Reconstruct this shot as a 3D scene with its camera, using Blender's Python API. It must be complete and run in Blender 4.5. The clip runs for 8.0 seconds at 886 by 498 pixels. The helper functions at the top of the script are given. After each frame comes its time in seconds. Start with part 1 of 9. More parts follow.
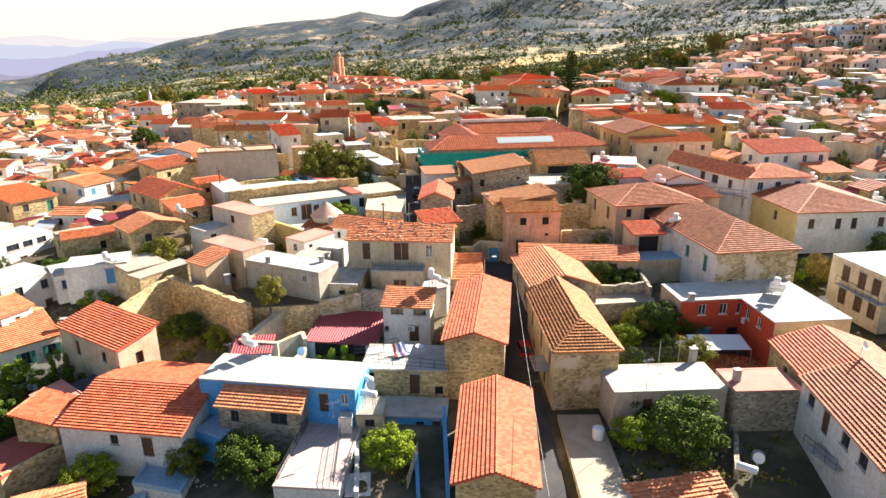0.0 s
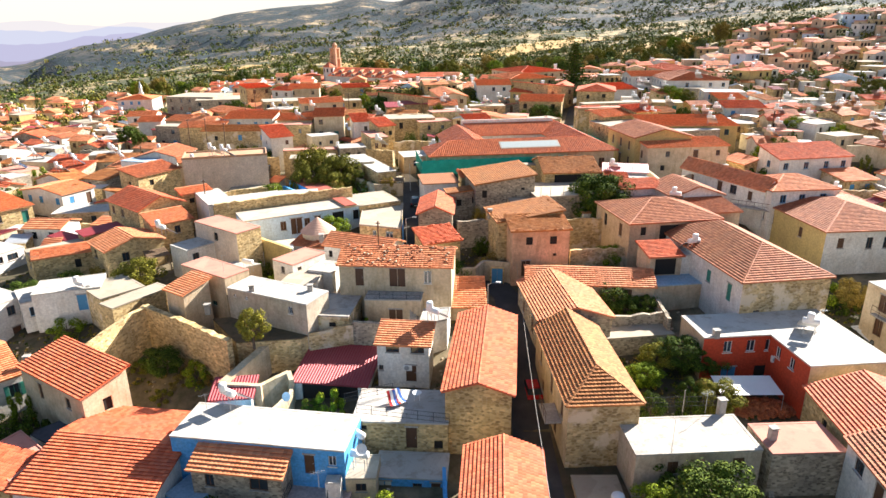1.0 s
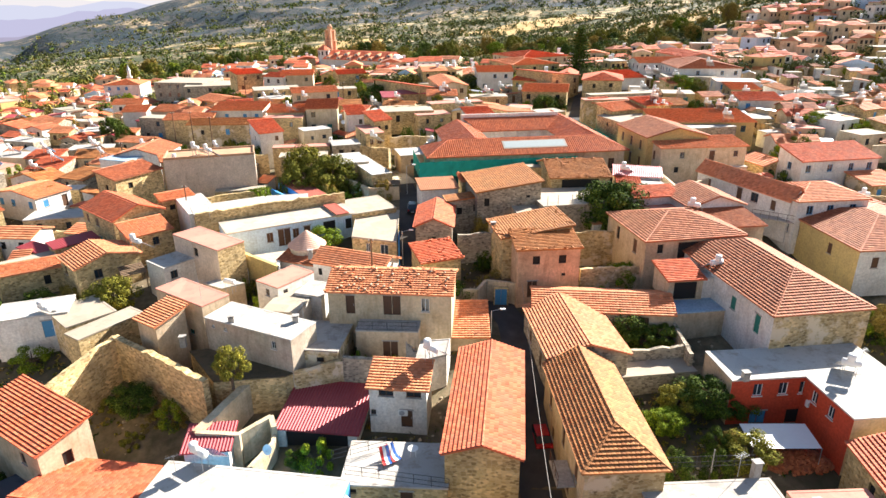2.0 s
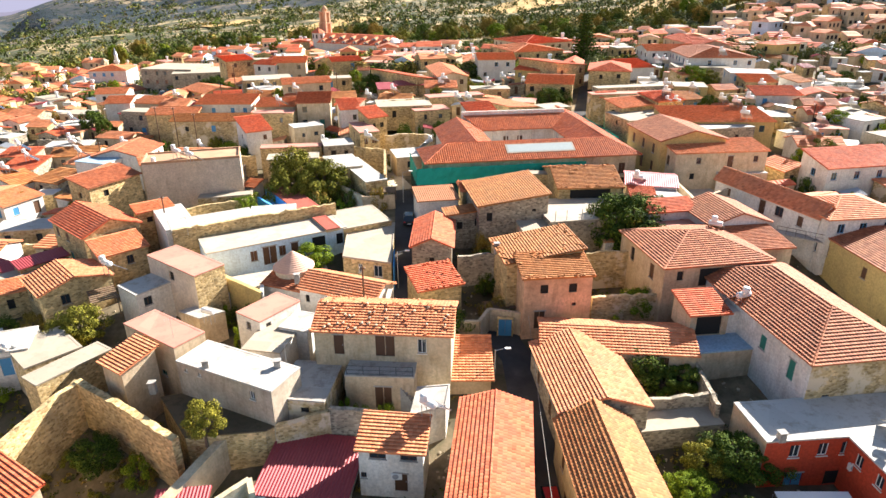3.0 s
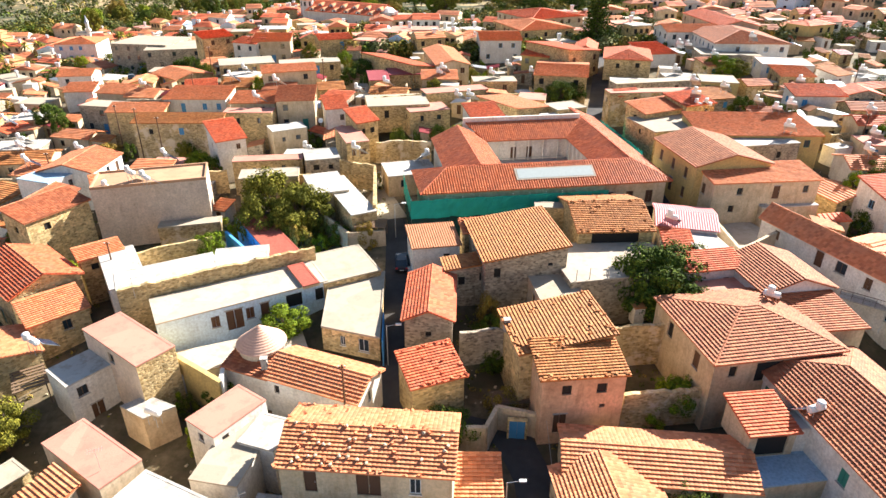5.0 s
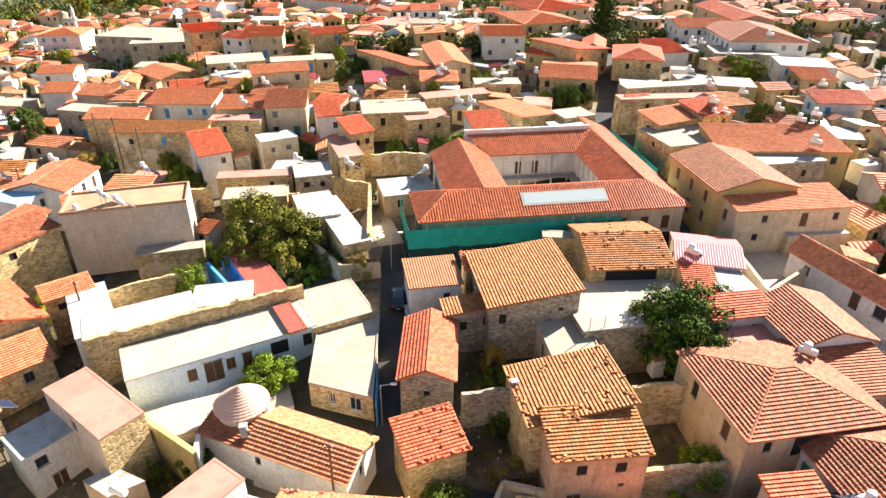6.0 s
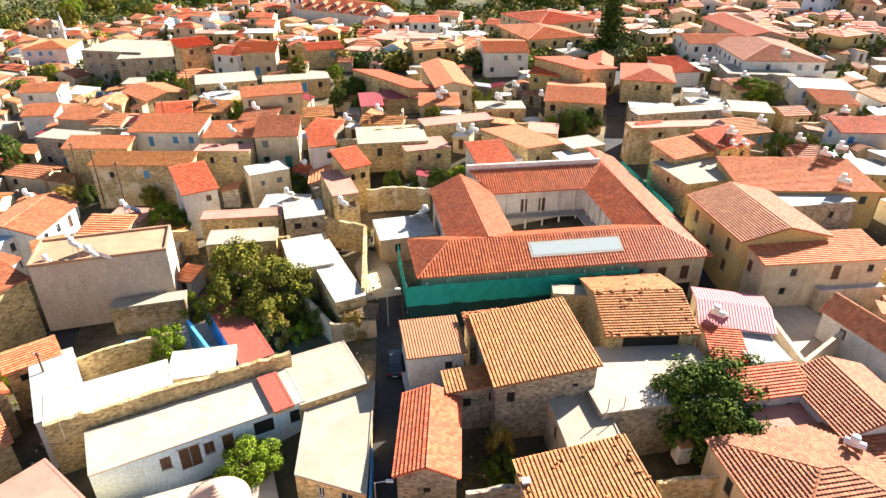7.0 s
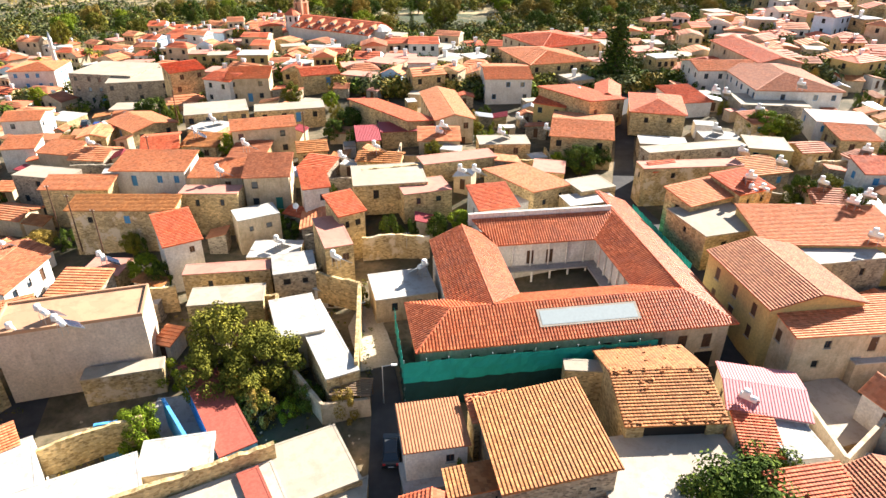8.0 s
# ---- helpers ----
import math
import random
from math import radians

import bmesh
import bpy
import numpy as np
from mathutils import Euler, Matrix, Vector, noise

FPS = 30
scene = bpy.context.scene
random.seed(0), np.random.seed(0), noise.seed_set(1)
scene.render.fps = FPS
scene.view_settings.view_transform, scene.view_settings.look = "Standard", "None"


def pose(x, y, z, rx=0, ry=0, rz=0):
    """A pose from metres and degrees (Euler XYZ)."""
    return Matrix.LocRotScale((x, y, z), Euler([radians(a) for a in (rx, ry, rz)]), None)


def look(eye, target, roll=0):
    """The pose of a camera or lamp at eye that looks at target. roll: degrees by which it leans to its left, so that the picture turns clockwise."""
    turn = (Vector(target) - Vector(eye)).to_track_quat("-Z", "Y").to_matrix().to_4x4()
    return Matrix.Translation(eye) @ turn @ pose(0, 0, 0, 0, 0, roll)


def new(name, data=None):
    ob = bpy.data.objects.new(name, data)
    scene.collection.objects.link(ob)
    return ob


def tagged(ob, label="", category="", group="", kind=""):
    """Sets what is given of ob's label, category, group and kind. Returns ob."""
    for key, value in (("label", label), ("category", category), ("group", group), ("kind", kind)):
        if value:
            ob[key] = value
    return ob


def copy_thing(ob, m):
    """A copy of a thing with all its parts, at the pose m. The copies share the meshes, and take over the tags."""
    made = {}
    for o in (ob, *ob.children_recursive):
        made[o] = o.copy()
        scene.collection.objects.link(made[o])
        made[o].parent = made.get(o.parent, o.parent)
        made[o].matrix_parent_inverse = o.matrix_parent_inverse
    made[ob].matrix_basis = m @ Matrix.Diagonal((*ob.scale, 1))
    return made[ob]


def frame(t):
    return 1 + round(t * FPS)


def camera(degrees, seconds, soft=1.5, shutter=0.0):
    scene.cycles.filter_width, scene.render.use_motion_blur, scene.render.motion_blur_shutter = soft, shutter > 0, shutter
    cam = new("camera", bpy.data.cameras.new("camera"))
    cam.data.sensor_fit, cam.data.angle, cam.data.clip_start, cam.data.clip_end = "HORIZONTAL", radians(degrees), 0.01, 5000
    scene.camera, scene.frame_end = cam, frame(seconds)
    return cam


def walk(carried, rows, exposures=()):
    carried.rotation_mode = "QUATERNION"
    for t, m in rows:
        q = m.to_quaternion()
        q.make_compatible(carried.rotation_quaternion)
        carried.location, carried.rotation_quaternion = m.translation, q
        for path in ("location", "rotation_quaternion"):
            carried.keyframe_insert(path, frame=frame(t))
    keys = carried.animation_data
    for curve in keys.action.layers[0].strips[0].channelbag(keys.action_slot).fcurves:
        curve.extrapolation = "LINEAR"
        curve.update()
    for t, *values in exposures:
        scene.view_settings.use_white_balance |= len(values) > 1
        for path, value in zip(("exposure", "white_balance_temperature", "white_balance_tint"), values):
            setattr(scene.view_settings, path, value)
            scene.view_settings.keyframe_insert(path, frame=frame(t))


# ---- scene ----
cam = camera(70.0, 8.0)
# seconds, eye, yaw, pitch, roll
PATH = [
    (0, (0.000, -0.000, 35.000), 0.342, -18.046, -0.471),
    (0.5, (-0.018, 3.936, 36.236), 0.335, -18.448, -0.500),
    (1, (-0.052, 7.901, 37.390), 0.295, -19.294, -0.502),
    (1.5, (-0.092, 12.016, 38.615), 0.241, -20.284, -0.459),
    (3, (-0.105, 24.859, 42.414), 0.081, -23.288, -0.292),
    (3.5, (-0.143, 29.299, 43.730), 0.000, -24.262, -0.174),
    (4, (-0.217, 33.749, 45.096), -0.093, -25.255, -0.027),
    (4.5, (-0.315, 38.260, 46.502), -0.193, -26.234, 0.116),
    (6, (-0.480, 51.830, 50.599), -0.385, -29.055, 0.380),
    (6.5, (-0.563, 56.330, 51.925), -0.435, -29.317, 0.398),
    (7, (-0.698, 60.789, 53.329), -0.473, -29.188, 0.391),
    (7.5, (-0.838, 65.283, 54.763), -0.527, -28.933, 0.405),
    (8, (-0.869, 69.723, 56.199), -0.572, -28.675, 0.493),
]


def eye_pose(eye, yaw, pitch, roll):
    a, b = radians(yaw), radians(pitch)
    ahead = Vector((-math.sin(a) * math.cos(b), math.cos(a) * math.cos(b), math.sin(b)))
    return look(eye, Vector(eye) + 10 * ahead, roll)


walk(cam, [(t, eye_pose(eye, yaw, pitch, roll)) for t, eye, yaw, pitch, roll in PATH])

# ---------------------------------------------------------------- light
world = bpy.data.worlds.new("world")
scene.world = world
world.use_nodes = True
SUN_AZ, SUN_EL = 48.0, 30.0  # degrees right of +y, degrees up
sky = world.node_tree.nodes.new("ShaderNodeTexSky")
sky.sky_type, sky.sun_disc = "NISHITA", False
sky.sun_elevation, sky.sun_rotation = radians(SUN_EL), radians(SUN_AZ)
sky.air_density, sky.dust_density, sky.ozone_density = 1.0, 0.8, 2.0
back = world.node_tree.nodes["Background"]
back.inputs["Strength"].default_value = 0.05
world.node_tree.links.new(sky.outputs["Color"], back.inputs["Color"])
sun = new("sun", bpy.data.lights.new("sun", "SUN"))
sun.data.energy, sun.data.angle, sun.data.color = 5.0, radians(0.55), (1.0, 0.945, 0.875)
sd = Vector((math.sin(radians(SUN_AZ)) * math.cos(radians(SUN_EL)), math.cos(radians(SUN_AZ)) * math.cos(radians(SUN_EL)), math.sin(radians(SUN_EL))))
sun.matrix_world = look((0, 0, 300), Vector((0, 0, 300)) - sd)
scene.view_settings.exposure = 1.84


# ---------------------------------------------------------------- materials
def mat(name, rough=0.8, metal=0.0):
    m = bpy.data.materials.new(name)
    m.use_nodes = True
    b = m.node_tree.nodes["Principled BSDF"]
    b.inputs["Roughness"].default_value, b.inputs["Metallic"].default_value = rough, metal
    b.inputs["Specular IOR Level"].default_value = 0.3
    return m, m.node_tree, b


def nd(t, kind, **kw):
    n = t.nodes.new("ShaderNode" + kind)
    for k, v in kw.items():
        n.inputs[k.replace("_", " ")].default_value = v
    return n


def ramp(t, src, stops):
    r = t.nodes.new("ShaderNodeValToRGB")
    e = r.color_ramp.elements
    while len(e) < len(stops):
        e.new(0.5)
    for k, (p, c) in enumerate(stops):
        e[k].position, e[k].color = p, (*c, 1)
    t.links.new(src, r.inputs[0])
    return r.outputs[0]


def mix(t, fac, a, b, how="MIX"):
    m = t.nodes.new("ShaderNodeMix")
    m.data_type, m.blend_type = "RGBA", how
    for slot, v in ((0, fac), (6, a), (7, b)):
        if isinstance(v, (int, float)):
            m.inputs[slot].default_value = v
        elif isinstance(v, tuple):
            m.inputs[slot].default_value = (*v, 1)
        else:
            t.links.new(v, m.inputs[slot])
    return m.outputs[2]


def place(t, sx=1.0, sy=1.0, sz=1.0):
    g = t.nodes.new("ShaderNodeNewGeometry")
    k = t.nodes.new("ShaderNodeVectorMath")
    k.operation = "MULTIPLY"
    k.inputs[1].default_value = (sx, sy, sz)
    t.links.new(g.outputs["Position"], k.inputs[0])
    return k.outputs[0]


def noise_of(t, vec, scale, detail=4.0, rough=0.6):
    n = nd(t, "TexNoise", Scale=scale, Detail=detail, Roughness=rough)
    t.links.new(vec, n.inputs["Vector"])
    return n.outputs["Fac"]


def bump(t, b, height, strength, dist=0.05):
    n = nd(t, "Bump", Strength=strength, Distance=dist)
    t.links.new(height, n.inputs["Height"])
    t.links.new(n.outputs[0], b.inputs["Normal"])


def sh(c, k):
    return tuple(min(1.0, v * k) for v in c)


def tile_mat(name, a, b2, old, rough=0.78):
    """Clay tiles: every tile of its own tone, with lichen and soot."""
    m, t, b = mat(name, rough)
    g = t.nodes.new("ShaderNodeNewGeometry")
    tone = ramp(t, g.outputs["Random Per Island"], [(0, sh(a, 0.72)), (0.15, sh(a, 0.92)), (0.4, a), (0.8, b2), (1, sh(b2, 1.08))])
    v = place(t)
    wear = ramp(t, noise_of(t, v, 0.55, 5), [(0.42, (0, 0, 0)), (0.7, (1, 1, 1))])
    c = mix(t, wear, tone, mix(t, 0.5, tone, old))
    spots = ramp(t, noise_of(t, v, 5.0, 3), [(0.56, (0, 0, 0)), (0.74, (0.35, 0.35, 0.35))])
    c = mix(t, spots, c, sh(old, 0.6))
    t.links.new(c, b.inputs["Base Color"])
    bump(t, b, noise_of(t, v, 12.0, 4), 0.4, 0.03)
    return m


def plaster_mat(name, a, dirt, amount=0.5, rough=0.85):
    """Painted or limewashed plaster: blotches, rain streaks, fine grain."""
    m, t, b = mat(name, rough)
    v = place(t)
    blot = ramp(t, noise_of(t, v, 0.5, 8, 0.68), [(0.42, (0, 0, 0)), (0.62, (1, 1, 1))])
    run = ramp(t, noise_of(t, place(t, 1.6, 1.6, 0.3), 1.0, 8, 0.72), [(0.5, (0, 0, 0)), (0.72, (1, 1, 1))])
    c = mix(t, blot, a, mix(t, amount * 0.6, a, dirt))
    c = mix(t, run, c, mix(t, amount * 0.8, c, dirt))
    grain = ramp(t, noise_of(t, v, 4.0, 5), [(0.3, (0.68, 0.68, 0.68)), (0.7, (1.08, 1.08, 1.08))])
    c = mix(t, 1.0, c, grain, "MULTIPLY")
    t.links.new(c, b.inputs["Base Color"])
    bump(t, b, noise_of(t, v, 6.0, 6), 0.35, 0.04)
    return m


def roof_mat(name, a, dirt, amount):
    """Cement roof: pale screed with patches of repair, dark stains where water stood, cracks."""
    m, t, b = mat(name, 0.92)
    v = place(t)
    cell = nd(t, "TexVoronoi", Scale=0.28)
    t.links.new(v, cell.inputs["Vector"])
    bw = t.nodes.new("ShaderNodeRGBToBW")
    t.links.new(cell.outputs["Color"], bw.inputs[0])
    c = mix(t, ramp(t, bw.outputs[0], [(0.2, (0, 0, 0)), (0.8, (1, 1, 1))]), sh(a, 0.88), sh(a, 1.04))
    pool = ramp(t, noise_of(t, v, 0.8, 8, 0.7), [(0.5, (0, 0, 0)), (0.62, (1, 1, 1))])
    c = mix(t, pool, c, mix(t, amount, c, dirt))
    spots = ramp(t, noise_of(t, v, 3.5, 5, 0.7), [(0.6, (0, 0, 0)), (0.72, (1, 1, 1))])
    c = mix(t, spots, c, mix(t, amount * 0.8, c, sh(dirt, 0.7)))
    t.links.new(c, b.inputs["Base Color"])
    bump(t, b, noise_of(t, v, 5.0, 6), 0.35, 0.04)
    return m


def stone_mat(name, a, b2, joint, size=2.6, patch=None):
    """Rubble masonry in courses, with pale mortar and patches of old render."""
    m, t, b = mat(name, 0.9)
    v = place(t, 1.0, 1.0, 1.75)
    cell = nd(t, "TexVoronoi", Scale=size, Randomness=0.85)
    t.links.new(v, cell.inputs["Vector"])
    edge = nd(t, "TexVoronoi", Scale=size, Randomness=0.85)
    edge.feature = "DISTANCE_TO_EDGE"
    t.links.new(v, edge.inputs["Vector"])
    bw = t.nodes.new("ShaderNodeRGBToBW")
    t.links.new(cell.outputs["Color"], bw.inputs[0])
    c = ramp(t, bw.outputs[0], [(0.1, sh(a, 0.6)), (0.4, a), (0.65, b2), (0.95, sh(b2, 1.25))])
    gap = ramp(t, edge.outputs["Distance"], [(0.02, (1, 1, 1)), (0.09, (0, 0, 0))])
    c = mix(t, gap, c, joint)
    big = ramp(t, noise_of(t, place(t), 0.3, 6), [(0.38, (0.72, 0.72, 0.72)), (0.65, (1.12, 1.1, 1.05))])
    c = mix(t, 1.0, c, big, "MULTIPLY")
    if patch:
        p = ramp(t, noise_of(t, place(t), 0.42, 7, 0.65), [(0.52, (0, 0, 0)), (0.6, (1, 1, 1))])
        c = mix(t, p, c, patch)
    t.links.new(c, b.inputs["Base Color"])
    bump(t, b, edge.outputs["Distance"], 0.7, 0.08)
    return m


def plain_mat(name, a, rough=0.6, metal=0.0, vary=0.15, scale=3.0):
    m, t, b = mat(name, rough, metal)
    v = place(t)
    c = mix(t, noise_of(t, v, scale, 5), sh(a, 1 - vary), sh(a, 1 + vary))
    t.links.new(c, b.inputs["Base Color"])
    bump(t, b, noise_of(t, v, scale * 6, 3), 0.15, 0.02)
    return m


def leaf_mat(name, a, b2):
    m, t, b = mat(name, 0.9)
    g = t.nodes.new("ShaderNodeNewGeometry")
    o = t.nodes.new("ShaderNodeObjectInfo")
    c = ramp(t, g.outputs["Random Per Island"], [(0, sh(a, 0.55)), (0.5, a), (1, b2)])
    c = mix(t, 1.0, c, ramp(t, o.outputs["Random"], [(0, (0.75, 0.8, 0.7)), (1, (1.2, 1.12, 0.95))]), "MULTIPLY")
    t.links.new(c, b.inputs["Base Color"])
    b.inputs["Specular IOR Level"].default_value = 0.12
    return m


TILE = {
    "red": tile_mat("tile_red", (0.62, 0.125, 0.048), (0.72, 0.185, 0.078), (0.44, 0.15, 0.09)),
    "orange": tile_mat("tile_orange", (0.67, 0.225, 0.092), (0.77, 0.30, 0.135), (0.52, 0.23, 0.13)),
    "old": tile_mat("tile_old", (0.43, 0.155, 0.045), (0.53, 0.215, 0.070), (0.30, 0.14, 0.06)),
    "brown": tile_mat("tile_brown", (0.42, 0.135, 0.060), (0.53, 0.195, 0.090), (0.32, 0.13, 0.075)),
    "maroon": tile_mat("tile_maroon", (0.58, 0.155, 0.055), (0.68, 0.215, 0.085), (0.42, 0.14, 0.08), 0.45),
}
WALL = {
    "white": plaster_mat("wall_white", (0.84, 0.80, 0.73), (0.46, 0.36, 0.25), 0.5),
    "cream": plaster_mat("wall_cream", (0.74, 0.60, 0.40), (0.38, 0.25, 0.12), 0.75),
    "tan": plaster_mat("wall_tan", (0.69, 0.54, 0.36), (0.34, 0.22, 0.12), 0.75),
    "pale": plaster_mat("wall_pale", (0.76, 0.62, 0.49), (0.42, 0.30, 0.20), 0.5),
    "grey": plaster_mat("wall_grey", (0.60, 0.50, 0.38), (0.28, 0.20, 0.13), 0.75),
    "pink": plaster_mat("wall_pink", (0.78, 0.49, 0.31), (0.34, 0.19, 0.10), 0.85),
    "yellow": plaster_mat("wall_yellow", (0.66, 0.48, 0.18), (0.36, 0.26, 0.12), 0.5),
    "red": plaster_mat("wall_red", (0.60, 0.075, 0.030), (0.30, 0.06, 0.04), 0.35),
    "blue": plaster_mat("wall_blue", (0.09, 0.40, 0.80), (0.26, 0.42, 0.56), 0.35),
    "pale_blue": plaster_mat("wall_pale_blue", (0.64, 0.79, 0.92), (0.46, 0.52, 0.58), 0.4),
    "stone": stone_mat("wall_stone", (0.49, 0.335, 0.145), (0.68, 0.50, 0.25), (0.58, 0.44, 0.24)),
    "stone_grey": stone_mat("wall_stone_grey", (0.30, 0.245, 0.18), (0.46, 0.385, 0.285), (0.42, 0.355, 0.27)),
    "stone_patch": stone_mat("wall_stone_patch", (0.48, 0.33, 0.15), (0.64, 0.48, 0.26), (0.58, 0.44, 0.25), 2.6, (0.70, 0.57, 0.40)),
}
FLAT = {
    "white": roof_mat("roof_white", (0.51, 0.475, 0.425), (0.30, 0.24, 0.18), 0.55),
    "cream": roof_mat("roof_cream", (0.47, 0.40, 0.315), (0.36, 0.28, 0.20), 0.5),
    "beige": roof_mat("roof_beige", (0.41, 0.345, 0.26), (0.31, 0.25, 0.18), 0.5),
    "grey": roof_mat("roof_grey", (0.44, 0.40, 0.35), (0.22, 0.19, 0.16), 0.6),
    "pink": roof_mat("roof_pink", (0.56, 0.25, 0.18), (0.36, 0.16, 0.12), 0.45),
    "terrace": plaster_mat("roof_terrace", (0.58, 0.45, 0.39), (0.42, 0.28, 0.24), 0.4, 0.8),
    "earth": roof_mat("roof_earth", (0.13, 0.095, 0.055), (0.07, 0.06, 0.03), 0.6),
    "clay": roof_mat("roof_clay", (0.50, 0.29, 0.17), (0.34, 0.19, 0.11), 0.5),
    "felt": roof_mat("roof_felt", (0.10, 0.105, 0.12), (0.05, 0.05, 0.055), 0.5),
    "red": plaster_mat("roof_red", (0.44, 0.10, 0.065), (0.30, 0.10, 0.07), 0.5, 0.85),
    "blue": plaster_mat("roof_blue", (0.36, 0.50, 0.62), (0.28, 0.34, 0.38), 0.4, 0.8),
}
M_WOOD = plain_mat("brown_wood", (0.11, 0.055, 0.03), 0.6)
M_TIMBER = plain_mat("old_timber", (0.20, 0.13, 0.08), 0.8)
M_BLUE = plain_mat("blue_paint", (0.07, 0.26, 0.48), 0.5)
M_GREEN = plain_mat("green_paint", (0.04, 0.20, 0.15), 0.5)
M_WHITE = plain_mat("white_paint", (0.78, 0.77, 0.74), 0.5, 0, 0.06)
# near-black paint standing in for unlit rooms behind openings and far windows
M_DARK = plain_mat("inside_shade", (0.025, 0.022, 0.02), 0.9)
M_STEEL = plain_mat("galvanised_steel", (0.45, 0.46, 0.47), 0.45, 0.7)
M_IRON = plain_mat("black_iron", (0.05, 0.05, 0.055), 0.55, 0.4)
M_SHEET = plain_mat("maroon_sheet", (0.34, 0.055, 0.06), 0.5, 0.0, 0.2)
M_PINKSHEET = plain_mat("pink_sheet", (0.60, 0.22, 0.22), 0.5, 0.0, 0.15)
M_RUST = plain_mat("rusty_sheet", (0.40, 0.17, 0.08), 0.75, 0.2, 0.4, 1.2)
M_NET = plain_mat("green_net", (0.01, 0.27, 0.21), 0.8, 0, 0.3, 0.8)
M_CONC = plaster_mat("concrete", (0.44, 0.41, 0.37), (0.25, 0.23, 0.20), 0.6)
M_BARK = plain_mat("bark", (0.13, 0.09, 0.06), 0.9, 0, 0.3)
M_RUBBER = plain_mat("rubber", (0.03, 0.03, 0.03), 0.8)
M_SOLAR, _t, _b = mat("solar_glass", 0.12)
_b.inputs["Base Color"].default_value = (0.02, 0.03, 0.06, 1)
M_GLASS, _t, _b = mat("window_glass", 0.06)
_b.inputs["Base Color"].default_value = (0.03, 0.04, 0.05, 1)
_b.inputs["Specular IOR Level"].default_value = 0.7
LEAF = {
    "dark": leaf_mat("leaf_dark", (0.055, 0.090, 0.014), (0.16, 0.21, 0.03)),
    "citrus": leaf_mat("leaf_citrus", (0.16, 0.22, 0.016), (0.36, 0.43, 0.035)),
    "olive": leaf_mat("leaf_olive", (0.15, 0.15, 0.024), (0.32, 0.29, 0.045)),
    "scrub": leaf_mat("leaf_scrub", (0.10, 0.12, 0.05), (0.19, 0.19, 0.075)),
    "dry": leaf_mat("leaf_dry", (0.28, 0.20, 0.045), (0.45, 0.32, 0.09)),
}


def ground_mat():
    m, t, b = mat("dry_ground", 0.95)
    v = place(t)
    n1 = noise_of(t, v, 0.09, 7)
    n2 = noise_of(t, v, 1.1, 6)
    c = ramp(t, n1, [(0.32, (0.05, 0.043, 0.025)), (0.48, (0.10, 0.08, 0.048)), (0.64, (0.27, 0.205, 0.125))])
    c = mix(t, ramp(t, n2, [(0.45, (0, 0, 0)), (0.75, (0.7, 0.7, 0.7))]), c, (0.045, 0.055, 0.02))
    t.links.new(c, b.inputs["Base Color"])
    bump(t, b, n2, 0.5, 0.15)
    return m


def hill_mat():
    """Dry hillside: scrub and dark carobs over bare rock, with terraces of straw; distance haze is painted in as a blue
    tint.
    """
    m, t, b = mat("hazed_hillside", 0.95)
    v = place(t, 1, 1, 2.2)
    earth = ramp(t, noise_of(t, v, 0.010, 7, 0.65), [(0.40, (0.035, 0.045, 0.05)), (0.50, (0.075, 0.072, 0.066)), (0.57, (0.16, 0.125, 0.09)), (0.63, (0.42, 0.31, 0.18))])
    n = ramp(t, noise_of(t, v, 0.022, 7, 0.72), [(0.47, (0, 0, 0)), (0.55, (1, 1, 1))])
    # blue-grey scrub colour carries the haze of distance
    c = mix(t, n, earth, (0.030, 0.047, 0.056))
    vo = nd(t, "TexVoronoi", Scale=0.10)
    t.links.new(place(t), vo.inputs["Vector"])
    dots = ramp(t, vo.outputs["Distance"], [(0.22, (1, 1, 1)), (0.38, (0, 0, 0))])
    c = mix(t, dots, c, (0.020, 0.036, 0.026))
    t.links.new(c, b.inputs["Base Color"])
    bump(t, b, n, 0.6, 2.0)
    return m


def road_mat():
    m, t, b = mat("asphalt", 0.9)
    v = place(t)
    c = ramp(t, noise_of(t, v, 0.5, 6), [(0.3, (0.045, 0.042, 0.042)), (0.6, (0.065, 0.062, 0.06)), (0.8, (0.10, 0.095, 0.09))])
    t.links.new(c, b.inputs["Base Color"])
    bump(t, b, noise_of(t, v, 30.0, 2), 0.3, 0.02)
    return m


def valley_mat():
    """Orchard land round the village: straw and bare earth between patches of scrub."""
    m, t, b = mat("dry_valley", 0.95)
    v = place(t, 1, 1, 0.4)
    c = ramp(t, noise_of(t, v, 0.012, 7), [(0.40, (0.085, 0.082, 0.040)), (0.47, (0.18, 0.145, 0.075)), (0.545, (0.48, 0.35, 0.18))])
    n = ramp(t, noise_of(t, v, 0.06, 7, 0.7), [(0.46, (0, 0, 0)), (0.55, (1, 1, 1))])
    c = mix(t, n, c, (0.06, 0.072, 0.032))
    t.links.new(c, b.inputs["Base Color"])
    bump(t, b, n, 0.5, 1.0)
    return m


M_GROUND, M_VALLEY, M_HILL, M_ROAD = ground_mat(), valley_mat(), hill_mat(), road_mat()
M_PAVE = plaster_mat("paving", (0.56, 0.49, 0.38), (0.36, 0.30, 0.22), 0.5, 0.9)


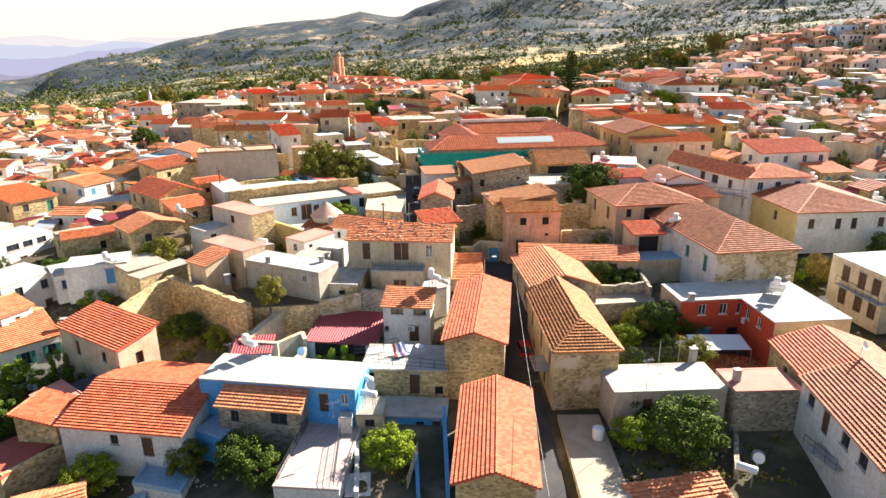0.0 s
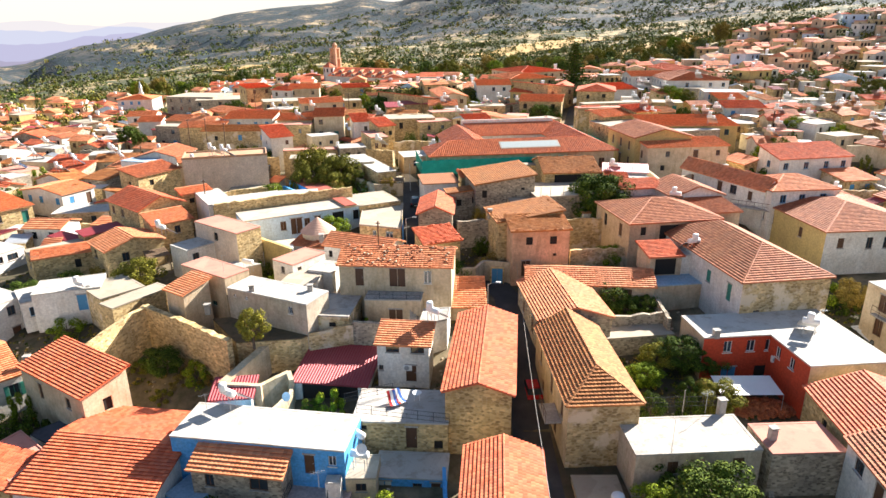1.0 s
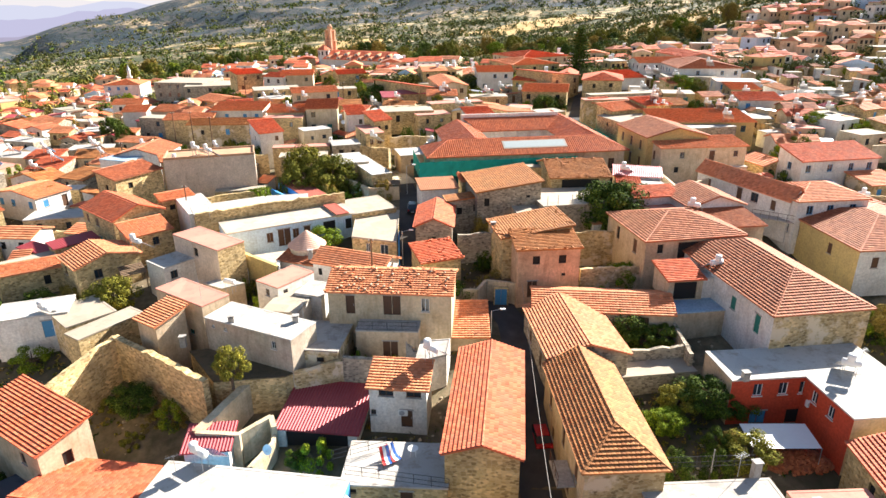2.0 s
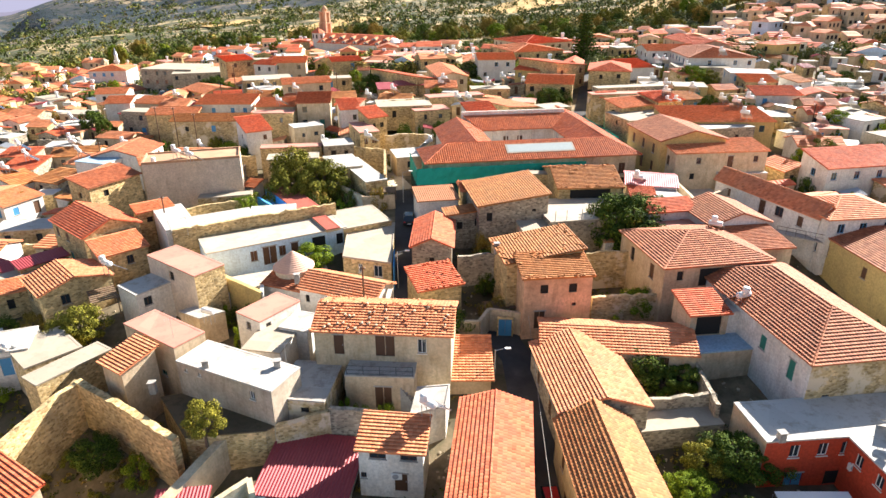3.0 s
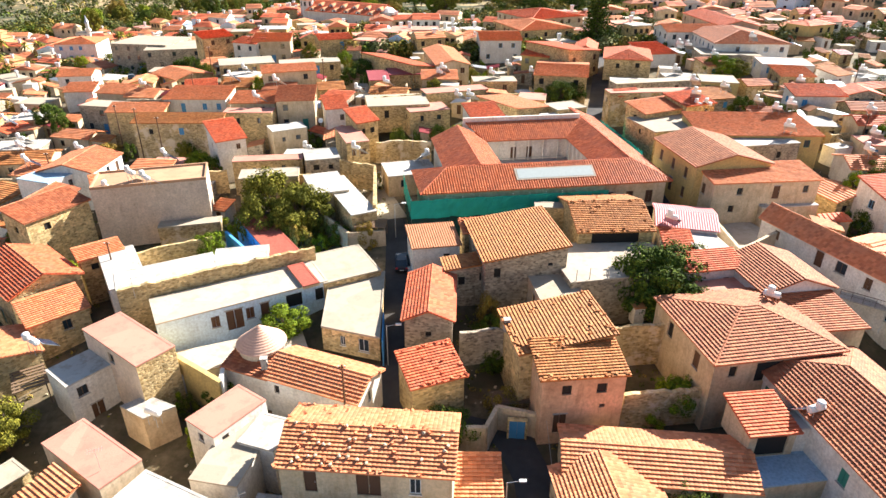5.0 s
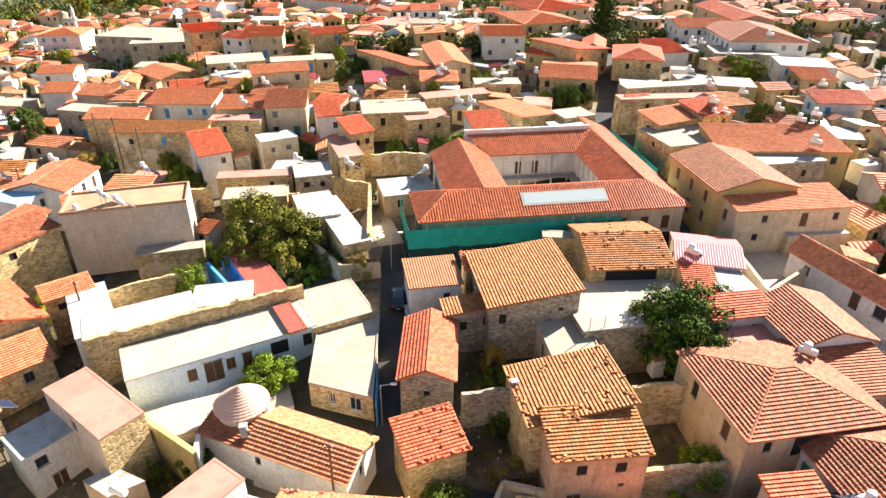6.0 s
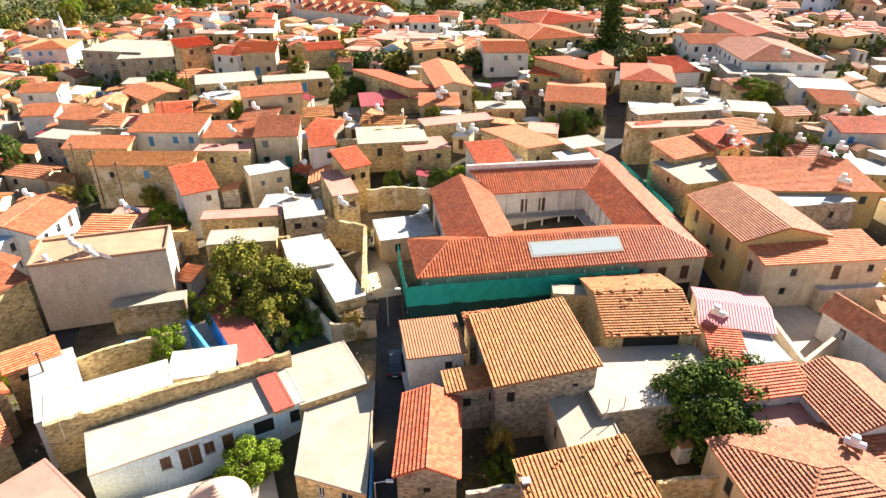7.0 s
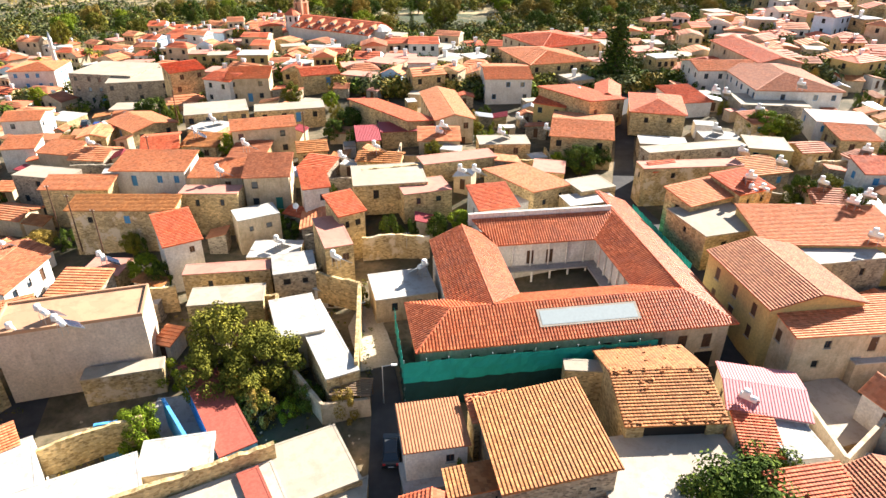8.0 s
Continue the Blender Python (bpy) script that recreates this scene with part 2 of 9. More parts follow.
# ---------------------------------------------------------------- mesh helpers
class Geo:
    """Collects vertices and faces for one mesh."""

    def __init__(self):
        self.v, self.f = [], []

    def quad(self, *pts):
        n = len(self.v)
        self.v += [tuple(p) for p in pts]
        self.f.append(tuple(range(n, n + len(pts))))
        return self

    def box(self, x0, y0, z0, x1, y1, z1, m=None):
        n = len(self.v)
        c = [(x0, y0, z0), (x1, y0, z0), (x1, y1, z0), (x0, y1, z0), (x0, y0, z1), (x1, y0, z1), (x1, y1, z1), (x0, y1, z1)]
        self.v += [tuple(m @ Vector(p)) for p in c] if m else c
        self.f += [tuple(n + k for k in q) for q in ((0, 3, 2, 1), (4, 5, 6, 7), (0, 1, 5, 4), (1, 2, 6, 5), (2, 3, 7, 6), (3, 0, 4, 7))]
        return self

    def tube(self, a, b, r0, r1=None, n=8, cap=True):
        a, b = Vector(a), Vector(b)
        r1 = r0 if r1 is None else r1
        d = (b - a).normalized()
        u = d.orthogonal().normalized()
        w = d.cross(u)
        k = len(self.v)
        for p, r in ((a, r0), (b, r1)):
            self.v += [tuple(p + r * (math.cos(2 * math.pi * i / n) * u + math.sin(2 * math.pi * i / n) * w)) for i in range(n)]
        self.f += [(k + i, k + (i + 1) % n, k + n + (i + 1) % n, k + n + i) for i in range(n)]
        if cap:
            self.f += [tuple(k + i for i in reversed(range(n))), tuple(k + n + i for i in range(n))]
        return self

    def rev(self, profile, n=16, c=(0, 0, 0)):
        """A surface of revolution about z from (radius, z) pairs."""
        k = len(self.v)
        for r, z in profile:
            self.v += [(c[0] + r * math.cos(2 * math.pi * i / n), c[1] + r * math.sin(2 * math.pi * i / n), c[2] + z) for i in range(n)]
        for j in range(len(profile) - 1):
            self.f += [(k + j * n + i, k + j * n + (i + 1) % n, k + (j + 1) * n + (i + 1) % n, k + (j + 1) * n + i) for i in range(n)]
        return self


def part(name, geo, material, parent=None, label="", smooth=False, kind="", weld=True):
    me = bpy.data.meshes.new(name)
    if weld and len(geo.v) < 6000:
        seen, to, vs = {}, [], []
        for p in geo.v:
            k = (round(p[0], 4), round(p[1], 4), round(p[2], 4))
            if k not in seen:
                seen[k] = len(vs)
                vs.append(p)
            to.append(seen[k])
        fs = [tuple(dict.fromkeys(to[i] for i in f)) for f in geo.f]
        me.from_pydata(vs, [], [f for f in fs if len(f) > 2])
    else:
        me.from_pydata(geo.v, [], geo.f)
    me.materials.append(material)
    if smooth:
        me.polygons.foreach_set("use_smooth", [True] * len(me.polygons))
    me.update()
    ob = new(name, me)
    if parent:
        ob.parent = parent
    return tagged(ob, label, "", "", kind)


def thing(name, m, label, category, group="", kind=""):
    ob = new(name)
    ob.matrix_basis = m
    ob.empty_display_size = 0.5
    return tagged(ob, label, category, group, kind)


# ---------------------------------------------------------------- lie of the land
LAND = [
    (0, 20, -2.5), (-40, 40, -4.5), (40, 35, -1.5), (8, 54, 0.3), (-34, 58, -3.0), (-70, 70, -4), (40, 60, 0.8), (70, 60, 3),
    (7, 86, 4.3), (-30, 82, 2.5), (-60, 100, 3.5), (35, 85, 4.5), (70, 95, 6), (-5, 114, 8.0), (-38, 108, 6.5), (45, 118, 8.5), (-8, 127, 9.8),
    (-44, 140, 9.0), (34, 150, 11.8), (-80, 150, 5.5), (80, 150, 14.5), (0, 185, 14.2), (-50, 190, 12.0), (60, 200, 16.5), (-20, 240, 14.5),
    (40, 260, 15.5), (-100, 240, 4.5), (110, 240, 17.5), (-145, 290, -1.0), (-50, 300, 11.5),
    (-44, 121, 3.8), (-36, 122, 3.8), (-30, 119, 5.0), (-48, 126, 4.2), (105, 315, 17), (180, 350, 36), (150, 290, 25), (230, 330, 45), (270, 420, 56), (60, 330, 13), (5, 330, 11),
]


def village_z(x, y):
    s = w = 0.0
    for px, py, pz in LAND:
        k = 1.0 / (((x - px) ** 2 + (y - py) ** 2) + 60.0) ** 1.6
        s, w = s + k * pz, w + k
    return s / w


# skyline of the hills: bearing in degrees, height over the horizon in degrees
SKYLINE = [(-180, -2.0), (-60, -2.8), (-33, -2.4), (-29, -1.1), (-24.5, -0.35), (-21, 0.5), (-16.5, 1.35), (-11.5, 1.9), (-9.4, 1.95), (-7.3, 2.5), (-4.8, 1.95), (-3.8, 1.85),
           (-2.3, 2.6), (0.8, 3.7), (8, 4.8), (14, 3.75), (16, 3.5), (19, 4.1), (25, 5.0), (45, 6.0), (70, 4.0), (180, -2.0)]
# valley floor: bearing, height at 450 m, rise for each metre further out
VALLEY = [(-180, -20, 0.0), (-40, -20, -0.04), (-30, -18, -0.032), (-20, -12, -0.012), (-10, -7, 0.004), (0, -2, 0.016), (15, 5, 0.028), (25, 24, 0.03), (45, 50, 0.02), (70, 20, 0.0), (180, -20, 0.0)]


def between(rows, a, k=1):
    for p, q in zip(rows, rows[1:]):
        if p[0] <= a <= q[0]:
            return p[k] + (q[k] - p[k]) * (a - p[0]) / (q[0] - p[0])
    return rows[-1][k]


def smooth(t):
    t = max(0.0, min(1.0, t))
    return t * t * (3 - 2 * t)


def land_z(x, y):
    """Height of the ground anywhere: the village slope, then the valley and the hills behind it."""
    z = village_z(x, y)
    d = math.hypot(x, y)
    if d > 330:
        a = math.degrees(math.atan2(x, y))
        p = Vector((x, y, 0))
        crest = 35 + 2500 * math.tan(radians(between(SKYLINE, a)))
        far = between(VALLEY, a) + between(VALLEY, a, 2) * (d - 450)
        up = smooth((d - 950) / 1550)
        spur = abs(noise.fractal(p * 0.0022, 1.0, 2.0, 4))
        rough = 7 * min(1, (d - 330) / 600) * noise.fractal(p * 0.008, 1.0, 2.0, 5) + 60 * (spur - 0.25) * 4 * up * (1 - up)
        far = far * (1 - up) + crest * up + rough - 0.3 * max(0.0, d - 2520)
        t = smooth((d - 330) / 250)
        z = z * (1 - t) + far * t
    return z


def land_sheet():
    g = Geo()
    rs = [0, 8, 16, 24, 32] + [40 + 6 * k for k in range(38)] + [268 * 1.035 ** k for k in range(1, 77)]
    na = 300
    for r in rs:
        for k in range(na):
            a = 2 * math.pi * k / na
            x, y = r * math.sin(a), r * math.cos(a)
            g.v.append((x, y, land_z(x, y) - 0.03))
    for j in range(len(rs) - 1):
        for k in range(na):
            g.f.append((j * na + k, (j + 1) * na + k, (j + 1) * na + (k + 1) % na, j * na + (k + 1) % na))
    ob = part("ground", g, M_GROUND, None, "", True, "structure")
    ob.data.materials.append(M_VALLEY)
    ob.data.materials.append(M_HILL)
    idx = [0 if math.hypot(*g.v[f[0]][:2]) < 268 else 1 if math.hypot(*g.v[f[0]][:2]) < 1150 else 2 for f in g.f]
    ob.data.polygons.foreach_set("material_index", idx)
    tagged(ob, "dry earth and scrub hillsides under and behind the village", "ground")


land_sheet()


# emission for backdrops: the brightness of haze is put into the material itself
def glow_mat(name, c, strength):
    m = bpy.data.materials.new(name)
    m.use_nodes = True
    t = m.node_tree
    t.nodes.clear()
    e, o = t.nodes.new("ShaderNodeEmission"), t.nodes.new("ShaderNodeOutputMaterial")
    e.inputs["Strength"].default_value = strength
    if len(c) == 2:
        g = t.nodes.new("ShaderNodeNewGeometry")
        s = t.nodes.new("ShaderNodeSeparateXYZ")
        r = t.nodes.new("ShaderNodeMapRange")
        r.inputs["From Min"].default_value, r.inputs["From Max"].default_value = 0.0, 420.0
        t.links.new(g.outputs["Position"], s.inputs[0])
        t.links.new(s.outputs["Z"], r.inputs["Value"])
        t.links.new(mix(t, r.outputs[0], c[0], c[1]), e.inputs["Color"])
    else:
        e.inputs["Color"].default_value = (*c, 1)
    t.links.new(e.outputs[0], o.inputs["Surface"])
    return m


def backdrops():
    """A glowing ring coloured as white haze over the coast all round the horizon, and far glowing ranges before it with
    haze put into their colour.
    """
    g = Geo()
    n = 96
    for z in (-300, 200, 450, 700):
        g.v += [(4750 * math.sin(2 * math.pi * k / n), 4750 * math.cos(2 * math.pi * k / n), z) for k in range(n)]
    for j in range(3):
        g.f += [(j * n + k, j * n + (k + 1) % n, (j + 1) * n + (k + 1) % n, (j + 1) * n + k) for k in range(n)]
    tagged(part("backdrop", g, glow_mat("haze", ((0.92, 0.84, 0.75), (0.97, 0.93, 0.86)), 0.34), None, "glowing backdrop ring coloured as white haze along the horizon", True, "structure"), "", "sky")
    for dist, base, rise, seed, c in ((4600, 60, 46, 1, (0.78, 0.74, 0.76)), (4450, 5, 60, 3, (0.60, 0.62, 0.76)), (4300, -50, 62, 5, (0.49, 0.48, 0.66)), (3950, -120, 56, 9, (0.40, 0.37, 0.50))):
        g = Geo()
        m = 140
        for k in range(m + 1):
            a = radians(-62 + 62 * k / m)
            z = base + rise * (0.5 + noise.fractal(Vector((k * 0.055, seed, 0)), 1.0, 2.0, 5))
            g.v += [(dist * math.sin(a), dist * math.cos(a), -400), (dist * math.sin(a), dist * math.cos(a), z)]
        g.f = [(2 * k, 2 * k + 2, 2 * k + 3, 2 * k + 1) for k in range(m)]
        tagged(part("backdrop", g, glow_mat("far_range_glow", c, 0.33), None, "far glowing mountain range with blue haze put into its colour", True, "structure"), "", "hills")


backdrops()


# ---------------------------------------------------------------- roofs
def tiled(geo, e0, e1, r0, r1, pitch=0.5, course=0.38, high=0.018, skip=0.0, rng=None, lip=0.135):
    """Lays courses of clay tiles on the slope with eave e0-e1 and top r0-r1: each course laps over the one below with a raised lip."""
    e0, e1, r0, r1 = map(Vector, (e0, e1, r0, r1))
    U = e1 - e0
    W = U.length
    U = U / W
    up = r0 - e0
    up = up - U * up.dot(U)
    L = up.length
    if L < 0.05:
        return
    V = up / L
    N = U.cross(V)
    if N.z < 0:
        N = -N
    a0, a1 = (r0 - e0).dot(U), (r1 - e0).dot(U)
    rows = max(1, round(L / course))
    c = L / rows
    for j in range(rows):
        v0, v1 = j * c - 0.04, (j + 1) * c
        q = (j + 0.4) / rows
        left, right = max(0.0, a0) * q, W - max(0.0, W - a1) * q
        n = max(1, round((right - left) / pitch))
        p = (right - left) / n
        for k in range(n):
            if skip and rng.random() < skip:
                continue
            base = len(geo.v)
            jit = rng.uniform(-0.006, 0.006) if rng else 0.0
            for v, lift, f in ((v0 + jit + 0.03, 0.004, 0), (v0 + jit, lip + jit, 1), (v1, 0.012, 1)):
                for s, h in ((0.005, 0.0), (0.3, high), (0.7, high), (0.995, 0.0)):
                    geo.v.append(tuple(e0 + U * (left + (k + s) * p) + V * v + N * (h * f + lift)))
            geo.f += [(base + 4 * r + i, base + 4 * r + i + 1, base + 4 * r + 5 + i, base + 4 * r + 4 + i) for r in (0, 1) for i in range(3)]


def slab(geo, pts, t=0.12):
    """A sloping slab under a roof surface: top polygon pts, thickness t."""
    n = len(pts)
    k = len(geo.v)
    geo.v += [tuple(p) for p in pts] + [(p[0], p[1], p[2] - t) for p in pts]
    geo.f.append(tuple(range(k, k + n)))
    geo.f.append(tuple(reversed(range(k + n, k + 2 * n))))
    geo.f += [(k + i, k + n + i, k + n + (i + 1) % n, k + (i + 1) % n) for i in range(n)]


def caps(geo, a, b, r=0.13, step=0.45):
    """Half-round cap tiles along a ridge or hip."""
    a, b = Vector(a), Vector(b)
    n = max(1, round((b - a).length / step))
    d = (b - a) / n
    for k in range(n):
        geo.tube(a + d * k, a + d * (k + 1.08), r * 1.1, r * 0.92, 6, False)


# ---------------------------------------------------------------- walls with openings
def wall_face(geo, o, u, w, h, holes, depth=0.22):
    """One outer wall face: origin o (bottom left seen from outside), direction u, size w x h, with holes (x, z, w, h) cut in and reveals."""
    o, u = Vector(o), Vector(u)
    n = Vector((u.y, -u.x, 0))
    xs = sorted({0.0, w, *[v for x, z, a, b in holes for v in (x, x + a)]})
    zs = sorted({0.0, h, *[v for x, z, a, b in holes for v in (z, z + b)]})
    P = lambda x, z, d=0.0: tuple(o + u * x - n * d + Vector((0, 0, z)))
    for i in range(len(xs) - 1):
        for j in range(len(zs) - 1):
            cx, cz = (xs[i] + xs[i + 1]) / 2, (zs[j] + zs[j + 1]) / 2
            if any(x < cx < x + a and z < cz < z + b for x, z, a, b in holes):
                continue
            geo.quad(P(xs[i], zs[j]), P(xs[i + 1], zs[j]), P(xs[i + 1], zs[j + 1]), P(xs[i], zs[j + 1]))
    for x, z, a, b in holes:
        geo.quad(P(x, z), P(x, z + b), P(x, z + b, depth), P(x, z, depth))
        geo.quad(P(x + a, z), P(x + a, z, depth), P(x + a, z + b, depth), P(x + a, z + b))
        geo.quad(P(x, z), P(x, z, depth), P(x + a, z, depth), P(x + a, z))
        geo.quad(P(x, z + b), P(x + a, z + b), P(x + a, z + b, depth), P(x, z + b, depth))
        geo.quad(P(x, z, depth), P(x + a, z, depth), P(x + a, z + b, depth), P(x, z + b, depth))


PAINT = {"w": M_WOOD, "b": M_BLUE, "g": M_GREEN, "v": M_WHITE}


def ring(a, b, m, t=0.07, y0=0.10, y1=0.17):
    """A rectangular frame as one closed ring."""
    g = Geo()
    for x0, z0, x1, z1, y in ((0, 0, a, b, y0), (t, t, a - t, b - t, y0), (t, t, a - t, b - t, y1), (0, 0, a, b, y1)):
        g.v += [tuple(m @ Vector(p)) for p in ((x0, y, z0), (x1, y, z0), (x1, y, z1), (x0, y, z1))]
    for j in range(4):
        n = (j + 1) % 4
        g.f += [(j * 4 + k, n * 4 + k, n * 4 + (k + 1) % 4, j * 4 + (k + 1) % 4) for k in range(4)]
    return g


def opening(house, o, u, x, z, a, b, kind, near=1):
    """A door, window or shutter set in its hole. kind: first letter w window, d door, s closed shutters, k near-black
    panel painted as inside shade; second its paint.
    """
    o, u = Vector(o), Vector(u)
    n = Vector((u.y, -u.x, 0))
    m = Matrix((( u.x, -n.x, 0, 0), (u.y, -n.y, 0, 0), (0, 0, 1, 0), (0, 0, 0, 1)))
    m.translation = o + u * x + Vector((0, 0, z))
    paint = PAINT[kind[1]] if len(kind) > 1 else M_WOOD
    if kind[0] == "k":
        # shallow panel closes the hole; the room's darkness is its colour
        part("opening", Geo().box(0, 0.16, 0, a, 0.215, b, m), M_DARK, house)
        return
    if kind[0] == "o":
        for x0, x1 in ((-a / 2 + 0.02, -0.03), (a + 0.03, a * 1.5 - 0.02)):
            part("shutter", Geo().box(x0, -0.07, 0.0, x1, -0.02, b, m).box(x0 + 0.06, -0.085, 0.08, x1 - 0.06, -0.07, b / 2 - 0.04, m).box(x0 + 0.06, -0.085, b / 2 + 0.04, x1 - 0.06, -0.07, b - 0.08, m), paint, house, "open painted shutter")
    if kind[0] in "wo":
        win = part("window", ring(a, b, m), paint, house)
        if near:
            part("mullion", Geo().box(a / 2 - 0.03, 0.105, 0.07, a / 2 + 0.03, 0.16, b - 0.07, m), paint, win)
        part("pane", Geo().box(0.07, 0.13, 0.07, a - 0.07, 0.15, b - 0.07, m), M_GLASS, win)
        if near:
            part("sill", Geo().box(-0.08, -0.08, -0.09, a + 0.08, 0.1, -0.004, m), WALL["white"] if kind[1:] == "v" else M_CONC, win)
    elif kind[0] == "s":
        win = part("window", ring(a, b, m), paint, house, "closed shutters")
        for k in (0, 1):
            x0 = k * a / 2 + 0.02
            part("shutter", Geo().box(x0, 0.04, 0.02, x0 + a / 2 - 0.04, 0.09, b - 0.02, m), paint, win)
        if near:
            part("sill", Geo().box(-0.08, -0.08, -0.09, a + 0.08, 0.1, -0.004, m), M_CONC, win)
    else:
        leaves = 2 if a > 1.15 else 1
        d = part("door", ring(a, b, m), paint, house)
        for k in range(leaves):
            x0, x1 = k * a / leaves + 0.05, (k + 1) * a / leaves - 0.05
            part("leaf", Geo().box(x0, 0.12, 0.02, x1, 0.16, b - 0.06, m), paint, d)
        if not near:
            return
        part("handle", Geo().box(a * 0.5 + 0.06 if leaves > 1 else a - 0.16, 0.03, 1.0, a * 0.5 + 0.10 if leaves > 1 else a - 0.12, 0.07, 1.15, m), M_STEEL, d)
        part("lintel", Geo().box(-0.12, -0.03, b + 0.003, a + 0.12, 0.12, b + 0.16, m), M_CONC, d)


FOOT = []


def house(label, x, y, w, d, yaw, z0, ze, roof="flat", rise=1.2, wall="stone", cover="orange", over=0.3, holes="", near=1, name="house", category="house", group="", skip=0.0, top=None, faces=""):
    """A building on a rectangle. ze: eave height. roof: flat, gx (ridge along x), gy, hip, hf (gy, hipped in front), sf sb sl sr (lean-to, low side front, back, left, right).
    holes: 'side u drop width height kind; ...', u the middle along that side from 0 to 1, drop from the eave to the head."""
    rng = random.Random(round(x * 131 + y * 17))
    FOOT.append((x, y, w / 2, d / 2, radians(yaw)))
    h = thing(name, pose(x, y, z0, 0, 0, yaw), label, category, group)
    H = ze - z0
    X, Y = w / 2, d / 2
    low = {"sf": "f", "sb": "b", "sl": "l", "sr": "r"}.get(roof, "")
    sides = {"f": ((-X, -Y, 0), (1, 0, 0), w), "r": ((X, -Y, 0), (0, 1, 0), d), "b": ((X, Y, 0), (-1, 0, 0), w), "l": ((-X, Y, 0), (0, -1, 0), d)}
    cut = {s: [] for s in sides}
    if not holes and name == "house" and H > 4.5 and min(w, d) > 2.5 and y > 95:
        ks = rng.choice(["k", "k", "sw", "ww"])
        holes = "; ".join(f"{q} {u:.2f} {rng.uniform(0.7, 1.3):.2f} {rng.uniform(0.6, 0.95):.2f} {rng.uniform(0.8, 1.25):.2f} {ks}" for q in "fl" for u in ((0.3, 0.72) if q == "f" else (0.5,)) if rng.random() < 0.7)
    for item in holes.split(";"):
        q = item.split()
        if q:
            s, u, drop, a, b, kind = q[0], float(q[1]), float(q[2]), float(q[3]), float(q[4]), q[5]
            L = sides[s][2]
            a = min(a, L - 0.3)
            b = min(b, H - drop - 0.02)
            if b > 0.25 and a > 0.25:
                x0 = min(max(u * L - a / 2, 0.1), L - a - 0.1)
                cut[s].append((x0, H - drop - b, a, b, kind))
    for s in cut:
        keep = []
        for q in cut[s]:
            if all(q[0] + q[2] < k[0] or k[0] + k[2] < q[0] or q[1] + q[3] < k[1] or k[1] + k[3] < q[1] for k in keep):
                keep.append(q)
        cut[s] = keep
    g = Geo()
    other = dict(q.split("=") for q in faces.split()) if faces else {}
    for s, (o, u, L) in sides.items():
        if s in other:
            g2 = Geo()
            wall_face(g2, o, u, L, H, [q[:4] for q in cut[s]])
            part("wall", g2, WALL[other[s]], h)
        else:
            wall_face(g, o, u, L, H, [q[:4] for q in cut[s]])
    # gables and lean-to triangles
    T = H + rise
    if roof in ("gx",):
        g.quad((X, -Y, H), (X, Y, H), (X, 0, T)).quad((-X, Y, H), (-X, -Y, H), (-X, 0, T))
    elif roof in ("gy", "hf"):
        g.quad((X, Y, H), (-X, Y, H), (0, Y, T))
        if roof == "gy":
            g.quad((-X, -Y, H), (X, -Y, H), (0, -Y, T))
    elif low == "f":
        g.quad((X, -Y, H), (X, Y, H), (X, Y, T)).quad((-X, Y, H), (-X, -Y, H), (-X, Y, T)).quad((X, Y, H), (-X, Y, H), (-X, Y, T), (X, Y, T))
    elif low == "b":
        g.quad((X, -Y, H), (X, Y, H), (X, -Y, T)).quad((-X, Y, H), (-X, -Y, H), (-X, -Y, T)).quad((-X, -Y, H), (X, -Y, H), (X, -Y, T), (-X, -Y, T))
    elif low == "l":
        g.quad((-X, -Y, H), (X, -Y, H), (X, -Y, T)).quad((X, Y, H), (-X, Y, H), (X, Y, T)).quad((X, -Y, H), (X, Y, H), (X, Y, T), (X, -Y, T))
    elif low == "r":
        g.quad((-X, -Y, H), (X, -Y, H), (-X, -Y, T)).quad((X, Y, H), (-X, Y, H), (-X, Y, T)).quad((-X, Y, H), (-X, -Y, H), (-X, -Y, T), (-X, Y, T))
    part("wall", g, WALL[wall], h)
    for s, (o, u, L) in sides.items():
        for q in cut[s]:
            opening(h, o, u, *q, near and y < 140)
    if roof == "flat":
        g = Geo()
        pt = 0.045 if top is None else top
        ex, it = 0.04, 0.2
        rings = [(X + ex, Y + ex, H - 0.1), (X + ex, Y + ex, H + pt), (X - it, Y - it, H + pt), (X - it, Y - it, H + 0.02)]
        for a, b, zz in rings:
            g.v += [(-a, -b, zz), (a, -b, zz), (a, b, zz), (-a, b, zz)]
        for j in range(3):
            g.f += [(j * 4 + k, j * 4 + (k + 1) % 4, j * 4 + 4 + (k + 1) % 4, j * 4 + 4 + k) for k in range(4)]
        g.f.append((12, 13, 14, 15))
        part("roof", g, FLAT[cover], h)
        return h
    o = over
    z = 0.06
    planes, lines = [], []
    if roof == "gx":
        k = rise / Y
        e = H - o * k + z
        planes = [((-X - o, -Y - o, e), (X + o, -Y - o, e), (-X - o, 0, T + z), (X + o, 0, T + z)), ((X + o, Y + o, e), (-X - o, Y + o, e), (X + o, 0, T + z), (-X - o, 0, T + z))]
        lines = [((-X - o, 0, T + z), (X + o, 0, T + z))]
    elif roof == "gy":
        k = rise / X
        e = H - o * k + z
        planes = [((X + o, -Y - o, e), (X + o, Y + o, e), (0, -Y - o, T + z), (0, Y + o, T + z)), ((-X - o, Y + o, e), (-X - o, -Y - o, e), (0, Y + o, T + z), (0, -Y - o, T + z))]
        lines = [((0, -Y - o, T + z), (0, Y + o, T + z))]
    elif roof == "hf":
        k = rise / X
        e = H - o * k + z
        s = min(X, Y)
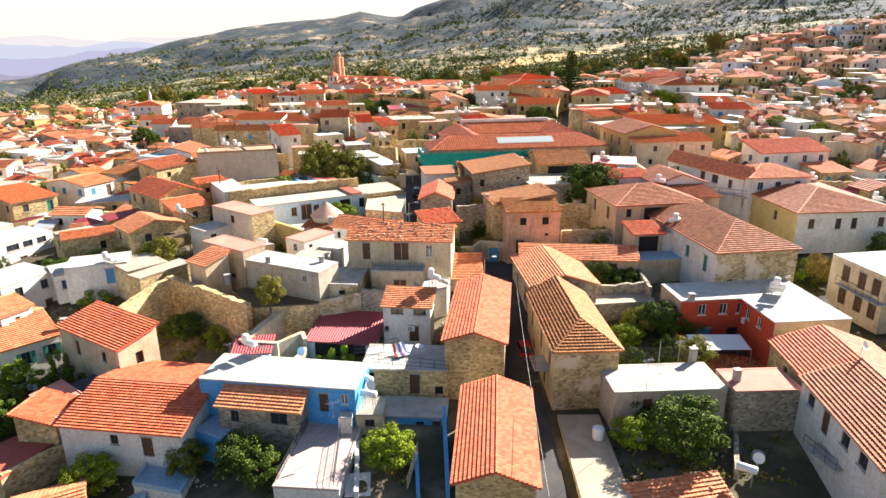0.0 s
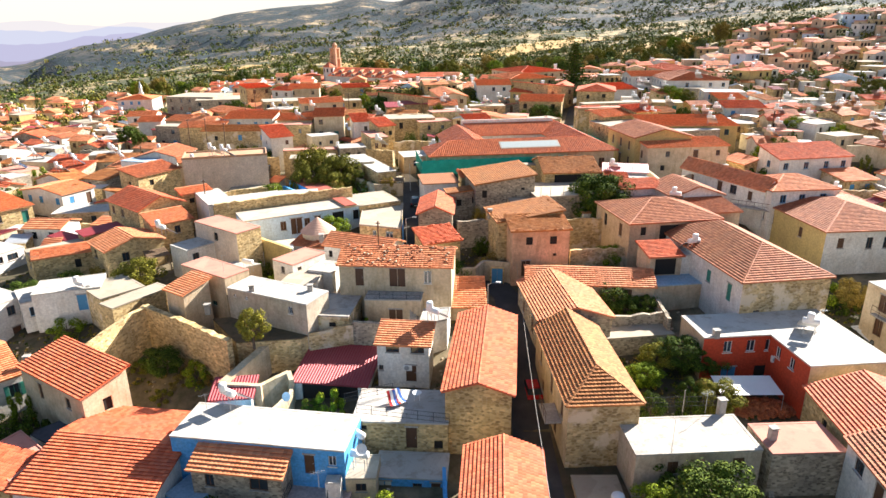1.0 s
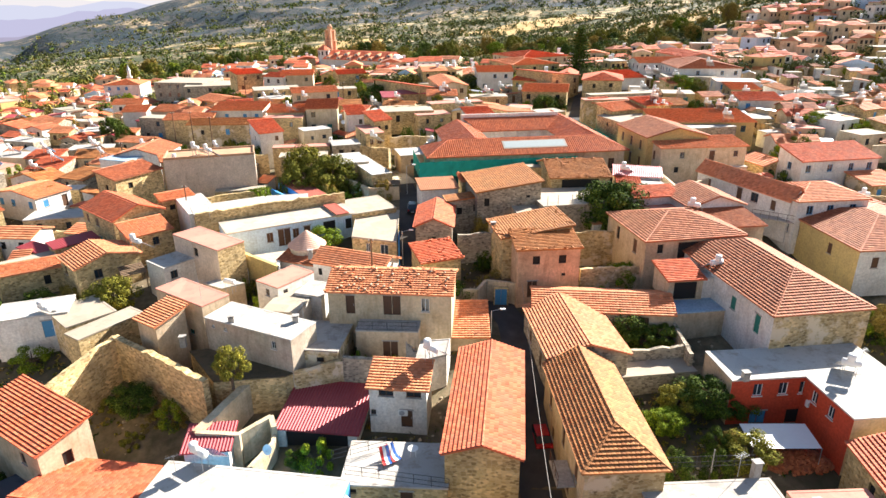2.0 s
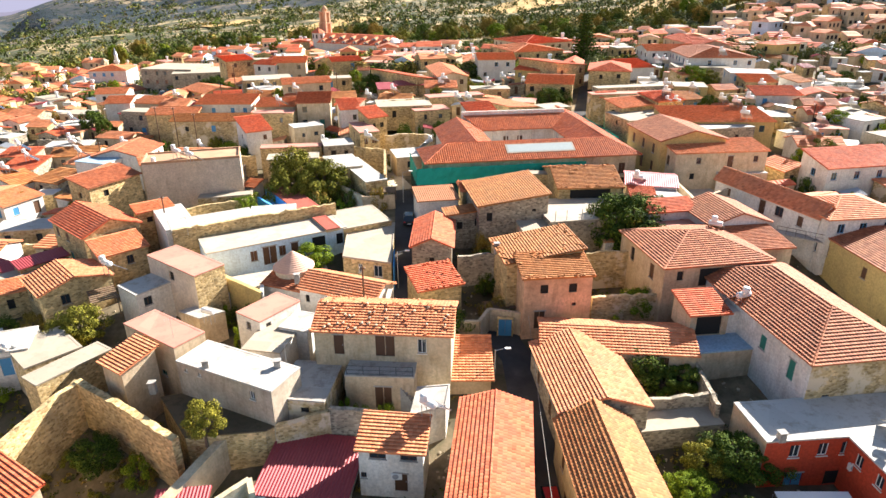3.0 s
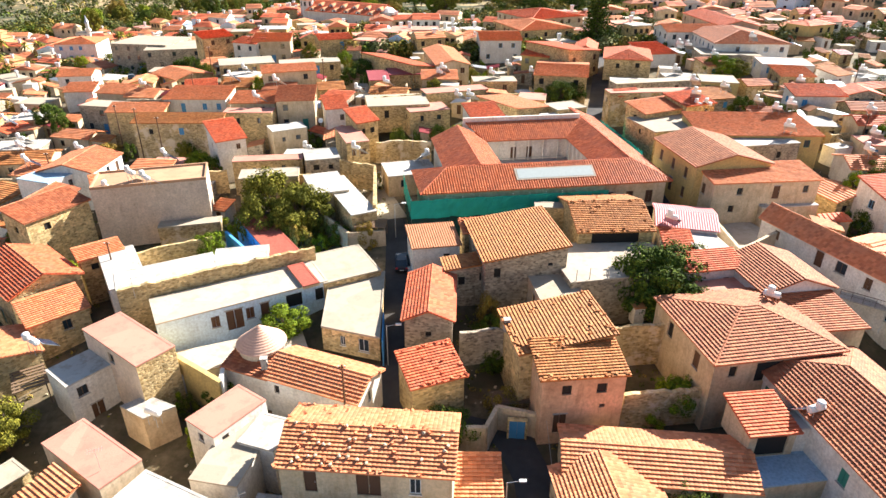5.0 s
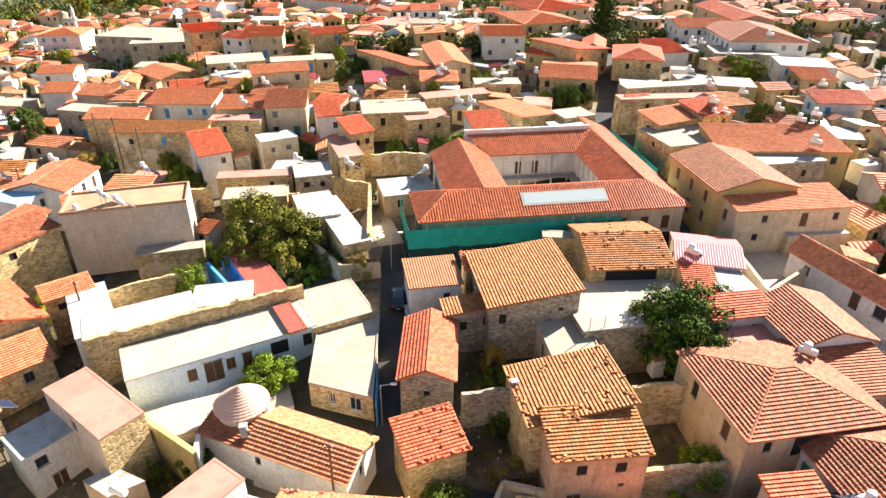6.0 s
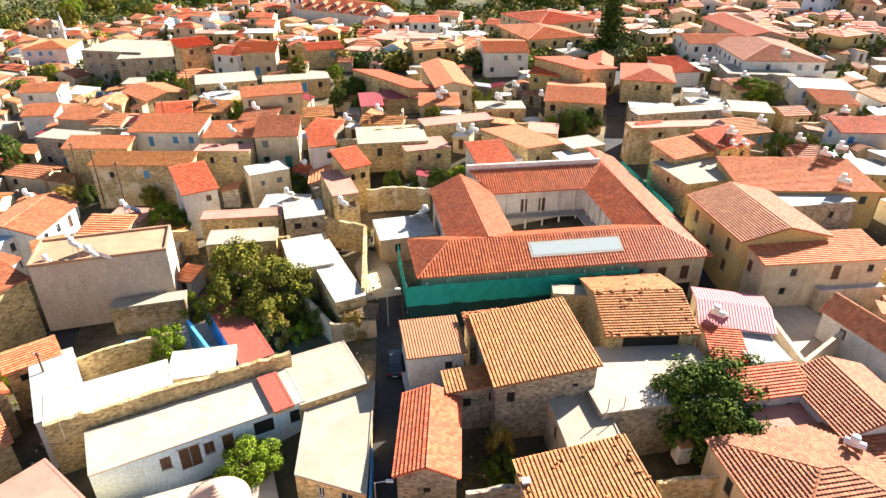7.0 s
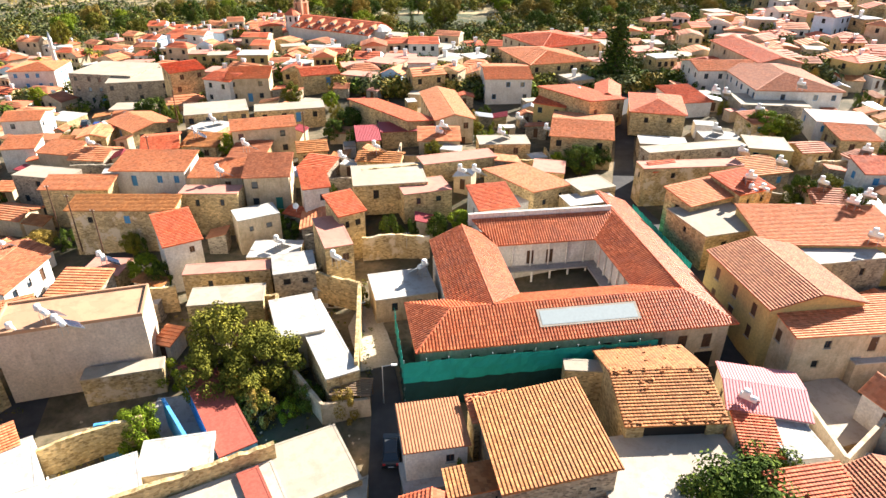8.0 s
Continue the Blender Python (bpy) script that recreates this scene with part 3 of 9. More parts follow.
        planes = [((X + o, -Y - o, e), (X + o, Y + o, e), (0, -Y + s, T + z), (0, Y + o, T + z)), ((-X - o, Y + o, e), (-X - o, -Y - o, e), (0, Y + o, T + z), (0, -Y + s, T + z)),
                  ((-X - o, -Y - o, e), (X + o, -Y - o, e), (0, -Y + s, T + z), (0, -Y + s, T + z))]
        lines = [((0, -Y + s, T + z), (0, Y + o, T + z)), ((-X - o, -Y - o, e), (0, -Y + s, T + z)), ((X + o, -Y - o, e), (0, -Y + s, T + z))]
    elif roof == "hip":
        s = min(X, Y)
        k = rise / s
        e = H - o * k + z
        a, b = (X - s, 0.0) if X >= Y else (0.0, Y - s)
        A, B, C, D = (-X - o, -Y - o, e), (X + o, -Y - o, e), (X + o, Y + o, e), (-X - o, Y + o, e)
        if X >= Y:
            p, q = (-a, 0, T + z), (a, 0, T + z)
            planes = [(A, B, p, q), (C, D, q, p), (B, C, q, q), (D, A, p, p)]
            lines = [(p, q), (A, p), (D, p), (B, q), (C, q)]
        else:
            p, q = (0, -b, T + z), (0, b, T + z)
            planes = [(A, B, p, p), (C, D, q, q), (B, C, p, q), (D, A, q, p)]
            lines = [(p, q), (A, p), (B, p), (C, q), (D, q)]
    else:
        L = d if low in "fb" else w
        k = rise / L
        e, f = H - o * k + z, T + o * k + z
        A = {"f": ((-X - o, -Y - o, e), (X + o, -Y - o, e), (-X - o, Y + o, f), (X + o, Y + o, f)),
             "b": ((X + o, Y + o, e), (-X - o, Y + o, e), (X + o, -Y - o, f), (-X - o, -Y - o, f)),
             "l": ((-X - o, Y + o, e), (-X - o, -Y - o, e), (X + o, Y + o, f), (X + o, -Y - o, f)),
             "r": ((X + o, -Y - o, e), (X + o, Y + o, e), (-X - o, -Y - o, f), (-X - o, Y + o, f))}[low]
        planes = [A]
        lines = [(A[2], A[3])]
    for e0, e1, r0, r1 in planes:
        g = Geo()
        slab(g, [e0, e1, r1, r0] if r0 != r1 else [e0, e1, r0])
        rf = part("roof", g, TILE[cover] if cover in TILE else SHEET[cover], h)
        g = Geo()
        if cover in TILE:
            tiled(g, e0, e1, r0, r1, *((0.36, 0.36) if near else (0.8, 0.55)), skip=skip, rng=rng)
            part("tiles", g, TILE[cover], rf, "rows of clay barrel tiles", False, "stuff", False)
        else:
            ribs(g, e0, e1, r0, r1)
            part("sheet", g, SHEET[cover], rf, "corrugated sheets")
    if skip and cover in TILE:
        g = Geo()
        for e0, e1, r0, r1 in planes:
            e0, e1, r0, r1 = map(Vector, (e0, e1, r0, r1))
            N = (e1 - e0).cross(r0 - e0).normalized()
            N = N if N.z > 0 else -N
            for k in range(30):
                u, v = rng.random(), rng.random()
                if k < 20:
                    v = rng.choice((rng.uniform(0.93, 1.0), rng.uniform(0.0, 0.06)))
                p = e0.lerp(e1, u).lerp(r0.lerp(r1, u), v) + N * 0.15
                a, b = rng.uniform(0.10, 0.20), rng.uniform(0.06, 0.12)
                g.box(-a, -b, -0.05, a, b, 0.07, pose(*p, rng.uniform(-25, 25), rng.uniform(-25, 25), rng.uniform(0, 360)))
        part("loose_tiles", g, TILE[cover], h, "broken tiles lying loose", False, "stuff", False)
    if cover in TILE and (near or not low):
        g = Geo()
        for a, b in lines:
            caps(g, a, b, 0.13, 0.45 if near else 1.2)
        part("ridge", g, TILE[cover], h, "", False, "stuff", False)
    return h


def poly_house(label, pts, z0, z1, wall, cover, holes="", top=0.12, name="house", category="house"):
    """A flat-roofed building on any convex plan. holes: 'edge u drop width height kind; ...'"""
    cx, cy = sum(p[0] for p in pts) / len(pts), sum(p[1] for p in pts) / len(pts)
    P = [Vector((x - cx, y - cy, 0)) for x, y in pts]
    R = max(p.length for p in P)
    FOOT.append((cx, cy, R * 0.75, R * 0.75, 0.0))
    h = thing(name, pose(cx, cy, z0), label, category)
    H = z1 - z0
    g = Geo()
    cut = {}
    for item in holes.split(";"):
        q = item.split()
        if q:
            cut.setdefault(int(q[0]), []).append([float(v) for v in q[1:5]] + [q[5]])
    for k, a in enumerate(P):
        b = P[(k + 1) % len(P)]
        L = (b - a).length
        u = (b - a) / L
        hs = [(f * L - w / 2, H - drop - t, w, t, kind) for f, drop, w, t, kind in cut.get(k, [])]
        wall_face(g, a, u, L, H, [q[:4] for q in hs])
        for q in hs:
            opening(h, a, u, *q)
    part("wall", g, WALL[wall], h)
    g = Geo()
    n = len(P)
    for f, z in ((1.012, H - 0.1), (1.012, H + top), (1 - 0.22 / R, H + top), (1 - 0.22 / R, H + 0.02)):
        g.v += [(p.x * f, p.y * f, z) for p in P]
    for j in range(3):
        g.f += [(j * n + k, j * n + (k + 1) % n, j * n + n + (k + 1) % n, j * n + n + k) for k in range(n)]
    g.f.append(tuple(range(3 * n, 4 * n)))
    part("roof", g, FLAT[cover], h)
    return h


def stairs(label, x, y, z, yaw, n, w, material, rise=0.18, tread=0.28):
    """A straight flight that climbs along local +y from (x, y, z)."""
    t = thing("outdoor_stairs", pose(x, y, z, 0, 0, yaw), label, "stairs")
    for k in range(n):
        part("step", Geo().box(-w / 2, k * tread, 0, w / 2, (k + 1) * tread + 0.02, (k + 1) * rise), material, t)
    return t


SHEET = {"maroon_sheet": M_SHEET, "pink_sheet": M_PINKSHEET, "rust": M_RUST, "steel": M_STEEL}


def ribs(geo, e0, e1, r0, r1, pitch=0.3, high=0.05):
    """Corrugated sheet on a slope."""
    e0, e1, r0, r1 = map(Vector, (e0, e1, r0, r1))
    n = max(2, round((e1 - e0).length / pitch))
    N = (e1 - e0).cross(r0 - e0).normalized()
    N = N if N.z > 0 else -N
    prof = ((0, 0), (0.25, 1), (0.5, 1), (0.75, 0))
    row = [(k + q) / n for k in range(n) for q, _ in prof] + [1.0]
    hs = [h for k in range(n) for _, h in prof] + [0]
    b = len(geo.v)
    for a, c in ((e0, e1), (r0, r1)):
        geo.v += [tuple(a.lerp(c, min(1, s)) + N * (0.012 + high * h)) for s, h in zip(row, hs)]
    m = len(row)
    geo.f += [(b + i, b + i + 1, b + m + i + 1, b + m + i) for i in range(m - 1)]


# ---------------------------------------------------------------- streets and yard walls
def ribbon(name, label, pts, width, material, lift=0.05, category="road"):
    """A street laid on the ground along pts (x, y)."""
    g = Geo()
    P = [Vector((x, y)) for x, y in pts]
    line = []
    for a, b in zip(P, P[1:]):
        n = max(1, round((b - a).length / 2.5))
        line += [a.lerp(b, k / n) for k in range(n)]
    line.append(P[-1])
    for i, p in enumerate(line):
        d = (line[min(i + 1, len(line) - 1)] - line[max(i - 1, 0)]).normalized()
        n = Vector((d.y, -d.x))
        for s in (-0.5, -0.17, 0.17, 0.5):
            q = p + n * width * s
            g.v.append((q.x, q.y, land_z(q.x, q.y) + lift))
    for i in range(len(line) - 1):
        g.f += [(i * 4 + k, i * 4 + k + 1, i * 4 + 5 + k, i * 4 + 4 + k) for k in range(3)]
    return tagged(part(name, g, material, None, label, True, "structure"), "", category)


def yard_wall(label, pts, h, th, wall):
    """A garden or ruin wall along pts, whose z is the top of the wall."""
    top = thing("yard_wall", Matrix.Translation((pts[0][0], pts[0][1], pts[0][2] - h)), label, "wall")
    o = Vector((pts[0][0], pts[0][1], pts[0][2] - h))
    rng = random.Random(round(o.x * 77 + o.y))
    ragged = 0.16 if wall.startswith("stone") else 0.03
    for a, b in zip(pts, pts[1:]):
        a, b = Vector(a), Vector(b)
        d = (b - a)
        u = Vector((d.x, d.y, 0)).normalized()
        n = Vector((u.y, -u.x, 0)) * th / 2
        k = max(1, round(d.length / 0.8))
        g = Geo()
        for i in range(k + 1):
            p = a.lerp(b, i / k) - o
            zt = p.z + (rng.uniform(-ragged, ragged) if 0 < i < k else 0)
            zb = p.z - h - 1.0
            g.v += [(p.x + n.x, p.y + n.y, zb), (p.x + n.x, p.y + n.y, zt), (p.x - n.x, p.y - n.y, zt), (p.x - n.x, p.y - n.y, zb)]
        for i in range(k):
            g.f += [(i * 4 + j, i * 4 + 4 + j, i * 4 + 5 + j, i * 4 + 1 + j) for j in range(3)]
        g.f += [(0, 1, 2, 3), (k * 4 + 3, k * 4 + 2, k * 4 + 1, k * 4)]
        part("wall", g, WALL[wall], top)
    return top


STREET = [(30, 112), (33.5, 124), (35.2, 140), (33.6, 157), (31.2, 170), (35.0, 185), (37.6, 195), (41.0, 210), (45.8, 225), (48, 245)]


def street_x(y):
    """Where the street between the old houses runs at this y."""
    return between([(b, a) for a, b in STREET], max(112, min(245, y)))


ribbon("road", "narrow dark asphalt lane between the houses", [(7.6, 28), (7.8, 44.5), (8.0, 57), (8.2, 73), (7.9, 83), (6.5, 88)], 3.6, M_ROAD)
ribbon("road", "narrow dark asphalt lane between the houses", [(6.5, 88), (0, 90), (-4.9, 93), (-5.7, 105), (-5.9, 114), (-6.3, 122), (-7.4, 127)], 3.2, M_ROAD, 0.054)
ribbon("road", "pale concrete street past the courtyard house", [(-7.4, 127), (-8.6, 131), (-10, 136), (-9, 142)], 4.5, M_PAVE, 0.06)
ribbon("road", "dark street between the old houses", STREET, 3.6, M_ROAD)
ribbon("road", "grey street below white houses", [(-47, 118), (-51, 134), (-55, 150), (-47, 160), (-40, 172)], 5.0, M_ROAD, 0.05)


# ---------------------------------------------------------------- buildings
house("whitewashed house with an orange tiled roof and green shutters", -52.49, 67.47, 8.92, 11.06, 47.2, -1.91, 3.00, "gx", 1.6, "white", "orange", holes="f .60 1.0 .95 1.5 og; f .90 .9 .95 1.5 og")
house("pale stone house under a red lean-to tiled roof", -37.87, 64.04, 4.60, 11.35, 57.9, -2.69, 5.00, "sl", 1.0, "cream", "red", holes="f .5 1.2 .9 1.4 kw; l .3 1.0 .8 1.8 dw; l .75 1 .8 1.2 ww")
house("low white house with a long red tiled roof", -28.93, 55.18, 11.95, 12.11, -8.1, -3.19, 2.00, "gx", 1.3, "white", "red", holes="f .45 .6 .8 1.0 ww; f .72 .6 1.1 2.0 dw")
house("stone shed with a red tiled lean-to roof", -38.25, 52.99, 4.32, 4.08, 84.0, -3.48, 1.60, "sf", 0.8, "stone", "red")
house("sky-blue house with a flat white roof and brown doors", -15.72, 54.81, 15.33, 5.10, -8.3, -1.24, 4.80, "flat", 1, "blue", "white", holes="f .80 .7 .9 1.9 dw; f .93 .6 .7 1 wv")
house("stone room with a tiled lean-to roof against a blue house", -17.16, 51.40, 7.81, 2.22, -8.8, -1.71, 3.50, "sf", 0.9, "stone_grey", "orange", holes="f .2 .5 .8 1.2 ww; f .75 .4 1.6 1.2 ww")
house("small blue house with a flat white roof", -3.16, 54.02, 6.33, 3.52, -4.0, -1.30, 1.20, "flat", 1, "blue", "white", holes="f .15 .4 1.2 1.9 dv; f .6 .5 .8 .9 ww; f .85 .4 .8 2 dw")
house("stone house with a red gabled tile roof by the lane", 4.00, 45.00, 5.88, 13.40, -4.6, -0.27, 4.60, "gy", 1.1, "stone", "red", holes="r .3 1.2 .8 1.2 sw; r .7 1.2 .8 1.2 sw")
house("two-storey stone house with a red gabled tile roof", 3.60, 63.94, 5.87, 15.83, -6.7, 0.55, 7.20, "gy", 1.0, "stone", "red", holes="r .3 1 .9 1.3 sw; r .7 1 .9 1.3 sw; r .5 4 1.1 2.2 dw; l .3 1.2 .8 1.6 dw")
house("white two-storey house with a tiled lean-to roof over a terrace", -4.41, 67.81, 5.43, 3.39, -6.3, 0.00, 6.60, "sf", 0.8, "white", "orange", holes="f .3 .25 1.4 .7 ww; f .78 .25 1.4 .7 ww; f .65 2.4 1.1 1.9 dw; f .05 2.5 .5 .6 ww")
house("stone-fronted terrace with a pale paved top", -4.16, 58.83, 8.68, 5.41, -3.4, 0.18, 4.10, "flat", 1, "stone", "white", holes="f .62 .5 1.0 2.2 dw; f .12 .4 .6 .5 k; f .9 1.8 .8 .9 kw")
house("open carport under a maroon sheet roof", -11.76, 68.28, 7.75, 6.69, -7.7, 0.30, 2.80, "sf", 0.7, "white", "maroon_sheet", holes="f .5 .25 6.0 2.6 k")
house("low shed with a maroon sheet roof", -21.58, 63.52, 3.86, 3.13, 6.0, -1.30, 3.00, "sf", 0.4, "white", "maroon_sheet")
house("two-storey cream house with a weathered half-hipped roof", 13.11, 62.15, 6.22, 14.98, 2.6, 0.39, 7.00, "hf", 1.8, "cream", "old", faces='f=stone_patch', holes="l .2 1.2 .9 1.6 sw; l .55 1.2 1.0 2 dw; l .85 1.2 .9 1.6 sw; l .3 4 .9 1.3 sw; l .7 4 1.1 2.2 dw")
house("grey stone house with an orange gabled tile roof", 13.50, 76.08, 7.96, 11.28, 5.6, 3.18, 7.40, "gy", 1.3, "stone_grey", "orange", holes="l .3 1.2 .9 1.5 sw; l .7 1.2 1.0 2 dw")
house("long tan house with an orange gable roof behind a yard", 17.82, 82.36, 15.35, 5.85, -5.7, 3.62, 7.60, "gx", 1.0, "tan", "orange", holes="f .8 .5 .9 1.2 sw; l .5 .8 .9 1.2 sw")
house("grey rendered house with a flat cement roof", 20.28, 53.41, 10.50, 5.00, 3.2, 0.18, 4.70, "flat", 1, "grey", "grey", holes="f .82 .7 1.0 1.6 sw; f .3 .8 .9 1.2 sw")
house("grey stone house with a flat reddish roof", 29.15, 52.70, 6.20, 4.08, 2.2, 0.26, 4.80, "flat", 1, "stone_grey", "pink")
house("brick-red rendered house with a flat white roof and white window frames", 34.18, 69.98, 15.74, 5.30, 5.2, 1.72, 6.90, "flat", 1, "red", "white", faces='l=tan r=tan b=tan', holes="f .17 .55 .9 1.3 wv; f .33 .55 .9 1.3 wv; f .46 .55 .9 1.3 wv; f .2 3.6 1.6 2.2 db; f .45 3.6 2.2 2.2 k")
house("brick-red wing with a cream end wall and a flat white roof", 38.31, 64.39, 8.55, 6.58, 5.2, 0.58, 6.89, "flat", 1, "red", "white", faces='f=cream r=cream', holes="l .25 .6 .8 1.2 wv; l .6 .6 .8 1.2 wv")
house("stone house with a red gabled tile roof beside a yard", 38.02, 55.27, 7.46, 9.63, -94.0, 0.34, 5.50, "gx", 1.7, "stone", "red", holes="f .5 1 .8 1.2 k")
house("white house with a long brown tiled roof and dark windows", 36.15, 43.65, 13.01, 9.56, -95.2, -1.17, 6.20, "gx", 1.8, "white", "brown", holes="f .15 .6 1.2 1.2 ww; f .36 .6 1.1 2.1 dw; f .6 .6 1.2 1.2 ww; f .8 .6 1.2 1.2 ww")
house("low cream house with a flat stained beige roof by the lane", 12.48, 46.48, 3.90, 12.79, -0.3, -1.60, 0.90, "flat", 1, "cream", "beige", holes="l .4 .6 .9 1.2 sw; l .7 .6 1 2 dw")
house("low shed with a worn orange tiled roof", 18.42, 42.17, 7.82, 1.89, 11.5, -2.20, 0.30, "sf", 0.6, "stone", "orange", skip=0.01)
house("large white two-storey house with a brown hipped roof and green shutters", 36.42, 82.88, 10.68, 19.86, 8.3, 3.50, 10.80, "hip", 2.4, "white", "brown", faces='f=stone_patch', holes="l .15 1.2 .9 1.5 sg; l .4 1.2 1.3 1.6 wg; l .66 1.2 .9 1.5 sg; l .88 1.2 .9 2.1 dg; f .2 3.6 .8 1.2 ww")
house("ochre and white two-storey house with a brown hipped roof", 56.91, 96.69, 15.04, 17.43, 4.6, 5.43, 11.60, "hip", 1.8, "white", "brown", faces='l=yellow', holes="f .15 1 .9 1.4 sw; f .42 1 .9 1.6 ww; f .58 1 .9 1.6 ww; f .85 1 .9 1.4 sw; l .3 1 .8 1.4 sw; l .7 1 .8 1.4 sw")
house("white apartment house with a balcony and a flat roof", 55.19, 71.91, 8.52, 12.52, -81.6, 2.48, 9.50, "flat", 1, "cream", "white", holes="f .3 .7 1.2 2 dw; f .6 .7 1.2 2 dw; f .85 .7 1.2 2 dw; f .3 3.6 1.2 2 dw; f .6 3.6 1.2 2 dw; f .85 3.6 1.2 2 dw")
house("stone store with a flat beige roof in a yard", 21.25, 72.19, 7.91, 2.59, 7.5, 2.40, 4.90, "flat", 1, "stone_grey", "beige")
house("patio canopy with an orange tiled top", 27.43, 84.71, 4.14, 4.07, 6.4, 7.40, 10.00, "sf", 0.6, "tan", "red", holes="f .5 .3 2.8 2.2 k")
house("white rooftop stair house", 31.03, 84.29, 3.37, 2.06, 4.0, 7.00, 10.00, "flat", 1, "white", "white", holes="f .6 .3 .8 .5 ww")
house("terrace with a worn blue-grey floor", 29.00, 81.42, 7.98, 3.22, 8.3, 3.78, 7.40, "flat", 1, "tan", "blue")
house("faded pink two-storey house with a worn ochre tiled roof", 12.33, 89.86, 7.75, 4.55, 6.0, 3.87, 12.00, "sf", 0.8, "pink", "old", skip=0.012, holes="f .3 .9 .9 1.1 k; f .72 .9 .95 1.1 k; f .75 3.3 .5 .4 k; f .25 4.2 1.2 2.2 dw")
house("ruined stone house with a sagging old tiled roof", 10.99, 95.11, 9.08, 7.46, 9.8, 4.15, 12.20, "sl", 1.2, "stone", "old", skip=0.01, holes="f .3 1 .9 1.2 k")
house("tan two-storey house with a brown hipped tile roof", 30.21, 95.68, 13.17, 11.39, 9.5, 4.33, 12.40, "hip", 1.8, "tan", "brown", holes="l .3 .8 1 1.8 k; l .75 .8 1 1.8 sw; f .5 .5 4.5 2.2 k; f .15 .6 .8 1.2 k; f .85 .6 .8 1.2 k")
house("two-storey tan plastered house with a brown tiled lean-to roof", 38.60, 98.93, 6.04, 8.36, 6.7, 5.01, 12.20, "sf", 0.9, "tan", "brown", holes="f 0.43 0.75 1.0 1.25 k; f 0.46 3.65 1.1 2.1 dw; r 0.25 0.75 1.0 1.25 k; r 0.76 0.75 1.0 1.25 k; r 0.26 3.65 1.0 1.25 k; r 0.68 3.65 1.0 1.25 k; l 0.28 0.75 1.0 1.25 k; l 0.74 0.75 1.0 1.25 k; l 0.69 3.65 1.0 1.25 k")
house("two-storey whitewashed house with a brown tiled gable roof", 37.40, 104.65, 8.12, 8.09, -81.1, 6.29, 13.20, "gx", 1.4, "white", "brown", holes="f 0.26 0.75 1.0 1.25 wv; f 0.78 0.75 1.0 1.25 wv; f 0.26 3.65 1.0 1.25 wv; f 0.76 3.65 1.1 2.1 dw; r 0.23 0.75 1.0 1.25 wv; r 0.68 0.75 1.0 1.25 wv; r 0.27 3.65 1.0 1.25 wv; r 0.76 3.65 1.0 1.25 wv; l 0.27 0.75 1.0 1.25 wv; l 0.72 0.75 1.0 1.25 wv; l 0.28 3.65 1.0 1.25 wv")
house("two-storey tan plastered house with a flat pink-red roof", 31.23, 102.94, 5.83, 3.91, 11.5, 5.44, 12.00, "flat", 1, "tan", "pink")
house("open shelter with a pink ribbed sheet roof", 31.40, 99.00, 3.79, 1.74, 13.0, 4.74, 12.30, "sf", 0.3, "white", "pink_sheet")
house("two-storey whitewashed house with a red tiled lean-to roof", 28.88, 113.13, 3.26, 5.31, -6.9, 6.92, 13.00, "sf", 0.8, "white", "red")
house("two-storey whitewashed house with a flat white roof", 32.07, 112.61, 4.04, 5.68, 6.5, 7.15, 13.30, "flat", 1, "white", "white")
house("two-storey whitewashed house with a red tiled lean-to roof", 30.55, 106.41, 6.74, 2.72, 9.5, 6.06, 13.30, "sf", 0.7, "white", "red")
house("house under a pink ribbed sheet roof", 31.57, 118.14, 7.24, 6.95, -13.8, 7.56, 13.80, "gx", 0.7, "white", "pink_sheet")
house("white two-storey house with an orange tiled roof and a timber balcony", 46.13, 109.78, 18.51, 2.72, -70.1, 7.59, 14.00, "gx", 1.5, "white", "orange", holes="f .15 .9 .8 1.2 sw; f .5 .7 1.1 2 dw; f .66 .7 1.4 1.4 ww; f .85 .9 .9 1.4 sw")
house("two-storey whitewashed house with an orange tiled hipped roof", 53.07, 104.06, 10.37, 8.52, 6.4, 6.43, 14.20, "hip", 1.4, "white", "orange", holes="f 0.18 0.75 1.0 1.25 wb; f 0.47 0.75 1.0 1.25 wb; f 0.79 0.75 1.0 1.25 wb; f 0.20 3.65 1.0 1.25 wb; f 0.52 3.65 1.1 2.1 dg; f 0.87 3.65 1.0 1.25 wb; r 0.27 0.75 1.0 1.25 wb; r 0.69 0.75 1.0 1.25 wb; r 0.22 3.65 1.0 1.25 wb; r 0.68 3.65 1.0 1.25 wb; l 0.21 0.75 1.0 1.25 wb; l 0.68 0.75 1.0 1.25 wb; l 0.18 3.65 1.0 1.25 wb; l 0.81 3.65 1.0 1.25 wb")
house("two-storey whitewashed house with a red tiled lean-to roof", 67.23, 125.57, 14.84, 6.08, 10.6, 8.75, 14.40, "sf", 1.5, "white", "red", holes="f 0.09 0.75 1.0 1.25 wb; f 0.37 0.75 1.0 1.25 wb; f 0.65 0.75 1.0 1.25 wb; f 0.89 0.75 1.0 1.25 wb; f 0.12 3.65 1.0 1.25 wb; f 0.35 3.65 1.0 1.25 wb; f 0.90 3.65 1.0 1.25 wb; r 0.59 0.75 1.0 1.25 wb; r 0.64 3.65 1.0 1.25 wb; l 0.50 0.75 1.0 1.25 wb; l 0.41 3.65 1.0 1.25 wb")
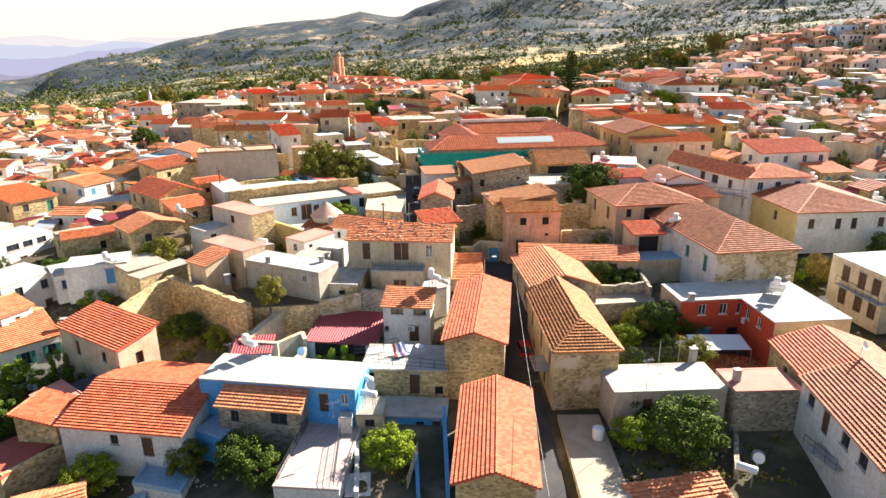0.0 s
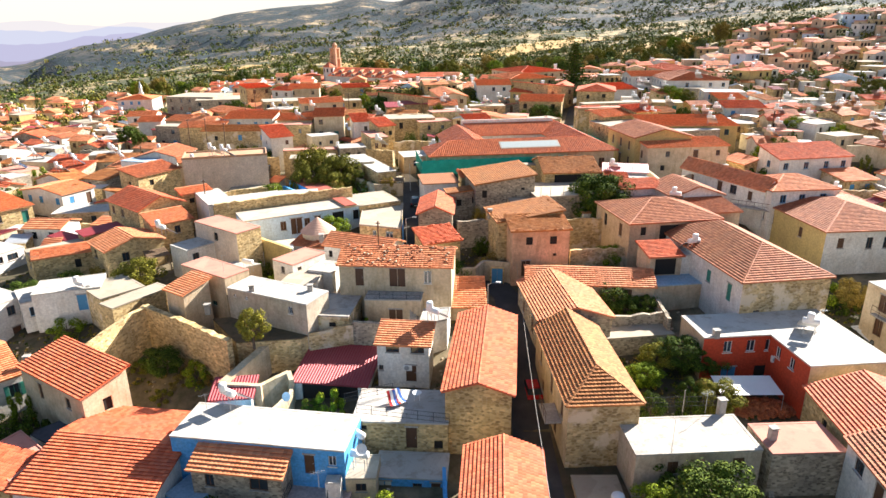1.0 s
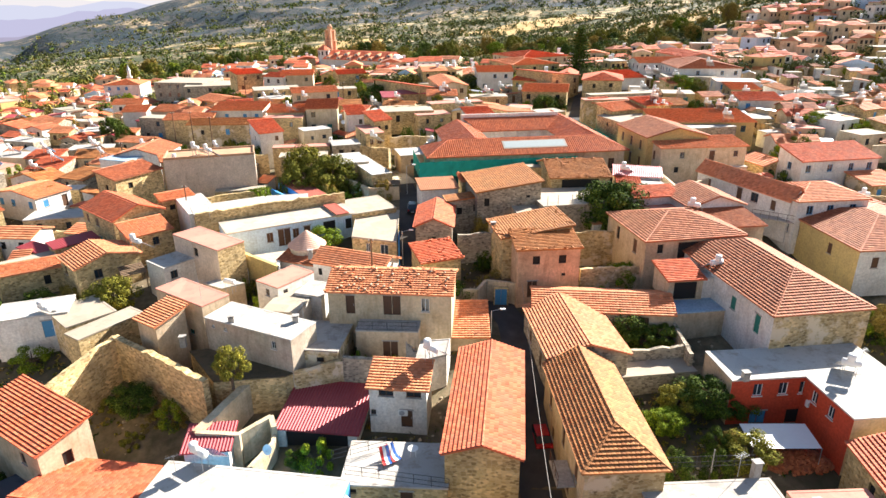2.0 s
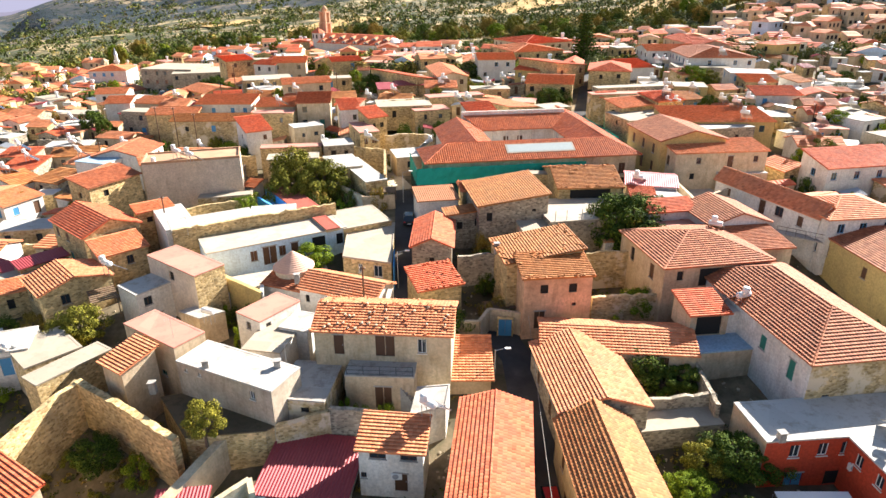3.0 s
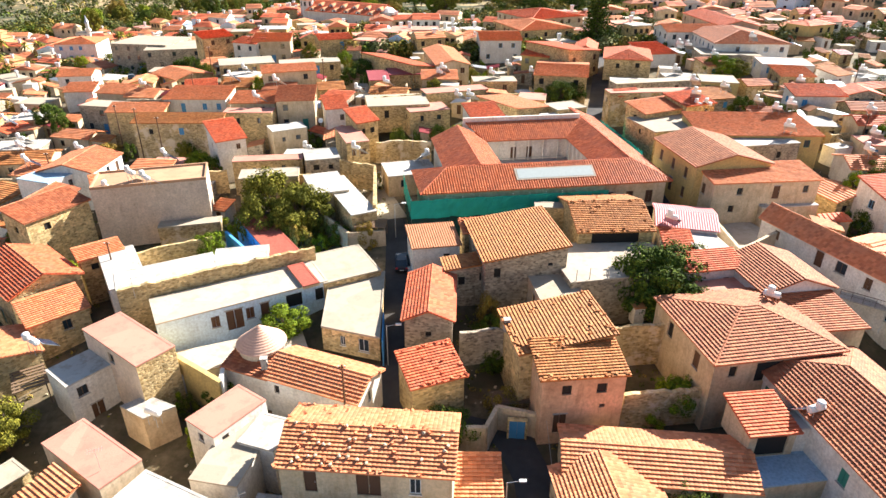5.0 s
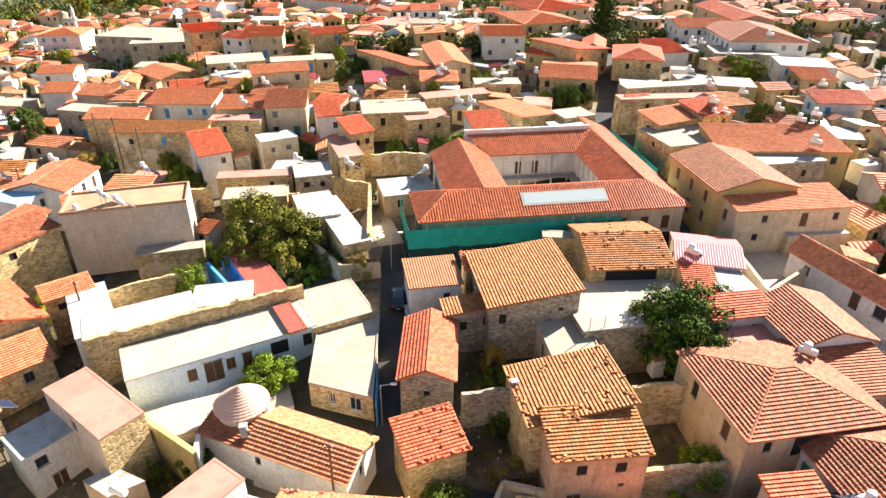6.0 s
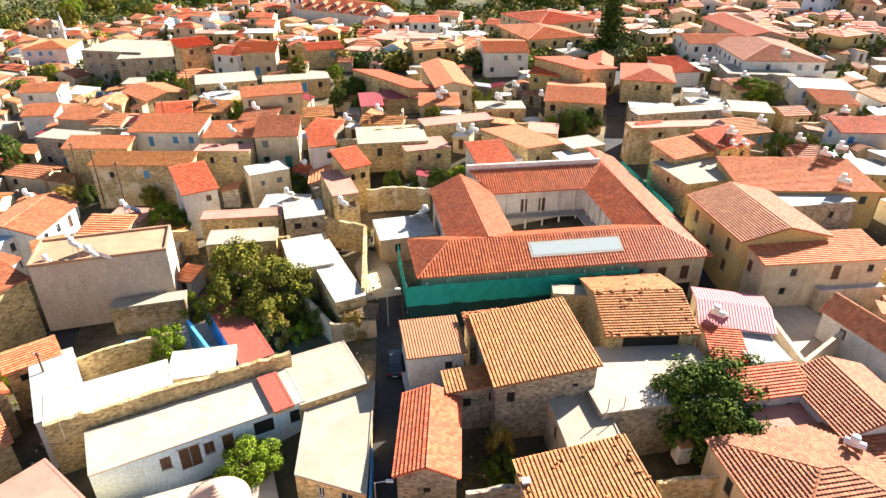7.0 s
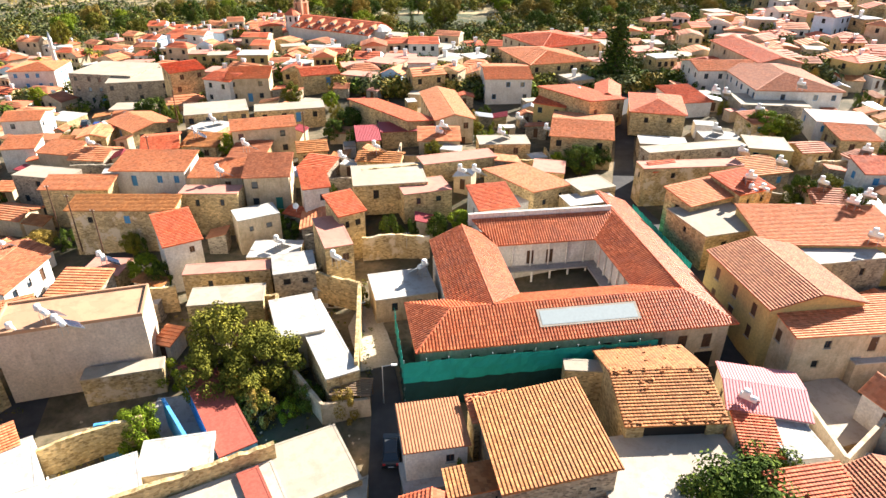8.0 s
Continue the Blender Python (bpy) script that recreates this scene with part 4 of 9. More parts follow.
house("cream two-storey house with an orange lean-to tiled roof", 44.57, 127.13, 15.42, 5.43, 5.9, 8.11, 16.30, "sf", 0.7, "cream", "orange", holes="f .25 .8 .8 1 ww; f .6 .7 1 1.9 dw; f .88 .8 .8 1 ww; f .2 3.4 .8 1 k; f .5 3.4 1 2 dw; l .5 1 .9 1.5 sw")
house("ochre two-storey house with a brown gable roof", 40.41, 134.39, 13.30, 11.30, -82.4, 9.29, 17.50, "gx", 1.5, "yellow", "brown", holes="f .2 1 .9 1.6 sw; f .5 1 .9 1.6 sw; f .8 1 .9 1.6 sw; f .2 4 .9 1.6 sw; f .5 4 1.1 2.1 dw; f .8 4 .9 1.6 sw")
house("low tan plastered house with a flat white roof", 48.25, 126.85, 8.42, 5.81, 6.8, 8.09, 12.80, "flat", 1, "tan", "white", holes="l .5 .6 1 2 k")
house("two-storey grey stone house with a flat white roof", 50.52, 140.46, 12.05, 3.91, 10.2, 9.98, 17.00, "flat", 1, "stone_grey", "white")
house("long ochre house with an orange tiled roof", 51.73, 146.97, 19.36, 10.02, -1.4, 10.71, 17.50, "sf", 0.9, "yellow", "orange", holes="f 0.10 0.75 1.0 1.25 wg; f 0.27 0.75 1.0 1.25 wg; f 0.40 0.75 1.0 1.25 wg; f 0.59 0.75 1.0 1.25 wg; f 0.77 0.75 1.0 1.25 wg; f 0.89 0.75 1.0 1.25 wg; f 0.24 3.65 1.0 1.25 wg; f 0.42 3.65 1.0 1.25 wg; f 0.58 3.65 1.1 2.1 db; f 0.75 3.65 1.0 1.25 wg; r 0.20 0.75 1.0 1.25 wg; r 0.53 0.75 1.0 1.25 wg; r 0.88 0.75 1.0 1.25 wg; r 0.14 3.65 1.0 1.25 wg; r 0.47 3.65 1.0 1.25 wg; r 0.87 3.65 1.0 1.25 wg; l 0.18 0.75 1.0 1.25 wg; l 0.83 0.75 1.0 1.25 wg; l 0.51 3.65 1.0 1.25 wg; l 0.86 3.65 1.0 1.25 wg")
house("stone house with a flat pale roof and water tanks", 39.19, 151.02, 10.48, 9.24, 15.5, 11.18, 17.00, "flat", 1, "stone", "beige")
house("two-storey honey-coloured stone house with an orange tiled lean-to roof", 38.69, 157.04, 8.93, 5.08, 26.1, 11.16, 18.00, "sf", 0.9, "stone", "orange")
house("two-storey honey-coloured stone house with a red tiled lean-to roof", 45.70, 159.40, 6.61, 6.01, 23.2, 11.12, 18.70, "sf", 0.9, "stone", "red")
house("two-storey patched rubble stone house with a flat pink-red roof", 41.25, 168.92, 17.32, 3.35, 5.8, 11.37, 18.40, "flat", 1, "stone_patch", "pink")
house("two-storey grey stone house with a flat beige roof", 44.7, 177.0, 19.2, 3.39, 12.2, 12.48, 18.60, "flat", 1, "stone_grey", "beige")
house("low honey-coloured stone house with a red tiled hipped roof", 44.5, 199.3, 10.4, 14.6, -14.0, 15.12, 20.00, "hip", 1.4, "stone", "red")
house("two-storey honey-coloured stone house with a red tiled gable roof", 36.6, 209.0, 5.0, 12.5, -14.0, 14.78, 20.00, "gy", 1.2, "stone", "red")
house("low whitewashed house with a red tiled lean-to roof", 52.70, 206.68, 7.50, 10.16, 11.2, 15.79, 19.60, "sf", 1, "white", "red")
house("low ochre yellow house with a flat beige roof", 58.72, 179.31, 7.43, 7.50, -12.7, 14.22, 18.50, "flat", 1, "yellow", "beige", holes="f 0.19 0.75 1.0 1.25 wg; f 0.72 0.75 1.1 2.1 dg; r 0.32 0.75 1.0 1.25 wg; r 0.80 0.75 1.0 1.25 wg; l 0.27 0.75 1.0 1.25 wg; l 0.78 0.75 1.0 1.25 wg")
house("two-storey honey-coloured stone house with a red tiled lean-to roof", 36.6, 168.2, 4.6, 1.63, 17.1, 11.17, 17.80, "sf", 0.7, "stone", "red")
house("white and ochre house with an orange gable roof", 67.82, 226.21, 14.64, 11.04, 1.6, 15.16, 22.00, "gx", 1.2, "white", "orange", holes="f 0.14 0.75 1.0 1.25 ww; f 0.37 0.75 1.0 1.25 ww; f 0.59 0.75 1.0 1.25 ww; f 0.86 0.75 1.0 1.25 ww; f 0.13 3.65 1.0 1.25 ww; f 0.35 3.65 1.0 1.25 ww; f 0.65 3.65 1.1 2.1 dw; f 0.90 3.65 1.0 1.25 ww; r 0.19 0.75 1.0 1.25 ww; r 0.79 0.75 1.0 1.25 ww; r 0.13 3.65 1.0 1.25 ww; r 0.47 3.65 1.0 1.25 ww; l 0.14 0.75 1.0 1.25 ww; l 0.49 0.75 1.0 1.25 ww; l 0.85 0.75 1.0 1.25 ww; l 0.21 3.65 1.0 1.25 ww; l 0.50 3.65 1.0 1.25 ww; l 0.81 3.65 1.0 1.25 ww")
house("two-storey whitewashed house with a brown tiled hipped roof", 76.14, 215.20, 17.85, 26.05, -3.1, 15.42, 22.00, "hip", 1.8, "white", "brown", holes="f 0.32 0.75 1.0 1.25 wb; f 0.70 0.75 1.0 1.25 wb; f 0.91 0.75 1.0 1.25 wb; f 0.10 3.65 1.0 1.25 wb; f 0.32 3.65 1.0 1.25 wb; f 0.48 3.65 1.1 2.1 dg; f 0.68 3.65 1.0 1.25 wb; f 0.93 3.65 1.0 1.25 wb; r 0.04 0.75 1.0 1.25 wb; r 0.19 0.75 1.0 1.25 wb; r 0.32 0.75 1.0 1.25 wb; r 0.43 0.75 1.0 1.25 wb; r 0.58 0.75 1.0 1.25 wb; r 0.70 0.75 1.0 1.25 wb; r 0.92 0.75 1.0 1.25 wb; r 0.06 3.65 1.0 1.25 wb; r 0.33 3.65 1.0 1.25 wb; r 0.43 3.65 1.0 1.25 wb; r 0.54 3.65 1.0 1.25 wb; r 0.70 3.65 1.0 1.25 wb; r 0.82 3.65 1.0 1.25 wb; r 0.94 3.65 1.0 1.25 wb; l 0.05 0.75 1.0 1.25 wb; l 0.18 0.75 1.0 1.25 wb; l 0.33 0.75 1.0 1.25 wb; l 0.43 0.75 1.0 1.25 wb; l 0.57 0.75 1.0 1.25 wb; l 0.68 0.75 1.0 1.25 wb; l 0.83 0.75 1.0 1.25 wb; l 0.95 0.75 1.0 1.25 wb; l 0.06 3.65 1.0 1.25 wb; l 0.19 3.65 1.0 1.25 wb; l 0.30 3.65 1.0 1.25 wb; l 0.45 3.65 1.0 1.25 wb; l 0.55 3.65 1.0 1.25 wb; l 0.68 3.65 1.0 1.25 wb; l 0.83 3.65 1.0 1.25 wb; l 0.95 3.65 1.0 1.25 wb")
house("low grey stone house with a flat beige roof", 69.57, 202.61, 13.92, 9.15, -7.4, 15.83, 20.00, "flat", 1, "stone_grey", "beige")
house("low honey-coloured stone house with an orange tiled lean-to roof", 76.20, 182.81, 6.93, 7.01, -4.2, 14.37, 19.00, "sf", 0.8, "stone", "orange", holes="f 0.31 0.75 1.0 1.25 sw; f 0.69 0.75 1.1 2.1 dg; r 0.23 0.75 1.0 1.25 sw; l 0.21 0.75 1.0 1.25 sw; l 0.69 0.75 1.0 1.25 sw")
house("low whitewashed house with a pink terrace roof", 77.96, 190.67, 10.84, 8.77, -12.1, 15.03, 20.00, "flat", 1, "white", "terrace", holes="f 0.15 0.75 1.0 1.25 sb; f 0.50 0.75 1.1 2.1 dg; f 0.84 0.75 1.0 1.25 sb; r 0.23 0.75 1.0 1.25 sb; r 0.74 0.75 1.0 1.25 sb; l 0.24 0.75 1.0 1.25 sb")
house("two-storey tan plastered house with a red tiled gable roof", 81.28, 238.62, 10.40, 28.61, 1.6, 15.90, 23.00, "gy", 1.3, "tan", "red", holes="f 0.48 0.75 1.0 1.25 k; f 0.80 0.75 1.0 1.25 k; f 0.14 3.65 1.0 1.25 k; f 0.47 3.65 1.1 2.1 dw; f 0.87 3.65 1.0 1.25 k; r 0.06 0.75 1.0 1.25 k; r 0.19 0.75 1.0 1.25 k; r 0.45 0.75 1.0 1.25 k; r 0.81 0.75 1.0 1.25 k; r 0.95 0.75 1.0 1.25 k; r 0.06 3.65 1.0 1.25 k; r 0.18 3.65 1.0 1.25 k; r 0.30 3.65 1.0 1.25 k; r 0.46 3.65 1.0 1.25 k; r 0.56 3.65 1.0 1.25 k; r 0.69 3.65 1.0 1.25 k; r 0.83 3.65 1.0 1.25 k; r 0.92 3.65 1.0 1.25 k; l 0.07 0.75 1.0 1.25 k; l 0.32 0.75 1.0 1.25 k; l 0.70 0.75 1.0 1.25 k; l 0.83 0.75 1.0 1.25 k; l 0.93 0.75 1.0 1.25 k; l 0.20 3.65 1.0 1.25 k; l 0.30 3.65 1.0 1.25 k; l 0.45 3.65 1.0 1.25 k; l 0.56 3.65 1.0 1.25 k; l 0.68 3.65 1.0 1.25 k; l 0.81 3.65 1.0 1.25 k; l 0.92 3.65 1.0 1.25 k")
house("low whitewashed house with a red tiled lean-to roof", 72.89, 166.73, 9.55, 5.07, -2.2, 13.34, 18.50, "sf", 1, "white", "red", holes="f 0.21 0.75 1.0 1.25 sb; r 0.64 0.75 1.0 1.25 sb; l 0.39 0.75 1.0 1.25 sb")
house("pale two-storey house with a flat white roof and small white windows", -19.60, 75.30, 11.37, 4.10, -25.6, 1.51, 9.00, "flat", 1, "grey", "white", holes="f .8 .7 .6 .9 wv; f .25 .6 .35 .35 wv; f .1 .6 .3 .3 wv")
house("stone annexe with a flat grey terrace roof", -13.04, 75.69, 4.80, 6.30, -7.2, 2.01, 6.90, "flat", 1, "stone_patch", "grey", holes="f .6 .8 .8 .6 k")
house("tan house with a flat pink-red roof", -28.68, 80.91, 8.39, 3.54, -34.0, 1.97, 9.70, "flat", 1, "tan", "pink", holes="f .7 3.5 .9 .6 wg")
house("two-storey tan plastered house with an orange tiled lean-to roof", -30.56, 76.76, 3.25, 3.59, -33.4, 1.70, 8.80, "sf", 0.8, "tan", "orange")
house("abandoned cream house with loose stones on its orange tiled roof", -5.87, 81.03, 13.44, 6.52, -4.9, 4.00, 10.90, "gx", 1.2, "cream", "orange", skip=0.012, holes="f .18 .5 1.0 2.2 dw; f .52 .4 1.9 2.3 dw; f .79 .6 .9 1.6 wv; f .55 3.9 1.5 2.4 k")
house("street-side store with an orange lean-to roof", 2.54, 80.27, 4.05, 5.25, -0.3, 3.10, 5.60, "sf", 1.5, "tan", "orange")
house("whitewashed chapel with an orange tiled roof", -11.6, 91.8, 9.8, 5.0, -22.0, 4.24, 9.00, "gx", 1.1, "white", "orange", name='chapel', category='chapel', holes="f .1 .8 .6 1.0 k; r .5 .6 .6 1.2 k")
house("long white house with a flat cream roof and brown shuttered windows", -23.31, 105.32, 18.95, 5.65, 28.9, 4.99, 10.30, "flat", 1, "pale_blue", "cream", holes="f .31 .9 .9 1.4 sw; f .42 .7 1.8 2.5 dw; f .51 .9 .9 1.4 sw; f .60 .8 1.0 2.3 dw; f .78 .6 1.9 1.7 k; f .94 .7 1.0 1.6 k")
poly_house("honey-stone house with a flat beige roof along the lane", [(-13.1, 99.2), (-6.7, 97.1), (-7.25, 111.2), (-13.7, 108.0)], 6.4, 9.4, "stone", "beige", holes="0 .36 .7 .6 1.2 wv; 0 .72 .6 1.2 1.6 wv")
house("low honey-coloured stone house with a flat beige roof", -12.6, 112.0, 7.19, 7.71, 27.3, 6.98, 10.20, "flat", 1, "stone", "beige")
house("narrow grey stone house with a red gabled tile roof", -1.45, 102.0, 4.95, 9.5, -2.0, 6.13, 11.60, "gy", 1.1, "stone_grey", "red", holes="f .5 1.5 .6 .6 k")
house("stone shed with a patched red tiled roof", -1.27, 91.57, 5.19, 4.22, 21.3, 4.08, 9.80, "sf", 0.9, "stone", "red", skip=0.01)
house("stone-edged house with a flat white roof", -32.26, 107.30, 11.08, 5.02, 27.8, 5.16, 11.60, "flat", 1, "stone", "white")
house("two-storey honey-coloured stone house with an orange tiled lean-to roof", -42.76, 112.50, 4.86, 2.66, 39.1, 4.55, 11.55, "sf", 0.4, "stone", "orange")
house("whitewashed wing with a flat white roof", -38.11, 108.56, 4.04, 10.47, 32.5, 5.33, 11.58, "flat", 1, "white", "white")

house("white rooftop room with a flat roof", -25.06, 112.32, 6.45, 4.54, 11.6, 9.20, 11.10, "flat", 1, "white", "white")
house("grey stone house with a broad ochre lean-to roof", 8.60, 111.77, 9.66, 11.04, 9.2, 6.82, 13.90, "sl", 1.2, "stone_grey", "old", holes="f .8 .8 .6 .4 k; f .15 1 .8 1.2 k")
house("two-storey grey stone house with a weathered ochre tiled lean-to roof", 3.01, 108.34, 5.80, 2.70, 10.2, 6.89, 12.30, "sl", 0.5, "stone_grey", "old")
house("low block with a rusty sheet roof", -1.34, 114.25, 5.73, 5.62, 10.3, 7.44, 12.80, "sf", 0.3, "white", "rust")
house("two-storey honey-coloured stone house with an orange tiled lean-to roof", 4.23, 116.07, 3.64, 2.51, 12.1, 7.38, 13.20, "sf", 0.5, "stone", "orange", skip=0.03)
house("low whitewashed house with a flat white roof", -2.17, 111.80, 4.00, 3.55, 12.2, 6.50, 9.00, "flat", 1, "white", "white")
house("stone house with a mossy ochre tiled gable roof", 21.12, 118.97, 9.41, 11.14, 3.2, 7.09, 14.00, "gx", 1.6, "stone", "old", skip=0.01, holes="f .5 .3 6 1.6 k")
house("two-storey honey-coloured stone house with a flat beige roof", 15.51, 121.91, 6.07, 1.84, -4.1, 7.31, 13.80, "flat", 1, "stone", "beige")
poly_house("small stone house with a flat cream roof", [(10.8, 98.6), (15.6, 101.1), (14.8, 108.0), (9.8, 106.4)], 5.1, 11.5, "tan", "beige", holes="3 .35 .7 .9 1.7 dw; 3 .7 .7 .8 1.3 sw")
house("raised paved yard with a pale concrete floor and stone sides", 20.00, 109.39, 13.52, 9.26, 10.4, 6.01, 12.30, "flat", 1, "stone_grey", "cream", name='yard_terrace', category='terrace', top=0.05)
house("strip of roof painted dark red", -16.73, 108.43, 1.94, 5.61, 30.7, 10.22, 10.62, "flat", 1, "cream", "red", name='roof_strip', category='roof')
house("long white house with a band of dark windows", -70.89, 95.00, 13.31, 7.35, 66.2, 2.44, 6.20, "flat", 1, "white", "white", holes="f .5 .5 2 1.0 ww; f .68 .5 1.6 1.0 ww; f .85 .5 1.6 1.0 ww; f .6 2.8 1.2 2 dw")
house("low stone house with a strip of orange tiles", -55.16, 94.89, 8.94, 3.03, 31.4, 3.03, 7.00, "sf", 0.4, "stone", "orange", holes="f .6 .9 .8 1.3 k")
house("low honey-coloured stone house with an orange tiled gable roof", -46.81, 95.59, 6.45, 8.02, -44.3, 3.68, 8.40, "gx", 1.2, "stone", "orange", holes="f 0.29 0.75 1.0 1.25 ww; r 0.32 0.75 1.0 1.25 ww; l 0.25 0.75 1.0 1.25 ww; l 0.80 0.75 1.0 1.25 ww")
house("two-storey honey-coloured stone house with a red tiled gable roof", -49.31, 108.46, 10.74, 7.57, -40.5, 4.23, 11.00, "gx", 1.6, "stone", "red", holes="f 0.15 0.75 1.0 1.25 sw; f 0.46 0.75 1.0 1.25 sw; f 0.15 3.65 1.0 1.25 sw; f 0.48 3.65 1.1 2.1 dg; f 0.79 3.65 1.0 1.25 sw; r 0.20 0.75 1.0 1.25 sw; r 0.82 0.75 1.0 1.25 sw; r 0.28 3.65 1.0 1.25 sw; r 0.70 3.65 1.0 1.25 sw; l 0.74 0.75 1.0 1.25 sw; l 0.31 3.65 1.0 1.25 sw; l 0.70 3.65 1.0 1.25 sw")
house("low honey-coloured stone house with an orange tiled lean-to roof", -43.42, 102.35, 5.90, 4.23, 43.5, 4.86, 9.60, "sf", 0.9, "stone", "orange", holes="f .6 .7 .9 1.2 ww")
house("shed with a bright red sheet roof", -53.91, 101.94, 5.84, 2.35, 49.8, 3.33, 8.00, "sf", 0.3, "stone", "maroon_sheet")
house("white two-storey house with a flat roof and dark windows", -36.21, 93.20, 4.40, 4.19, 52.3, 3.47, 8.60, "flat", 1, "white", "white", holes="f .3 .7 1.0 1.1 ww; f .5 3.3 1.2 2 dw; r .5 .7 1 2 dw")
house("tan house with a flat pale-red roof and a rubble-stone side", -31.55, 94.90, 10.04, 4.02, -37.1, 3.69, 11.00, "flat", 1, "pale", "pink", faces='r=stone', holes="f .5 .8 1.0 1.2 k")
house("small white house with a flat red-edged roof", -19.53, 86.66, 5.76, 3.78, 55.0, 2.62, 9.00, "flat", 1, "white", "pink", holes="f .2 .6 .7 .9 ww; l .5 .6 .7 .9 ww")
house("two-storey whitewashed house with a flat beige roof", -17.88, 82.98, 4.17, 7.53, -11.2, 2.40, 7.90, "flat", 1, "white", "beige")
house("two-storey whitewashed house with a flat white roof", -15.51, 84.81, 3.52, 3.87, -18.8, 2.78, 8.20, "flat", 1, "white", "white")
poly_house("low store with a flat pale sheet roof among potted plants", [(-30.9, 89.6), (-28.0, 87.9), (-25.6, 89.6), (-29.0, 91.2)], 2.6, 6.8, "tan", "grey", top=0.03)
house("low honey-coloured stone house with a flat beige roof", -38.09, 79.06, 7.66, 2.62, 57.4, 1.66, 6.80, "flat", 1, "stone", "beige")
house("low patched rubble stone house with a flat beige roof", -42.69, 82.44, 5.48, 6.39, 48.3, 1.88, 6.60, "flat", 1, "stone_patch", "beige", holes="f .5 .6 .8 1 k")
house("low whitewashed house with a flat white roof", -48.27, 82.79, 7.70, 4.95, 19.5, 1.66, 6.80, "flat", 1, "white", "white", holes="f 0.70 0.75 1.1 2.1 db; r 0.52 0.75 1.0 1.25 sb; l 0.57 0.75 1.0 1.25 sb")
house("low honey-coloured stone house with a flat beige roof", -56.77, 96.66, 9.53, 4.67, 43.2, 3.04, 7.20, "flat", 1, "stone", "beige", holes="f 0.19 0.75 1.0 1.25 ww; f 0.77 0.75 1.1 2.1 dg; r 0.53 0.75 1.0 1.25 ww; l 0.58 0.75 1.0 1.25 ww")
house("two-storey whitewashed house with a flat white roof", -59.27, 80.83, 7.55, 7.42, 63.7, -0.60, 5.40, "flat", 1, "white", "white", holes="f 0.29 0.75 1.0 1.25 ww; f 0.74 0.75 1.0 1.25 ww; f 0.76 3.65 1.1 2.1 dw; r 0.21 0.75 1.0 1.25 ww; r 0.82 0.75 1.0 1.25 ww; r 0.32 3.65 1.0 1.25 ww; r 0.79 3.65 1.0 1.25 ww; l 0.29 3.65 1.0 1.25 ww; l 0.72 3.65 1.0 1.25 ww")
house("two-storey whitewashed house with an orange tiled lean-to roof", -51.85, 68.68, 3.61, 3.02, 64.8, -1.66, 5.60, "sf", 0.8, "white", "orange", holes="f .5 .8 .6 .5 ww")
house("low whitewashed house with a flat white roof", -51.76, 83.65, 6.96, 5.46, 39.6, 1.55, 5.60, "flat", 1, "white", "white", holes="f 0.18 0.75 1.0 1.25 wb; f 0.72 0.75 1.1 2.1 dw; r 0.41 0.75 1.0 1.25 wb; l 0.47 0.75 1.0 1.25 wb")
house("low honey-coloured stone house with an orange tiled lean-to roof", -80.43, 115.87, 7.75, 12.57, 56.6, 3.76, 8.50, "sf", 0.8, "stone", "orange", holes="f 0.28 0.75 1.0 1.25 ww; f 0.82 0.75 1.1 2.1 dg; r 0.20 0.75 1.0 1.25 ww; r 0.48 0.75 1.0 1.25 ww; r 0.84 0.75 1.0 1.25 ww; l 0.14 0.75 1.0 1.25 ww; l 0.47 0.75 1.0 1.25 ww; l 0.83 0.75 1.0 1.25 ww")
house("low honey-coloured stone house with a flat beige roof", -87.04, 120.15, 12.58, 9.65, 89.1, 4.08, 9.00, "flat", 1, "stone", "beige", holes="f 0.16 0.75 1.0 1.25 ww; r 0.81 0.75 1.0 1.25 ww; l 0.12 0.75 1.0 1.25 ww; l 0.49 0.75 1.0 1.25 ww; l 0.86 0.75 1.0 1.25 ww")
house("low whitewashed house with an orange tiled gable roof", -73.62, 124.84, 6.79, 10.46, 68.0, 4.35, 9.20, "gx", 0.9, "white", "orange", holes="f 0.28 0.75 1.0 1.25 sb; f 0.81 0.75 1.1 2.1 dw; r 0.54 0.75 1.0 1.25 sb; r 0.87 0.75 1.0 1.25 sb; l 0.18 0.75 1.0 1.25 sb; l 0.46 0.75 1.0 1.25 sb; l 0.87 0.75 1.0 1.25 sb")
house("tall blank rendered house with a flat tan roof", -43.23, 131.24, 15.53, 6.69, 16.1, 4.88, 14.30, "flat", 1, "pale", "clay", top=0.3)
house("two-storey honey-coloured stone house with a brown tiled lean-to roof", -54.68, 123.02, 9.08, 4.97, 61.4, 3.95, 12.80, "sf", 0.9, "stone", "brown")
house("white three-storey house with a brown tiled roof and many windows", -59.57, 142.18, 9.42, 8.50, 86.8, 5.89, 12.60, "gx", 1.2, "white", "brown", holes="f .2 .7 .9 1.3 ww; f .5 .7 .9 1.3 ww; f .8 .7 .9 1.9 dw; f .2 3.4 .9 1.3 ww; f .5 3.4 .9 1.9 dw; f .8 3.4 .9 1.3 ww")
house("white house with a pale blue flat roof", -62.21, 136.71, 5.62, 6.28, 71.6, 5.22, 12.40, "flat", 1, "white", "blue", holes="f .3 .8 .8 1.2 ww; f .7 .8 .8 1.2 ww; f .3 3.6 .8 1.2 ww; f .7 3.6 .8 1.2 ww")
